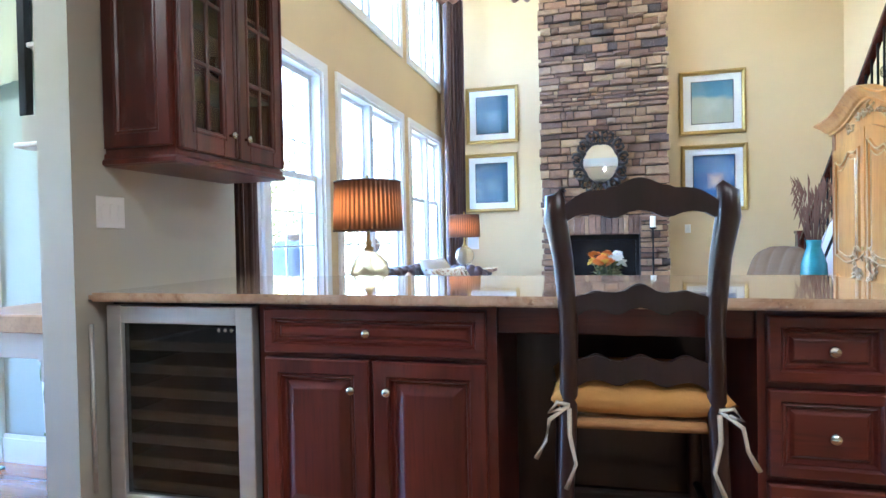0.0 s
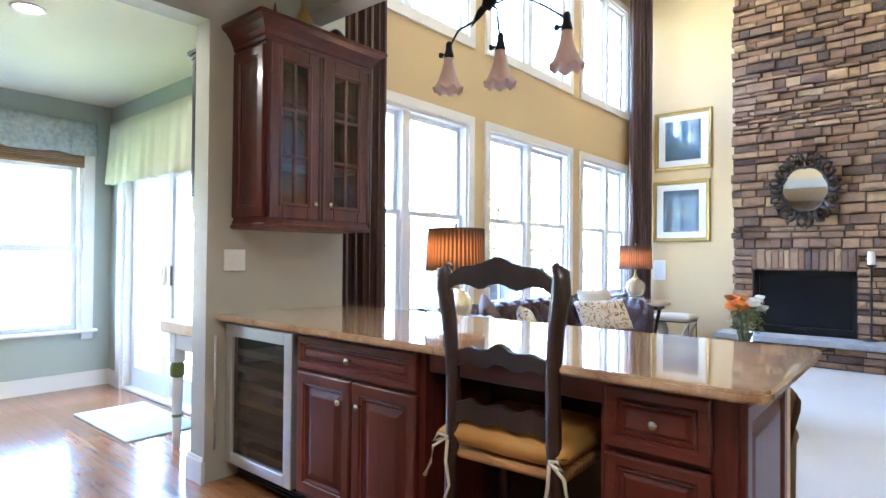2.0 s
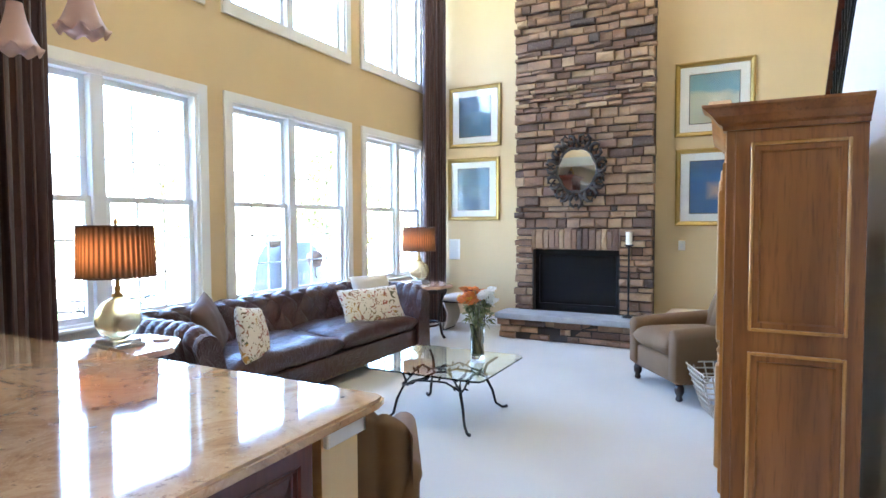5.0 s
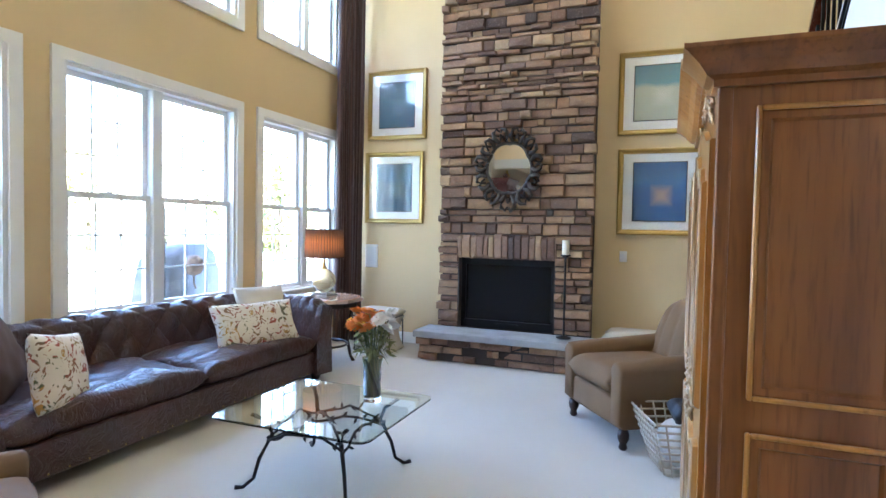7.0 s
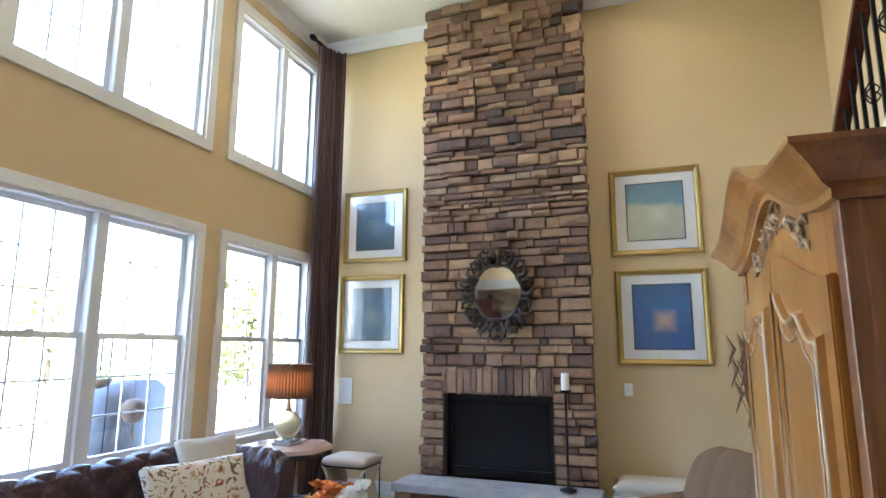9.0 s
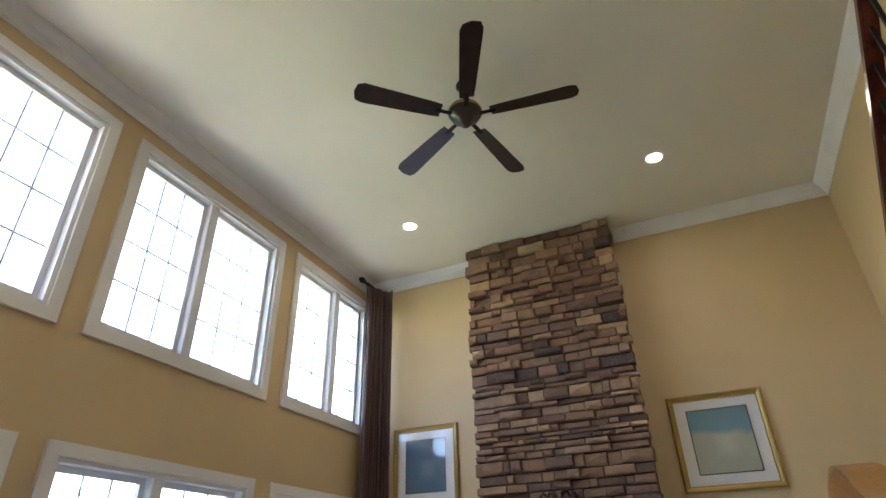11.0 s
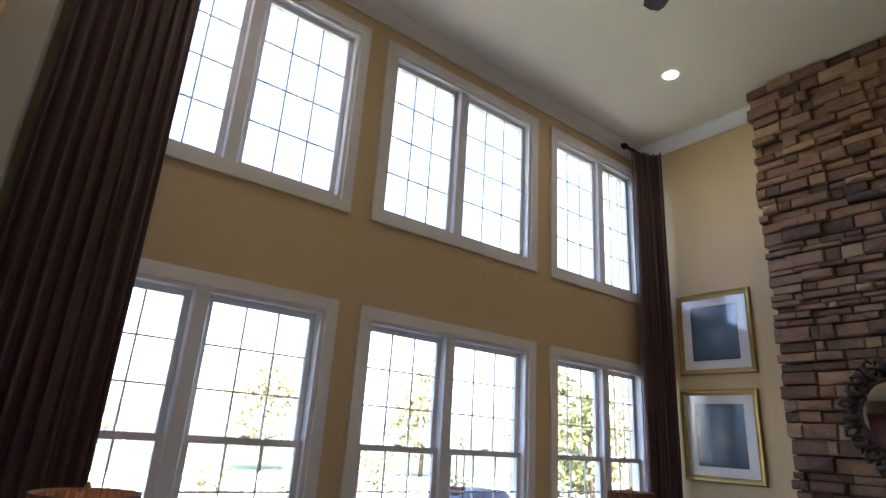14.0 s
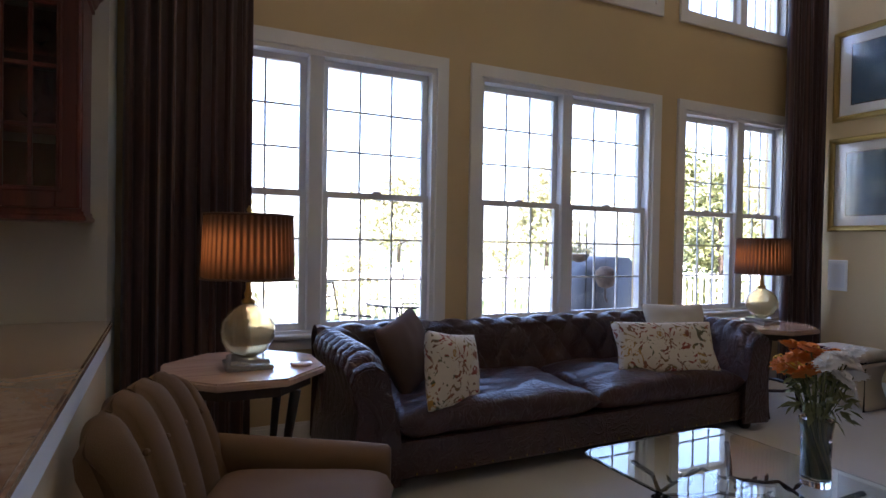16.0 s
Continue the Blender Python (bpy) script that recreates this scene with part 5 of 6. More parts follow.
M_GLOBE = glass("mottled_globe_glass", (0.88, 0.8, 0.6), 0.1)
M_GLOBE.node_tree.nodes["Principled BSDF"].inputs["Transmission Weight"].default_value = 0.9
M_PLEAT, _t, _b = material("pleated_silk")
_b.inputs["Base Color"].default_value = (0.1, 0.045, 0.022, 1)
_b.inputs["Roughness"].default_value = 0.8
_tl = _t.nodes.new("ShaderNodeBsdfTranslucent")
_tl.inputs["Color"].default_value = (0.75, 0.3, 0.1, 1)
_mx = _t.nodes.new("ShaderNodeMixShader")
_uv = _t.nodes.new("ShaderNodeSeparateXYZ")
_t.links.new(_t.nodes.new("ShaderNodeTexCoord").outputs["UV"], _uv.inputs[0])
_fr = _t.nodes.new("ShaderNodeMath")
_fr.operation, _fr.inputs[1].default_value = "PINGPONG", 1 / 88
_t.links.new(_uv.outputs[0], _fr.inputs[0])
_sc = _t.nodes.new("ShaderNodeMath")
_sc.operation, _sc.inputs[1].default_value = "MULTIPLY", 88
_t.links.new(_fr.outputs[0], _sc.inputs[0])
# translucency is lower at the folds and falls off towards both hems
_translucency = mixed(_t, ramp(_t, _sc.outputs[0], [(0.25, (0.12, 0.12, 0.12)), (0.8, (1, 1, 1))]), ramp(_t, _uv.outputs[1], [(0.08, (0.05, 0.05, 0.05)), (0.35, (0.3, 0.3, 0.3)), (0.6, (0.3, 0.3, 0.3)), (0.88, (0.03, 0.03, 0.03))]), 1.0, "MULTIPLY")
_t.links.new(_translucency, _mx.inputs[0])
_t.links.new(_b.outputs[0], _mx.inputs[1])
_t.links.new(_tl.outputs[0], _mx.inputs[2])
_t.links.new(_mx.outputs[0], _t.nodes["Material Output"].inputs[0])
M_TABLEWOOD = wood("pink_cherry_top", (0.48, 0.31, 0.22), (0.64, 0.46, 0.35), 0.25, "y", 8, coat=0.6)


def end_table(x, y, z, r):
    t = thing("end_table", pose(x, y, 0.012), "octagonal cherry end table on slender curved legs", "end table", "end tables")
    oc = [(r * math.cos(radians(45 * k + 22.5)), r * math.sin(radians(45 * k + 22.5))) for k in range(8)]
    part("tabletop", extruded(oc, z - 0.047, z - 0.012, "z", bevel=0.008), M_TABLEWOOD, t)
    part("apron", extruded([(a * 0.82, b * 0.82) for a, b in oc], z - 0.1, z - 0.047, "z"), M_DARK, t)
    for k in range(4):
        a = radians(90 * k + 45)
        c, s = math.cos(a), math.sin(a)
        part("leg", tube([(c * r * 0.75, s * r * 0.75, z - 0.1), (c * r * 0.66, s * r * 0.66, z * 0.6), (c * r * 0.6, s * r * 0.6, 0.25), (c * r * 0.7, s * r * 0.7, 0.06), (c * r * 0.78, s * r * 0.78, 0.0)], [0.024, 0.02, 0.016, 0.017, 0.022], 10), M_DARK, t, smooth=True)
    part("shelf_ring", tube([(r * 0.6 * math.cos(k * math.pi / 10), r * 0.6 * math.sin(k * math.pi / 10), 0.2) for k in range(20)], 0.012, 8, closed=True), M_DARK, t, smooth=True)


end_table(-0.37, 3.63, 0.725, 0.37)
end_table(-0.63, 7.6, 0.69, 0.4)
table_lamp(-0.32, 3.64, 0.725)
table_lamp(-0.66, 7.64, 0.69)
co = thing("coaster", label="round dark wooden coaster on the end table", category="coaster")
part("disc", lathe([(0.045, 0), (0.05, 0.004), (0.05, 0.01), (0.045, 0.014)], 24, m=Matrix.Translation((-0.27, 3.87, 0.725))), M_TABLEWOOD, co, smooth=True)

# coffee table
ct = thing("coffee_table", pose(0.875, 5.35, 0.012) @ Matrix.Diagonal((0.97, 0.96, 0.91, 1)), "glass-topped coffee table on black twig iron legs", "coffee table")
h = 0.48
corner = []
for cx, cy in ((1, -1), (1, 1), (-1, 1), (-1, -1)):
    a0 = math.atan2(cy, cx)
    for q in (-1, 0, 1):
        p = Vector((cx * h, cy * (h - 0.04))) if q == 0 else None
        if q == 0:
            corner.append((p.x * 0.96, p.y * 0.96))
        else:
            t2 = Vector((-cy, cx)) * q * 0.12
            corner.append((cx * h + t2.x * 0.5 + (0.0 if (t2.x * cx) < 0 else 0), cy * (h - 0.04) + t2.y * 0.5))
corner = sorted({(max(-h, min(h, a)), max(-h + 0.04, min(h - 0.04, b))) for a, b in corner}, key=lambda p: math.atan2(p[1], p[0]))
part("glass_top", extruded(corner, 0.42, 0.434, "z", bevel=0.004), M_TABLEGLASS, ct, "bevelled clear glass top")
for sx in (-1, 1):
    for sy in (-1, 1):
        lg = bmesh.new()
        tube([(0.3 * sx, 0.3 * sy, 0.42), (0.24 * sx, 0.24 * sy, 0.37), (0.22 * sx, 0.22 * sy, 0.3), (0.27 * sx, 0.27 * sy, 0.16), (0.29 * sx, 0.29 * sy, 0.05), (0.33 * sx, 0.33 * sy, 0.006), (0.36 * sx, 0.36 * sy, 0.012)], [0.012, 0.011, 0.013, 0.011, 0.01, 0.011, 0.014], 8, lg)
        part("leg", lg, M_BLACK, ct, smooth=True)
rngt = random.Random(4)
for a, b in (((-0.24, -0.24), (0.24, -0.24)), ((0.24, -0.24), (0.24, 0.24)), ((0.24, 0.24), (-0.24, 0.24)), ((-0.24, 0.24), (-0.24, -0.24)), ((-0.24, -0.24), (0.24, 0.24)), ((-0.24, 0.24), (0.24, -0.24))):
    tw = bmesh.new()
    pts = [Vector((a[0] + (b[0] - a[0]) * k / 8, a[1] + (b[1] - a[1]) * k / 8, 0.27 + 0.07 * math.sin(k / 8 * math.pi * 1.0) + rngt.uniform(-0.015, 0.015))) for k in range(9)]
    tube(pts, 0.008, 7, tw)
    for k in range(1, 8):
        d = Vector((rngt.uniform(-0.05, 0.05), rngt.uniform(-0.05, 0.05), rngt.uniform(-0.05, 0.05)))
        tube([pts[k], pts[k] + d * 0.5, pts[k] + d], [0.004, 0.01, 0.001], 5, tw)
    part("twig_stretcher", tw, M_BLACK, ct, smooth=True)


def bouquet(x, y, z):
    v = thing("flower_vase", pose(x, y, z), "tall clear glass vase of orange, yellow and white flowers", "vase")
    prof = [(0.05, 0.0), (0.052, 0.02), (0.05, 0.1), (0.053, 0.2), (0.06, 0.25)]
    bm = lathe(prof, 28, cap=False)
    lathe([(0.046, 0.025), (0.045, 0.1), (0.049, 0.2), (0.057, 0.25)], 28, bm, cap=False)
    lathe([(0.0, 0.0), (0.05, 0.0)], 28, bm, cap=False)
    lathe([(0.0, 0.025), (0.046, 0.025)], 28, bm, cap=False)
    part("glass", bm, M_GLASS, v, smooth=True)
    part("water", lathe([(0.044, 0.027), (0.043, 0.1), (0.045, 0.17)], 24), glass("water", (0.95, 0.97, 0.95), 0, 1.33), v, smooth=True)
    rn = random.Random(11)
    stems = bmesh.new()
    heads = []
    for k in range(28):
        a, r = k * 2.4, 0.025 + 0.105 * math.sqrt(k / 28)
        hx, hy, hz_ = r * math.cos(a), r * math.sin(a), 0.49 - 1.5 * r * r + rn.uniform(-0.04, 0.03)
        tube([(0.02 * math.cos(a + 2), 0.02 * math.sin(a + 2), 0.04), (0.025 * math.cos(a), 0.025 * math.sin(a), 0.24), (hx * 0.7, hy * 0.7, hz_ - 0.08), (hx, hy, hz_)], 0.003, 5, stems)
        heads.append((hx, hy, hz_))
    tagged(part("stems", stems, M_LEAF, v), kind="stuff")
    lv = bmesh.new()
    for k in range(120):
        a, r, zz = rn.uniform(0, 6.28), rn.uniform(0.02, 0.1), rn.uniform(0.26, 0.43)
        m = Matrix.Translation((r * math.cos(a), r * math.sin(a), zz)) @ Euler((rn.uniform(-1, 1), rn.uniform(-1, 1), a)).to_matrix().to_4x4()
        q = [lv.verts.new(m @ Vector(p)) for p in ((0, 0, 0), (0.025, 0.012, 0.004), (0.055, 0, 0), (0.025, -0.012, 0.004))]
        lv.faces.new(q)
    tagged(part("leaves", lv, M_LEAF, v), kind="stuff")
    cols = [plain("orange_petals", (0.75, 0.22, 0.02), 0.6, var=0.2), plain("yellow_petals", (0.8, 0.5, 0.03), 0.6, var=0.2), plain("white_petals", (0.75, 0.74, 0.7), 0.6, var=0.1), plain("dark_red_petals", (0.12, 0.015, 0.02), 0.6, var=0.2)]
    for k, (hx, hy, hz_) in enumerate(heads):
        fb_ = bmesh.new()
        tilt = Matrix.Translation((hx, hy, hz_)) @ Euler((-hy * 5, hx * 5, k)).to_matrix().to_4x4()
        for ring, (n, rr, up) in enumerate(((14, 0.055, 0.004), (12, 0.042, 0.018), (8, 0.026, 0.03))):
            for i in range(n):
                a = 6.283 * i / n + ring * 0.3
                e, f_ = Vector((math.cos(a), math.sin(a), 0)), Vector((-math.sin(a), math.cos(a), 0))
                w = rr * 0.3
                q = [fb_.verts.new(tilt @ p) for p in (Vector((0, 0, up * 0.5)), e * rr * 0.6 + f_ * w + Vector((0, 0, up)), e * rr + Vector((0, 0, up * 0.6)), e * rr * 0.6 - f_ * w + Vector((0, 0, up)))]
                fb_.faces.new(q)
        part("flower", fb_, cols[(0, 1, 0, 0, 3, 1, 1, 0, 3, 0)[k % 10] if hx + 0.3 * hy < 0.035 else 2], v)


bouquet(1.05, 5.53, 0.408)


def armchair(m, label, tuft):
    c = thing("armchair", m, label, "armchair", "tan armchairs")
    part("base", box(-0.36, 0.36, -0.4, 0.36, 0.13, 0.32, 0.03, seg=2), M_TAN, c, smooth=True)
    seat = part("seat_cushion", puff(0.54, 0.68, 0.19, 7, 22, 0.004, 2), M_TAN, c, smooth=True)
    seat.matrix_basis = pose(0, -0.1, 0.31)
    for sx in (-1, 1):
        arm = bmesh.new()
        pr = [(0.25, 0.15), (0.25, 0.46), (0.24, 0.51), (0.26, 0.555), (0.31, 0.575), (0.36, 0.555), (0.385, 0.51), (0.37, 0.46), (0.365, 0.15)]
        n = 12
        rings = []
        for k in range(n + 1):
            q = k / n
            y = -0.42 + 0.76 * q
            lift = 0.03 * q ** 2 - 0.02 * (1 - q) ** 4
            shrink = 1 - 0.06 * (1 - q) ** 6
            rings.append([arm.verts.new((sx * (0.31 + (a - 0.31) * shrink), y, b + lift * (b > 0.4))) for a, b in pr])
        for a, b in zip(rings, rings[1:]):
            for k in range(len(pr)):
                arm.faces.new((a[k], a[(k + 1) % len(pr)], b[(k + 1) % len(pr)], b[k]))
        arm.faces.new(rings[0])
        arm.faces.new(rings[-1][::-1])
        part("arm", arm, M_TAN, c, smooth=True).modifiers.new("round", "BEVEL").width = 0.015

    def bk(sign):
        def fn(u, v):
            x = -0.34 + 0.68 * u
            top = 0.9 - 0.12 * abs(2 * u - 1) ** 3.2
            z = 0.3 + (top - 0.3) * v
            thick = 0.085 * (max(0, 1 - abs(2 * u - 1) ** 5)) ** 0.4 * (max(0, 1 - v ** 9)) ** 0.5
            dent = 0.0
            if tuft:
                dent = 0.045 * tuft * (1 - abs(math.sin(math.pi * (u * 5))) ** 0.5) * min(1, 4 * (1 - v) + 0.4)
                z -= 0.03 * tuft * v ** 3 * (1 - abs(math.sin(math.pi * (u * 5))) ** 0.5)
            y = 0.26 + 0.16 * v ** 1.5 + sign * (thick - dent)
            return Vector((x, y, z))
        return fn
    b = sheet(bk(-1), 40, 26)
    sheet(bk(1), 40, 26, b)
    bmesh.ops.remove_doubles(b, verts=b.verts, dist=2e-3)
    back = part("backrest", b, M_TAN, c, "channel-tufted upholstered back" if tuft > 0.5 else "buttoned upholstered back", True)
    if tuft:
        for k in range(1, 5):
            for zz in (0.55, 0.72):
                bb = bmesh.new()
                bmesh.ops.create_uvsphere(bb, u_segments=8, v_segments=6, radius=0.012, matrix=Matrix.Translation((-0.34 + 0.136 * k, 0.265 + 0.16 * ((zz - 0.3) / 0.6) ** 1.5 - 0.06, zz)))
                part("button", bb, M_TAN, back)
    for sx in (-0.32, 0.32):
        for sy in (-0.36, 0.3):
            part("leg", lathe([(0.018, 0.0), (0.028, 0.015), (0.02, 0.04), (0.034, 0.07), (0.036, 0.1), (0.026, 0.13)], 14, m=Matrix.Translation((sx, sy, 0.0))), M_DARK, c, smooth=True)


armchair(pose(2.49, 6.93, 0.012, 0, 0, -55) @ Matrix.Diagonal((1.08, 1.05, 1.02, 1)), "tan buttoned armchair by the hearth", 0.3)
armchair(pose(0.44, 3.6, 0.012, 0, 0, 156) @ Matrix.Diagonal((0.98, 0.95, 0.92, 1)), "tan channel-tufted armchair with its back to the counter", 1.0)
armchair(pose(1.24, 3.6, 0.012, 0, 0, 212) @ Matrix.Diagonal((0.94, 0.95, 0.82, 1)), "tan channel-tufted armchair with its back to the counter", 1.0)

# small stool by the hearth, basket, white bench
fs = thing("foot_stool", pose(-0.43, 8.42, 0.012), "small cream upholstered stool on iron legs", "stool")
pd = part("pad", puff(0.5, 0.4, 0.1, 6, 16, 0.002, 1), M_CREAM, fs, smooth=True)
pd.matrix_basis = pose(0, 0, 0.38)
for sx in (-0.22, 0.22):
    part("leg_frame", tube([(sx, -0.16, 0.4), (sx, -0.17, 0.01), (sx, 0.17, 0.01), (sx, 0.16, 0.4)], 0.008, 8), M_BLACK, fs)
part("pad_frame", box(-0.23, 0.23, -0.17, 0.17, 0.375, 0.39), M_BLACK, fs)
for sx in (-1, 1):
    flare = [(sx * (0.245 - 0.075 * math.sin(math.pi * k / 10)), 0.02 + 0.365 * k / 10) for k in range(11)]
    part("side_panel", extruded(flare + [(a - sx * 0.03, b) for a, b in flare[::-1]], -0.17, 0.17, "y"), M_CREAM, fs, "curved upholstered side", True)

bk_ = thing("wicker_basket", pose(2.75, 6.3, 0.012, 0, 0, 20), "white open-weave basket holding folded blankets", "basket")
M_WICKER = plain("white_wicker", (0.5, 0.44, 0.35), 0.7, var=0.2, bump=0.3)
for k in range(8):
    z = 0.015 + 0.044 * k
    e = 0.15 + 0.012 * k
    part("hoop", tube([(sx * e * 1.15, sy * e, z + 0.004 * math.sin(sx * 3 + sy)) for sx, sy in ((-1, -1), (0, -1.02), (1, -1), (1.02, 0), (1, 1), (0, 1.02), (-1, 1), (-1.02, 0))], 0.007, 6, closed=True), M_WICKER, bk_)
for k in range(28):
    a = 2 * math.pi * k / 28
    c, s = math.cos(a), math.sin(a)
    q = 1 / max(abs(c), abs(s))
    part("stake", tube([(c * q * 0.15 * 1.15, s * q * 0.15, 0.0), (c * q * 0.235 * 1.15, s * q * 0.235, 0.33)], 0.006, 5), M_WICKER, bk_)
part("base", box(-0.17, 0.17, -0.15, 0.15, 0.004, 0.014), M_WICKER, bk_)
bl = thing("folded_blanket", pose(2.75, 6.3, 0.03, 0, 0, 20), "grey and white folded blanket in the basket", "blanket")
b1 = part("fold", puff(0.3, 0.26, 0.26, 4, 14, 0.02, 8), M_MAT, bl, smooth=True)
b2 = part("fold", puff(0.26, 0.2, 0.12, 4, 14, 0.02, 9), M_COVER, bl, "dark folded cloth", True)
b2.matrix_basis = pose(0.02, 0.02, 0.25, 12, 6, 0)

wb = thing("low_bench", label="low white cushioned bench along the wall", category="bench")
part("frame", boxes([(2.02, 3.0, 8.54, 8.91, 0.24, 0.28)] + [(a, a + 0.05, b, b + 0.05, 0.012, 0.24) for a in (2.04, 2.93) for b in (8.56, 8.84)], 0.004), M_WHITE, wb)
bp_ = part("cushion", puff(1.0, 0.36, 0.14, 8, 16, 0.003, 3), M_CREAM, wb, smooth=True)
bp_.matrix_basis = pose(2.51, 8.725, 0.275)

cs = thing("candle_stand", label="tall iron candle stand with a white pillar candle", category="candle holder")
part("stem", lathe([(0.075, 0.325), (0.07, 0.335), (0.012, 0.35), (0.009, 0.5), (0.014, 0.75), (0.009, 0.9), (0.012, 1.12), (0.05, 1.14), (0.05, 1.15)], 18, m=Matrix.Translation((1.67, 8.34, 0.02))), M_BLACK, cs, smooth=True)
part("candle", lathe([(0.035, 1.15), (0.036, 1.17), (0.035, 1.29), (0.03, 1.295)], 18, m=Matrix.Translation((1.67, 8.34, 0.02))), plain("wax", (0.78, 0.72, 0.6), 0.5, var=0.05), cs, "ivory pillar candle", True)

# pictures
ART = [("art_a", (0.035, 0.1, 0.17), (0.05, 0.13, 0.2), (0.12, 0.22, 0.3)), ("art_b", (0.05, 0.12, 0.2), (0.045, 0.1, 0.15), (0.14, 0.22, 0.26)),
       ("art_c", (0.14, 0.3, 0.38), (0.42, 0.45, 0.36), (0.55, 0.6, 0.52)), ("art_d", (0.06, 0.16, 0.36), (0.05, 0.13, 0.32), (0.55, 0.4, 0.25))]
for (x0, x1, z0, z1), art in zip(((-0.895, -0.112, 2.475, 3.31), (-0.92, -0.135, 1.46, 2.325), (2.08, 2.91, 2.415, 3.27), (2.095, 2.92, 1.38, 2.275)), ART):
    cx, cz = (x0 + x1) / 2, (z0 + z1) / 2
    w, hh = (x1 - x0) / 2, (z1 - z0) / 2
    p = thing("framed_print", pose(cx, YF, cz), "gold-framed abstract blue print in a white mat", "picture", "framed prints")
    fr = 0.055
    mould = bmesh.new()
    prof = [(0, 0), (0, 0.025), (0.012, 0.034), (0.03, 0.03), (0.042, 0.022), (0.05, 0.024), (0.055, 0.012)]
    raised_ = [[mould.verts.new((sx * (w - i), -d, sz * (hh - i))) for sx, sz in ((-1, -1), (1, -1), (1, 1), (-1, 1))] for i, d in prof]
    for a, b in zip(raised_, raised_[1:]):
        for k in range(4):
            mould.faces.new((a[k], a[(k + 1) % 4], b[(k + 1) % 4], b[k]))
    part("frame", mould, M_GOLD, p, "gold leaf frame")
    part("mat", box(-w + fr - 0.005, w - fr + 0.005, -0.01, -0.004, -hh + fr - 0.005, hh - fr + 0.005), M_MAT, p, "white mat")
    e, u = 0.16, 0.15                            # width of the mat at the sides and above
    part("print", box(-w + e, w - e, -0.0125, -0.011, -hh + u, hh - u), print_art(*art), p, "blue abstract print")
    part("fillet", boxes([(-w + e - 0.01, -w + e, -0.0135, -0.0105, -hh + u - 0.01, hh - u + 0.01), (w - e, w - e + 0.01, -0.0135, -0.0105, -hh + u - 0.01, hh - u + 0.01),
                          (-w + e, w - e, -0.0135, -0.0105, hh - u, hh - u + 0.01), (-w + e, w - e, -0.0135, -0.0105, -hh + u - 0.01, -hh + u)]), M_COVER, p)
    part("glazing", box(-w + fr - 0.004, w - fr + 0.004, -0.019, -0.017, -hh + fr - 0.004, hh - fr + 0.004), M_PANE, p, "picture glass").visible_shadow = False

# mirror with a scrolled frame
lobe = lambda k: 0.96 + 0.07 * abs(math.cos(k * math.pi / 16)) ** 0.7
mi = thing("wall_mirror", pose(1.032, SY - 0.045, 2.05), "oval mirror in a dark scrolled leaf frame", "mirror")
M_BRONZE = plain("dark_bronze_carving", (0.05, 0.04, 0.035), 0.4, 0.5, var=0.4, big=20, fine=90, bump=0.4)
part("glass", extruded([(0.235 * lobe(k) * math.cos(k * math.pi / 48), 0.265 * lobe(k) * math.sin(k * math.pi / 48)) for k in range(96)], -0.008, 0.0, "y"), M_MIRROR, mi, "silver mirror glass")
frm = bmesh.new()
tube([(0.235 * lobe(k) * math.cos(k * math.pi / 48), -0.012, 0.265 * lobe(k) * math.sin(k * math.pi / 48)) for k in range(96)], 0.018, 8, frm, closed=True)
part("inner_rim", frm, M_BRONZE, mi, smooth=True)
rm = random.Random(3)
for k in range(22):
    a = 2 * math.pi * k / 22
    lf = bmesh.new()
    base = Vector((0.25 * math.cos(a), -0.012, 0.285 * math.sin(a)))
    e = Vector((math.cos(a), 0, math.sin(a)))
    f_ = Vector((-math.sin(a), 0, math.cos(a)))
    sgn = 1 if k % 2 else -1
    ln = 0.11 + 0.05 * abs(math.sin(a)) ** 4 + rm.uniform(-0.015, 0.02)
    pts = [base, base + e * ln * 0.4 + f_ * sgn * 0.03 + Vector((0, -0.02, 0)), base + e * ln * 0.8 + f_ * sgn * 0.015 + Vector((0, -0.03, 0)), base + e * ln * 0.95 - f_ * sgn * 0.03 + Vector((0, -0.02, 0)), base + e * ln * 0.7 - f_ * sgn * 0.045]
    tube(pts, [0.022, 0.028, 0.022, 0.016, 0.008], 7, lf)
    tube([base + e * 0.03 - f_ * sgn * 0.02, base + e * 0.075 - f_ * sgn * 0.05 + Vector((0, -0.02, 0)), base + e * 0.05 - f_ * sgn * 0.07], [0.012, 0.016, 0.004], 6, lf)
    part("scroll_leaf", lf, M_BRONZE, mi, smooth=True)

# wall fittings
for nm, lab, cat, x0, x1, z0, z1 in (("wall_switch", "white wall switch plate on yellow wall", "switch", 2.135, 2.21, 1.09, 1.205), ("wall_speaker", "flush white speaker grille on the yellow wall", "speaker", -0.907, -0.737, 0.91, 1.195)):
    w_ = thing(nm, label=lab, category=cat)
    part("plate", box(x0, x1, YF - 0.012, YF, z0, z1, 0.004), M_WHITE, w_)
    part("rocker" if "switch" in nm else "grille", box(x0 + 0.02, x1 - 0.02, YF - 0.016, YF - 0.012, z0 + 0.03, z1 - 0.03, 0.001), M_SASH, w_)

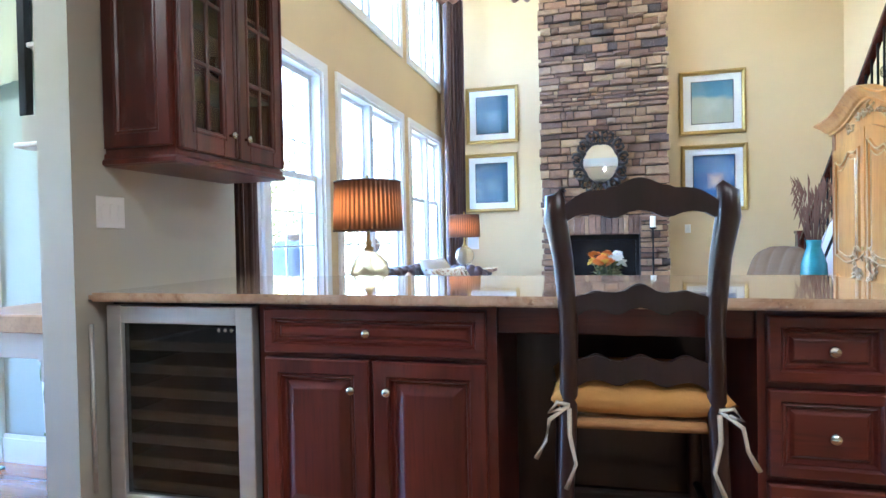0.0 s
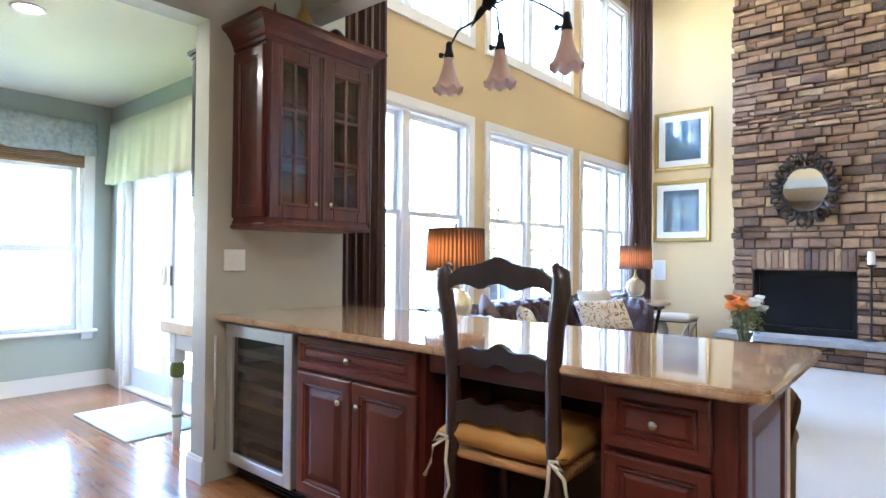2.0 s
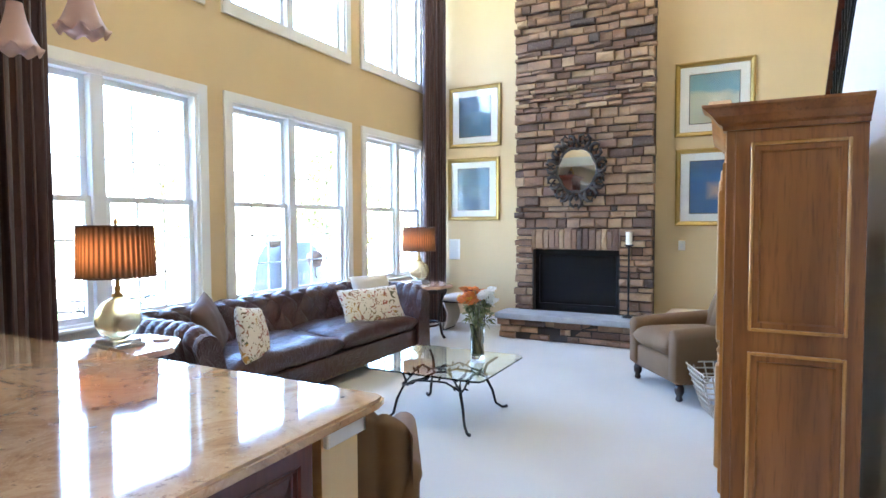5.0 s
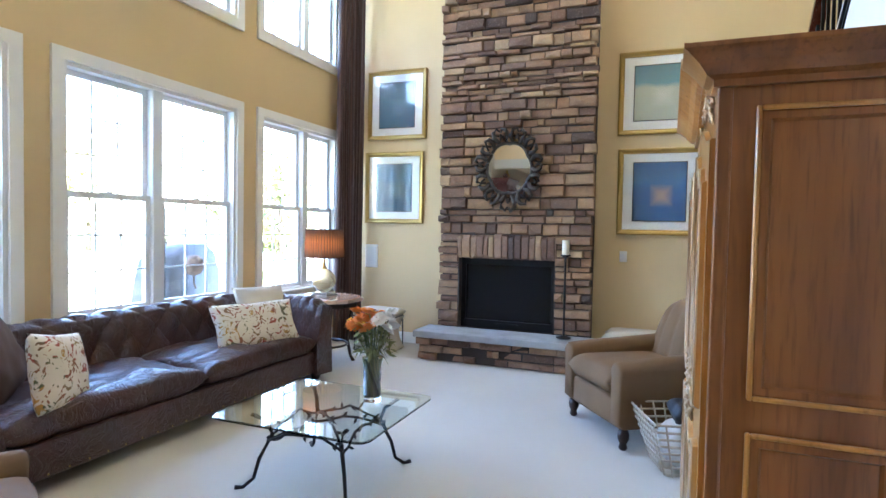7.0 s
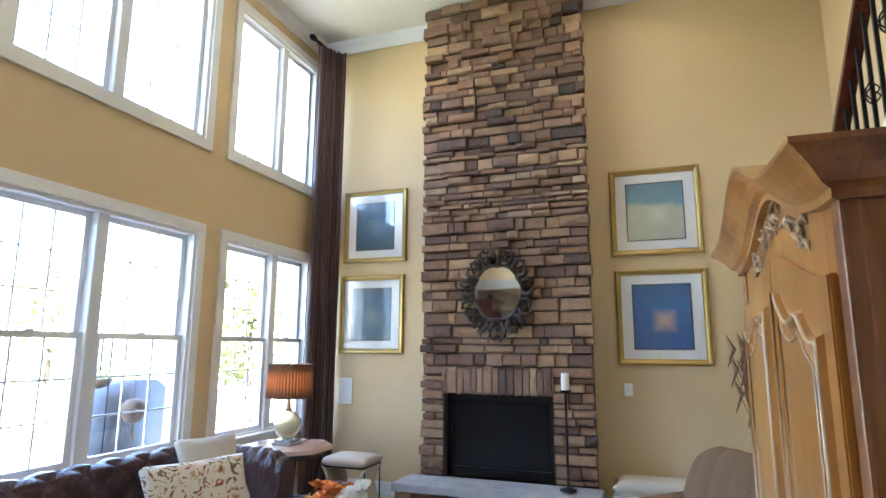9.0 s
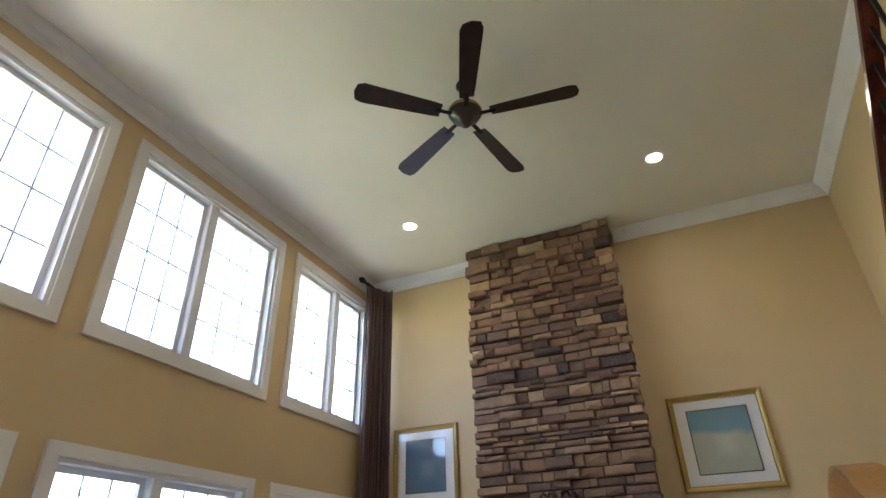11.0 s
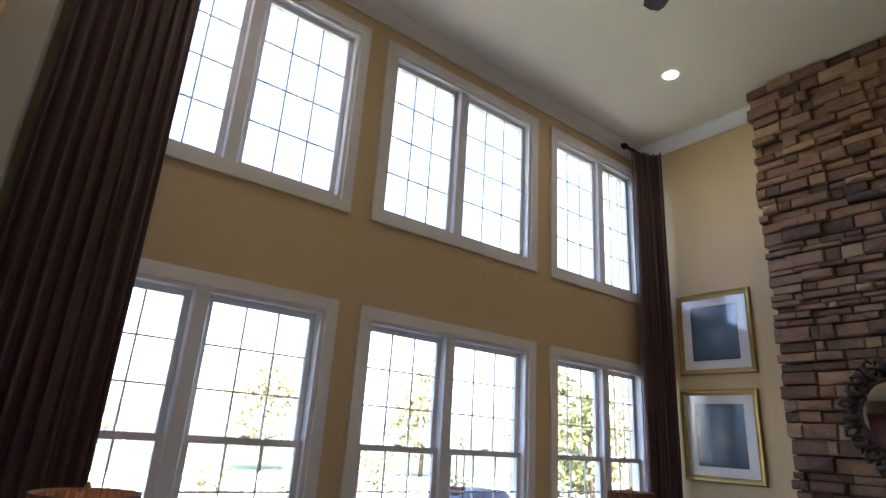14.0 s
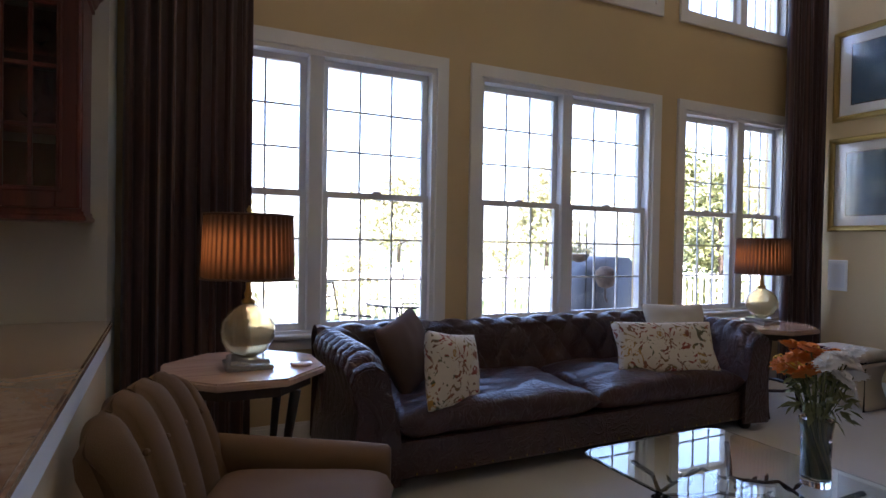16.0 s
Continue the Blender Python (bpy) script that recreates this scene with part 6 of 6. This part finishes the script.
# ceiling fan and downlights
fan = thing("ceiling_fan", pose(1.21, 6.1, ZC), "dark brown five-blade ceiling fan at rest", "ceiling fan")
part("canopy", lathe([(0.06, 0), (0.06, -0.03), (0.03, -0.06)], 20), M_DARK, fan, smooth=True)
part("downrod", lathe([(0.014, -0.05), (0.014, -0.24)], 12), M_BLACK, fan)
part("motor", lathe([(0.03, -0.22), (0.09, -0.235), (0.125, -0.27), (0.13, -0.31), (0.11, -0.345), (0.06, -0.36), (0.055, -0.4), (0.03, -0.43), (0.012, -0.445)], 28), M_DARK, fan, "dark motor housing", True)
part("brass_band", lathe([(0.131, -0.283), (0.135, -0.29), (0.135, -0.298), (0.131, -0.305)], 28, cap=False), M_GOLD, fan, smooth=True)
for k in range(5):
    m = Matrix.Rotation(radians(7 + 72 * k), 4, "Z")
    iron = part("blade_iron", boxes([(0.1, 0.24, -0.018, 0.018, -0.338, -0.33)], 0.003), M_BLACK, fan)
    iron.matrix_basis = m
    ol3 = [(0.2, -0.055), (0.28, -0.062), (0.8, -0.082), (0.85, -0.063), (0.867, 0.0), (0.85, 0.063), (0.8, 0.082), (0.28, 0.062), (0.2, 0.055)]
    bl_ = part("blade", extruded(ol3, -0.004, 0.004, "z"), M_DARK, iron)
    bl_.matrix_basis = Matrix.Translation((0, 0, -0.33)) @ Matrix.Rotation(radians(12), 4, "X")
for x, y in ((-0.18, 3.95), (2.5, 7.72), (-0.12, 7.78), (2.5, 3.95)):
    d = thing("downlight", pose(x, y, ZC), "round recessed ceiling downlight, lit", "downlight", "recessed downlights")
    part("trim_ring", lathe([(0.065, -0.001), (0.085, -0.001), (0.088, -0.006), (0.07, -0.012), (0.062, -0.004)], 28, cap=False), M_WHITE, d, smooth=True)
    part("lens", lathe([(0.0, -0.003), (0.066, -0.003)], 24, cap=False), M_DISC, d, "glowing warm lens")
    lamp("downlight_spot", "SPOT", look((x, y, ZC - 0.02), (x, y, 0)), SPOT_W, (1.0, 0.82, 0.6), size=0.05, cone=110)
# first two are unseen, added to light the cabinets; third is the breakfast light
for x, y, zc in ((1.2, 0.7, ZK), (2.6, 0.2, ZK), (-1.72, 1.53, ZB)):
    d = thing("downlight", pose(x, y, zc), "round recessed downlight, lit, kitchen pair added as fill", "downlight", "recessed downlights")
    part("trim_ring", lathe([(0.065, -0.001), (0.085, -0.001), (0.088, -0.006), (0.07, -0.012), (0.062, -0.004)], 28, cap=False), M_WHITE, d, smooth=True)
    part("lens", lathe([(0.0, -0.003), (0.066, -0.003)], 24, cap=False), M_DISC, d, "glowing warm lens")
    lamp("downlight_spot", "SPOT", look((x, y, zc - 0.02), (x, y, 0)), SPOT_K, (1.0, 0.93, 0.85), size=0.05, cone=120)


# armoire
def armoire():
    X0, X1, Y0, Y1 = 2.73, 3.22, 4.38, 5.55
    a = thing("armoire", label="tall carved pine armoire with arched washed front", category="armoire")
    H = 1.83
    arch = lambda q: 0.14 * math.exp(-((q - 0.5) / 0.24) ** 2)
    part("carcass", boxes([(X0 + 0.02, X1, Y0, Y1, 0.1, H), (X0 + 0.0, X1, Y0 - 0.01, Y1 + 0.01, 0.02, 0.12)], 0.004), M_PINE, a)
    S = [(0, 0), (0.0, 0.004), (0.012, 0.012), (0.03, 0.012), (0.04, -0.004), (0.06, -0.006)]
    for z0, z1 in ((0.2, 0.86), (0.96, 1.74)):
        part("side_panel", raised(X1 - X0 - 0.15, z1 - z0, S, m=Matrix.Translation((X0 + 0.09, Y0 - 0.001, z0))), M_PINE, a)
        xa, xb = X0 + 0.085, X1 - 0.055
        part("panel_moulding", boxes([(xa, xa + 0.014, Y0 - 0.02, Y0 - 0.002, z0 - 0.006, z1 + 0.006), (xb - 0.014, xb, Y0 - 0.02, Y0 - 0.002, z0 - 0.006, z1 + 0.006), (xa + 0.014, xb - 0.014, Y0 - 0.02, Y0 - 0.002, z1 - 0.008, z1 + 0.006), (xa + 0.014, xb - 0.014, Y0 - 0.02, Y0 - 0.002, z0 - 0.006, z0 + 0.008)], 0.004), M_PINEPALE, a, "pale worn moulding")
    # front board with an arched top
    n = 30
    top = [(Y0 + (Y1 - Y0) * k / n, H + arch(k / n)) for k in range(n + 1)]
    part("front_board", extruded([(Y1, 0.1), (Y0, 0.1)] + top, X0, X0 + 0.02, "x"), M_PINEPALE, a)
    # swept cornice along the arch and the side
    prof = [(0.0, 0.0), (0.022, 0.0), (0.022, 0.018), (0.04, 0.028), (0.06, 0.055), (0.09, 0.082), (0.1, 0.088), (0.1, 0.1), (0.0, 0.1)]
    bm = bmesh.new()
    rows = []
    for k in range(n + 1):
        y, z = top[k]
        e = 0.07 if k in (0, n) else 0
        rows.append([bm.verts.new((X0 - o, y + (-o if k == 0 else o if k == n else 0), z + u - 0.03)) for o, u in prof])
    for p, q in zip(rows, rows[1:]):
        for k in range(len(prof)):
            bm.faces.new((p[k], p[(k + 1) % len(prof)], q[(k + 1) % len(prof)], q[k]))
    bm.faces.new(rows[0])
    bm.faces.new(rows[-1][::-1])
    part("arched_cornice", bm, M_PINEPALE, a, "washed arched cornice")
    for yy, s in ((Y0, -1), (Y1, 1)):
        bm = bmesh.new()
        ends = [[bm.verts.new((x - (o if x < X0 + 0.1 else 0), yy + s * o, H - 0.03 + u)) for o, u in prof] for x in (X0, X1)]
        for k in range(len(prof)):
            bm.faces.new((ends[0][k], ends[0][(k + 1) % len(prof)], ends[1][(k + 1) % len(prof)], ends[1][k]))
        bm.faces.new(ends[0])
        bm.faces.new(ends[1][::-1])
        part("side_cornice", bm, M_PINE, a)
    for y0, y1, inner in ((Y0 + 0.06, (Y0 + Y1) / 2 - 0.004, 1), ((Y0 + Y1) / 2 + 0.004, Y1 - 0.06, 0)):
        def edge(y, drop):
            return H - 0.16 + arch((y - Y0) / (Y1 - Y0)) * 0.75 - drop
        m_ = 16
        ys = [y0 + (y1 - y0) * k / m_ for k in range(m_ + 1)]
        door = part("door", extruded([(y1, 0.2), (y0, 0.2)] + [(y, edge(y, 0)) for y in ys], X0 - 0.022, X0 - 0.002, "x", bevel=0.004), M_PINEPALE, a)
        for z0, z1 in ((0.27, 0.74), (0.86, None)):
            def loop(i, d):
                yy = [y0 + 0.06 + i + (y1 - y0 - 0.12 - 2 * i) * k / m_ for k in range(m_ + 1)]
                if z1 is None:
                    up = [(y, edge(y, 0.08 + i) - 0.05 * abs(math.sin((y - y0) * 14))) for y in yy]
                else:
                    up = [(y, z1 - i + 0.03 * math.sin((y - y0) * 15)) for y in yy]
                dn = [(y, z0 + i + 0.025 * math.cos((y - y0) * 13)) for y in yy]
                return [(X0 - 0.022 - d, y, z) for y, z in up] + [(X0 - 0.022 - d, y, z) for y, z in dn[::-1]]
            bm = bmesh.new()
            ls = [[bm.verts.new(p) for p in loop(i, d)] for i, d in ((0, 0), (0.006, 0.014), (0.016, 0.014), (0.024, 0.002), (0.04, 0.002), (0.05, 0.01), (0.06, 0.01))]
            for p, q in zip(ls, ls[1:]):
                for k in range(len(p)):
                    bm.faces.new((p[k], p[(k + 1) % len(p)], q[(k + 1) % len(q)], q[k]))
            bm.faces.new(ls[-1])
            part("carved_panel", bm, M_PINEPALE, door)
            part("panel_bead", tube(loop(0.011, 0.014), 0.0055, 6, closed=True), M_PINEWASH, door, "whitewashed worn bead", True)
            part("panel_bead", tube(loop(0.055, 0.011), 0.004, 6, closed=True), M_PINEWASH, door, "whitewashed worn bead", True)
        ry = random.Random(5 + inner)
        cv = bmesh.new()
        yc = y1 - 0.1 if inner else y0 + 0.1
        for k in range(16):
            p0 = Vector((X0 - 0.024, yc + ry.uniform(-0.07, 0.07), 0.8 + ry.uniform(-0.1, 0.14)))
            tube([p0, p0 + Vector((-0.012, ry.uniform(-0.03, 0.03), 0.03)), p0 + Vector((0, ry.uniform(-0.05, 0.05), 0.06))], [0.006, 0.012, 0.004], 6, cv)
        tagged(part("carving", cv, M_PINEWASH, door, "carved scroll spray", True), "carved scroll spray", kind="stuff")
        part("keyhole_plate", lathe([(0.016, 0), (0.016, 0.005)], 14, m=Matrix.Translation((X0 - 0.022, y1 - 0.03 if inner else y0 + 0.03, 0.95)) @ Matrix.Rotation(radians(-90), 4, "Y")), M_GOLD, door)
    cv = bmesh.new()
    ry = random.Random(9)
    for k in range(46):
        q = ry.uniform(0.2, 0.8)
        y = Y0 + (Y1 - Y0) * q
        z = H - 0.07 + arch(q) * 0.9 + ry.uniform(-0.035, 0.02)
        p0 = Vector((X0 - 0.002, y, z))
        tube([p0, p0 + Vector((-0.007, ry.uniform(-0.03, 0.03), ry.uniform(-0.02, 0.025))), p0 + Vector((-0.004, ry.uniform(-0.06, 0.06), ry.uniform(-0.03, 0.03)))], [0.003, 0.007, 0.003], 6, cv)
    tagged(part("floral_carving", cv, M_PINEWASH, a, "carved leaf spray under the arch", True), "carved leaf spray under the arch", kind="stuff")
    part("corner_post", box(X0 - 0.008, X0 + 0.03, Y0 - 0.006, Y0 + 0.05, 0.1, H - 0.02, 0.008, seg=2), M_PINE, a)
    part("corner_post", box(X0 - 0.008, X0 + 0.03, Y1 - 0.05, Y1 + 0.006, 0.1, H - 0.02, 0.008, seg=2), M_PINE, a)
    for fy in (Y0 + 0.06, Y1 - 0.06):
        for fx in (X0 + 0.06, X1 - 0.06):
            part("foot", lathe([(0.05, 0.012), (0.06, 0.03), (0.05, 0.06), (0.04, 0.1)], 14, m=Matrix.Translation((fx, fy, 0))), M_PINE, a, smooth=True)


armoire()
dv = thing("dried_arrangement", pose(2.98, 6.75, 0.012), "teal floor vase of dried brown grasses", "vase")
part("vase", lathe([(0.08, 0), (0.1, 0.1), (0.13, 0.4), (0.11, 0.75), (0.06, 0.92), (0.07, 0.98)], 24), plain("teal_glaze", (0.05, 0.2, 0.2), 0.2, var=0.3, big=6), dv, smooth=True)
dg = bmesh.new()
rd = random.Random(2)
for k in range(60):
    a, r = rd.uniform(0, 6.28), rd.uniform(0.04, 0.2)
    hgt = rd.uniform(1.25, 1.6)
    p1 = Vector((r * math.cos(a), r * math.sin(a), hgt))
    tube([(0, 0, 0.7), p1 * 0.6 + Vector((0, 0, 0.35)), p1], [0.003, 0.003, 0.002], 4, dg)
    tube([p1 - Vector((0, 0, 0.16)) * 1, p1 + Vector((r * 0.2, 0, -0.06)), p1 + Vector((0, 0, 0.02))], [0.003, 0.011, 0.002], 5, dg)
tagged(part("dried_grass", dg, plain("dried_grass", (0.2, 0.1, 0.06), 0.9, var=0.3), dv), kind="stuff")

# ---- outdoors ----
deck = thing("deck", kind="structure")
part("deck_frame", box(-6.4, XW - 0.2, 2.9, 12.4, -0.5, -0.2), M_DECK, deck)
dm = None
for k in range(33):
    x = -6.4 + 0.146 * k
    bd = new("board", dm) if dm else finish(box(0, 0.14, 2.9, 12.4, -0.2, -0.172, 0.004), "board", M_DECK)
    dm = bd.data
    bd.parent = deck
    bd.matrix_basis = Matrix.Translation((x, 0, 0))


def fence(name, p, q):
    """White deck railing from p to q."""
    f = thing(name, label="white painted deck railing with square balusters", category="railing", group="deck railings")
    p, q = Vector(p), Vector(q)
    d = q - p
    n = int(d.length / 0.13)
    post = rail_me = None
    turn = math.degrees(math.atan2(d.y, d.x))
    for z0, z1 in ((0.72, 0.78), (-0.08, -0.03)):
        r = part("rail", box(0, d.length, -0.03, 0.03, z0, z1, 0.006), M_WHITE, f)
        r.matrix_basis = pose(p.x, p.y, 0, 0, 0, turn)
    bal = None
    for k in range(n + 1):
        c = p + d * (k / n)
        big = k % 14 == 0
        if big:
            b = part("post", boxes([(-0.05, 0.05, -0.05, 0.05, -0.172, 0.9), (-0.06, 0.06, -0.06, 0.06, 0.9, 0.94)], 0.005), M_WHITE, f)
        elif bal is None:
            b = part("baluster", box(-0.018, 0.018, -0.018, 0.018, -0.05, 0.73), M_WHITE, f)
            bal = b.data
        else:
            b = new("baluster", bal)
            b.parent = f
        b.matrix_basis = pose(c.x, c.y, 0, 0, 0, turn)


fence("deck_railing", (-6.3, 3.0), (-6.3, 12.3))
fence("deck_railing", (-6.3, 12.3), (-1.7, 12.3))

gr = thing("barbecue_grill", pose(-3.4, 8.4, -0.172, 0, 0, 8), "gas grill under a dark fitted cover", "grill")
outl = [(-0.5, 0.0), (-0.52, 0.5), (-0.5, 0.9), (-0.42, 1.12), (-0.28, 1.26), (-0.1, 1.31), (0.2, 1.31), (0.38, 1.2), (0.48, 0.95), (0.52, 0.5), (0.5, 0.0)]
part("cover", extruded(outl, -0.3, 0.3, "x", bevel=0.05), M_COVER, gr, "dark slate-blue grill cover", True)
part("hem_cord", tube([(-0.31, -0.51, 0.05), (0.31, -0.51, 0.05), (0.31, 0.51, 0.05), (-0.31, 0.51, 0.05)], 0.012, 6, closed=True), M_BLACK, gr)

bf = thing("bird_feeder", pose(-1.6, 6.85, 1.01), "round brown feeder hanging outside the window", "bird feeder")
part("ball", lathe([(0.01, -0.1), (0.06, -0.085), (0.095, -0.02), (0.09, 0.05), (0.05, 0.09), (0.01, 0.1)], 18), plain("weathered_gourd", (0.14, 0.09, 0.06), 0.8, var=0.4, big=14), bf, smooth=True)
part("perch", tube([(0, 0, -0.1), (0, 0, -0.18), (0.03, 0, -0.22)], 0.01, 6), M_BARK, bf)
part("hanging_wire", tube([(0, 0, 0.09), (0, 0, 1.9)], 0.002, 5), M_BLACK, bf)
eav = tagged(finish(box(XW - 0.55, XW - 0.2, 2.86, YF + 0.4, 5.4, 5.52), "roof_eave", M_WHITE), kind="structure")
part("hook_bracket", tube([(0, 0, 1.9), (0.11, 0, 1.92)], 0.008, 6), M_BLACK, bf)


def patio_chair(m):
    c = thing("patio_chair", m, "black wrought metal patio chair on the deck", "chair", "patio chairs")
    for s in (-0.26, 0.26):
        part("side_frame", tube([(s, 0.3, 0.0), (s, 0.26, 0.42), (s, -0.2, 0.4), (s, -0.36, 1.0)], 0.014, 8), M_BLACK, c, smooth=True)
        part("arm_rest", tube([(s, 0.3, 0.0), (s, 0.3, 0.62), (s, 0.2, 0.66), (s, -0.27, 0.64)], 0.013, 8), M_BLACK, c, smooth=True)
        part("back_leg", tube([(s, -0.2, 0.4), (s, -0.34, 0.0)], 0.013, 8), M_BLACK, c)
    for z, y in ((0.42, 0.26), (0.405, 0.1), (0.4, -0.05), (0.4, -0.2), (0.55, -0.24), (0.7, -0.285), (0.85, -0.325), (1.0, -0.36)):
        part("cross_bar", tube([(-0.26, y, z), (0, y - 0.015, z - 0.01), (0.26, y, z)], 0.009, 6), M_BLACK, c, smooth=True)


patio_chair(pose(-3.5, 4.95, -0.172, 0, 0, -60))
patio_chair(pose(-5.0, 6.5, -0.172, 0, 0, -120))
pt_ = thing("patio_table", pose(-4.3, 6.1, -0.172), "round glass patio table on a black metal frame", "table")
part("tabletop", lathe([(0.55, 0.69), (0.56, 0.7), (0.55, 0.705)], 36), M_TABLEGLASS, pt_)
part("rim", tube([(0.56 * math.cos(k * math.pi / 18), 0.56 * math.sin(k * math.pi / 18), 0.695) for k in range(36)], 0.014, 6, closed=True), M_BLACK, pt_)
for k in range(4):
    a = radians(45 + 90 * k)
    part("leg", tube([(0.45 * math.cos(a), 0.45 * math.sin(a), 0.69), (0.2 * math.cos(a), 0.2 * math.sin(a), 0.35), (0.42 * math.cos(a), 0.42 * math.sin(a), 0.0)], 0.014, 6), M_BLACK, pt_)


def tree(name, x, y, height, crown, base, label, seed, leaf=0.1, count=2600):
    """A trunk with limbs and a ragged crown of leaf clumps."""
    t = thing(name, pose(x, y, -0.5), label, "tree" if height > 2.6 else "shrub")
    r = random.Random(seed)
    tr = bmesh.new()
    tube([(0, 0, 0), (0.03, 0.02, height * 0.3), (-0.04, 0.03, height * 0.6), (0.02, 0, height * 0.92)], [height * 0.022, height * 0.017, height * 0.011, 0.01], 8, tr)
    tips = []
    for k in range(22):
        z = height * r.uniform(base, 0.9)
        a = r.uniform(0, 6.28)
        wide = crown * (1 - ((z / height - base) / (1.02 - base)) ** 1.5) * r.uniform(0.55, 1.05)
        e = Vector((wide * math.cos(a), wide * math.sin(a), z + wide * r.uniform(0.0, 0.5)))
        tube([(0, 0, z), e * 0.5 + Vector((0, 0, z * 0.52)), e], [height * 0.008, height * 0.005, 0.004], 5, tr)
        tips += [e, e * 0.7 + Vector((0, 0, z * 0.3)), e * 0.4 + Vector((0, 0, z * 0.6))]
    part("trunk", tr, M_BARK, t, smooth=True)
    vs, fs = [], []
    for k in range(count):
        c = r.choice(tips) + Vector((r.gauss(0, 1), r.gauss(0, 1), r.gauss(0, 0.8))) * crown * 0.2
        c.z = max(c.z, 0.1)
        m = Euler((r.uniform(0, 6), r.uniform(0, 6), r.uniform(0, 6))).to_matrix()
        s = leaf * r.uniform(0.6, 1.4)
        i = len(vs)
        vs += [tuple(c + m @ Vector(p) * s) for p in ((0, 0, 0), (0.5, 0.35, 0.1), (1, 0, 0), (0.5, -0.35, 0.1))]
        fs.append((i, i + 1, i + 2, i + 3))
    me = bpy.data.meshes.new("crown")
    me.from_pydata(vs, [], fs)
    me.materials.append(M_LEAF if "evergreen" in name else M_LEAFPALE)
    cr = new("crown", me)
    cr.parent = t
    tagged(cr, kind="stuff")


tree("evergreen_shrub", -5.6, 13.4, 3.6, 1.1, 0.06, "bushy yellow-green evergreen beyond the deck", 1, 0.12)
tree("evergreen_shrub", -7.4, 14.2, 4.2, 1.3, 0.06, "bushy yellow-green evergreen beyond the deck", 2, 0.13)
tree("evergreen_shrub", -3.9, 14.4, 3.4, 1.1, 0.06, "bushy yellow-green evergreen beyond the deck", 3, 0.12)
for k, (x, y, hgt, c) in enumerate(((-9.5, 7.0, 1.5, 0.8), (-10.5, 9.5, 1.6, 0.9), (-9.4, 4.4, 1.5, 0.8), (-11.5, 12, 2.0, 1.2))):
    tree("garden_shrub", x, y, hgt, c, 0.1, "low leafy garden shrub behind the deck railing", 20 + k, 0.11, 1800)
for k, (x, y, hgt, c) in enumerate(((-24, 5, 5.5, 2.2), (-30, 16, 6, 2.6), (-28, -1, 6, 2.4), (-26, 24, 6.5, 2.6), (-16, 28, 6, 2.4))):
    tree("tree", x, y, hgt, c, 0.25, "leafy green tree in the garden beyond", 40 + k, 0.3, 2600)
fn_ = thing("garden_fence", label="white picket garden fence in the distance", category="fence")
for k in range(60):
    y = -2 + 0.5 * k
    part("picket", box(-13.02, -12.98, y, y + 0.4, -0.5, 0.55), M_WHITE, fn_)

hp = thing("hanging_planter", pose(-3.2, 7.85, 1.14), "small hanging basket of red flowers on a hook", "planter")
part("basket", lathe([(0.03, -0.06), (0.1, -0.03), (0.13, 0.03), (0.12, 0.04)], 16), M_BARK, hp, smooth=True)
hb = bmesh.new()
rh = random.Random(8)
for k in range(90):
    p = Vector((rh.gauss(0, 0.07), rh.gauss(0, 0.07), 0.05 + abs(rh.gauss(0, 0.05))))
    e = Euler((rh.uniform(0, 6), rh.uniform(0, 6), rh.uniform(0, 6))).to_matrix()
    hb.faces.new([hb.verts.new(p + e @ Vector(q)) for q in ((-0.03, 0, 0), (0, 0.015, 0), (0.03, 0, 0), (0, -0.015, 0))])
tagged(part("foliage", hb, M_LEAFPALE, hp), kind="stuff")
part("hook_pole", tube([(0, 0, 0.05), (0, 0, 0.45), (0.06, 0, 0.52), (0.14, 0, 0.45), (0.14, 0, -1.312)], 0.008, 6), M_BLACK, hp, smooth=True)

# ---- floor boards ----
rp = random.Random(6)
kf = thing("wood_floor", kind="structure")
rows_ = []
y = YS
while y < 2.86:
    x = XL - rp.uniform(0, 0.8)
    while x < XR:
        w = rp.uniform(0.7, 1.6)
        a, b = max(x, XL), min(x + w, XR)
        if b - a > 0.05:
            rows_.append((a + 0.0008, b - 0.0008, y + 0.0008, min(y + 0.085, 2.86) - 0.0008))
        x += w
    y += 0.085
near = [r for r in rows_ if r[0] < -0.9 and r[2] > 0.3][:290]
keep = set(near)
for a, b, c, d in near:
    part("plank", box(a, b, c, d, -0.006, 0.0005, 0.0), M_FLOORWOOD, kf)
bm = bmesh.new()
vs, fs = [], []
for r in rows_:
    if r in keep:
        continue
    a, b, c, d = r
    i = len(vs)
    vs += [(a, c, 0.0005), (b, c, 0.0005), (b, d, 0.0005), (a, d, 0.0005), (a, c, -0.006), (b, c, -0.006), (b, d, -0.006), (a, d, -0.006)]
    fs += [(i, i + 1, i + 2, i + 3), (i + 4, i, i + 3, i + 7), (i + 1, i + 5, i + 6, i + 2), (i, i + 4, i + 5, i + 1), (i + 3, i + 2, i + 6, i + 7)]
bm.free()
me = bpy.data.meshes.new("more_planks")
me.from_pydata(vs, [], fs)
me.materials.append(M_FLOORWOOD)
mp_ = new("more_planks", me)
mp_.parent = kf
tagged(mp_, kind="stuff")
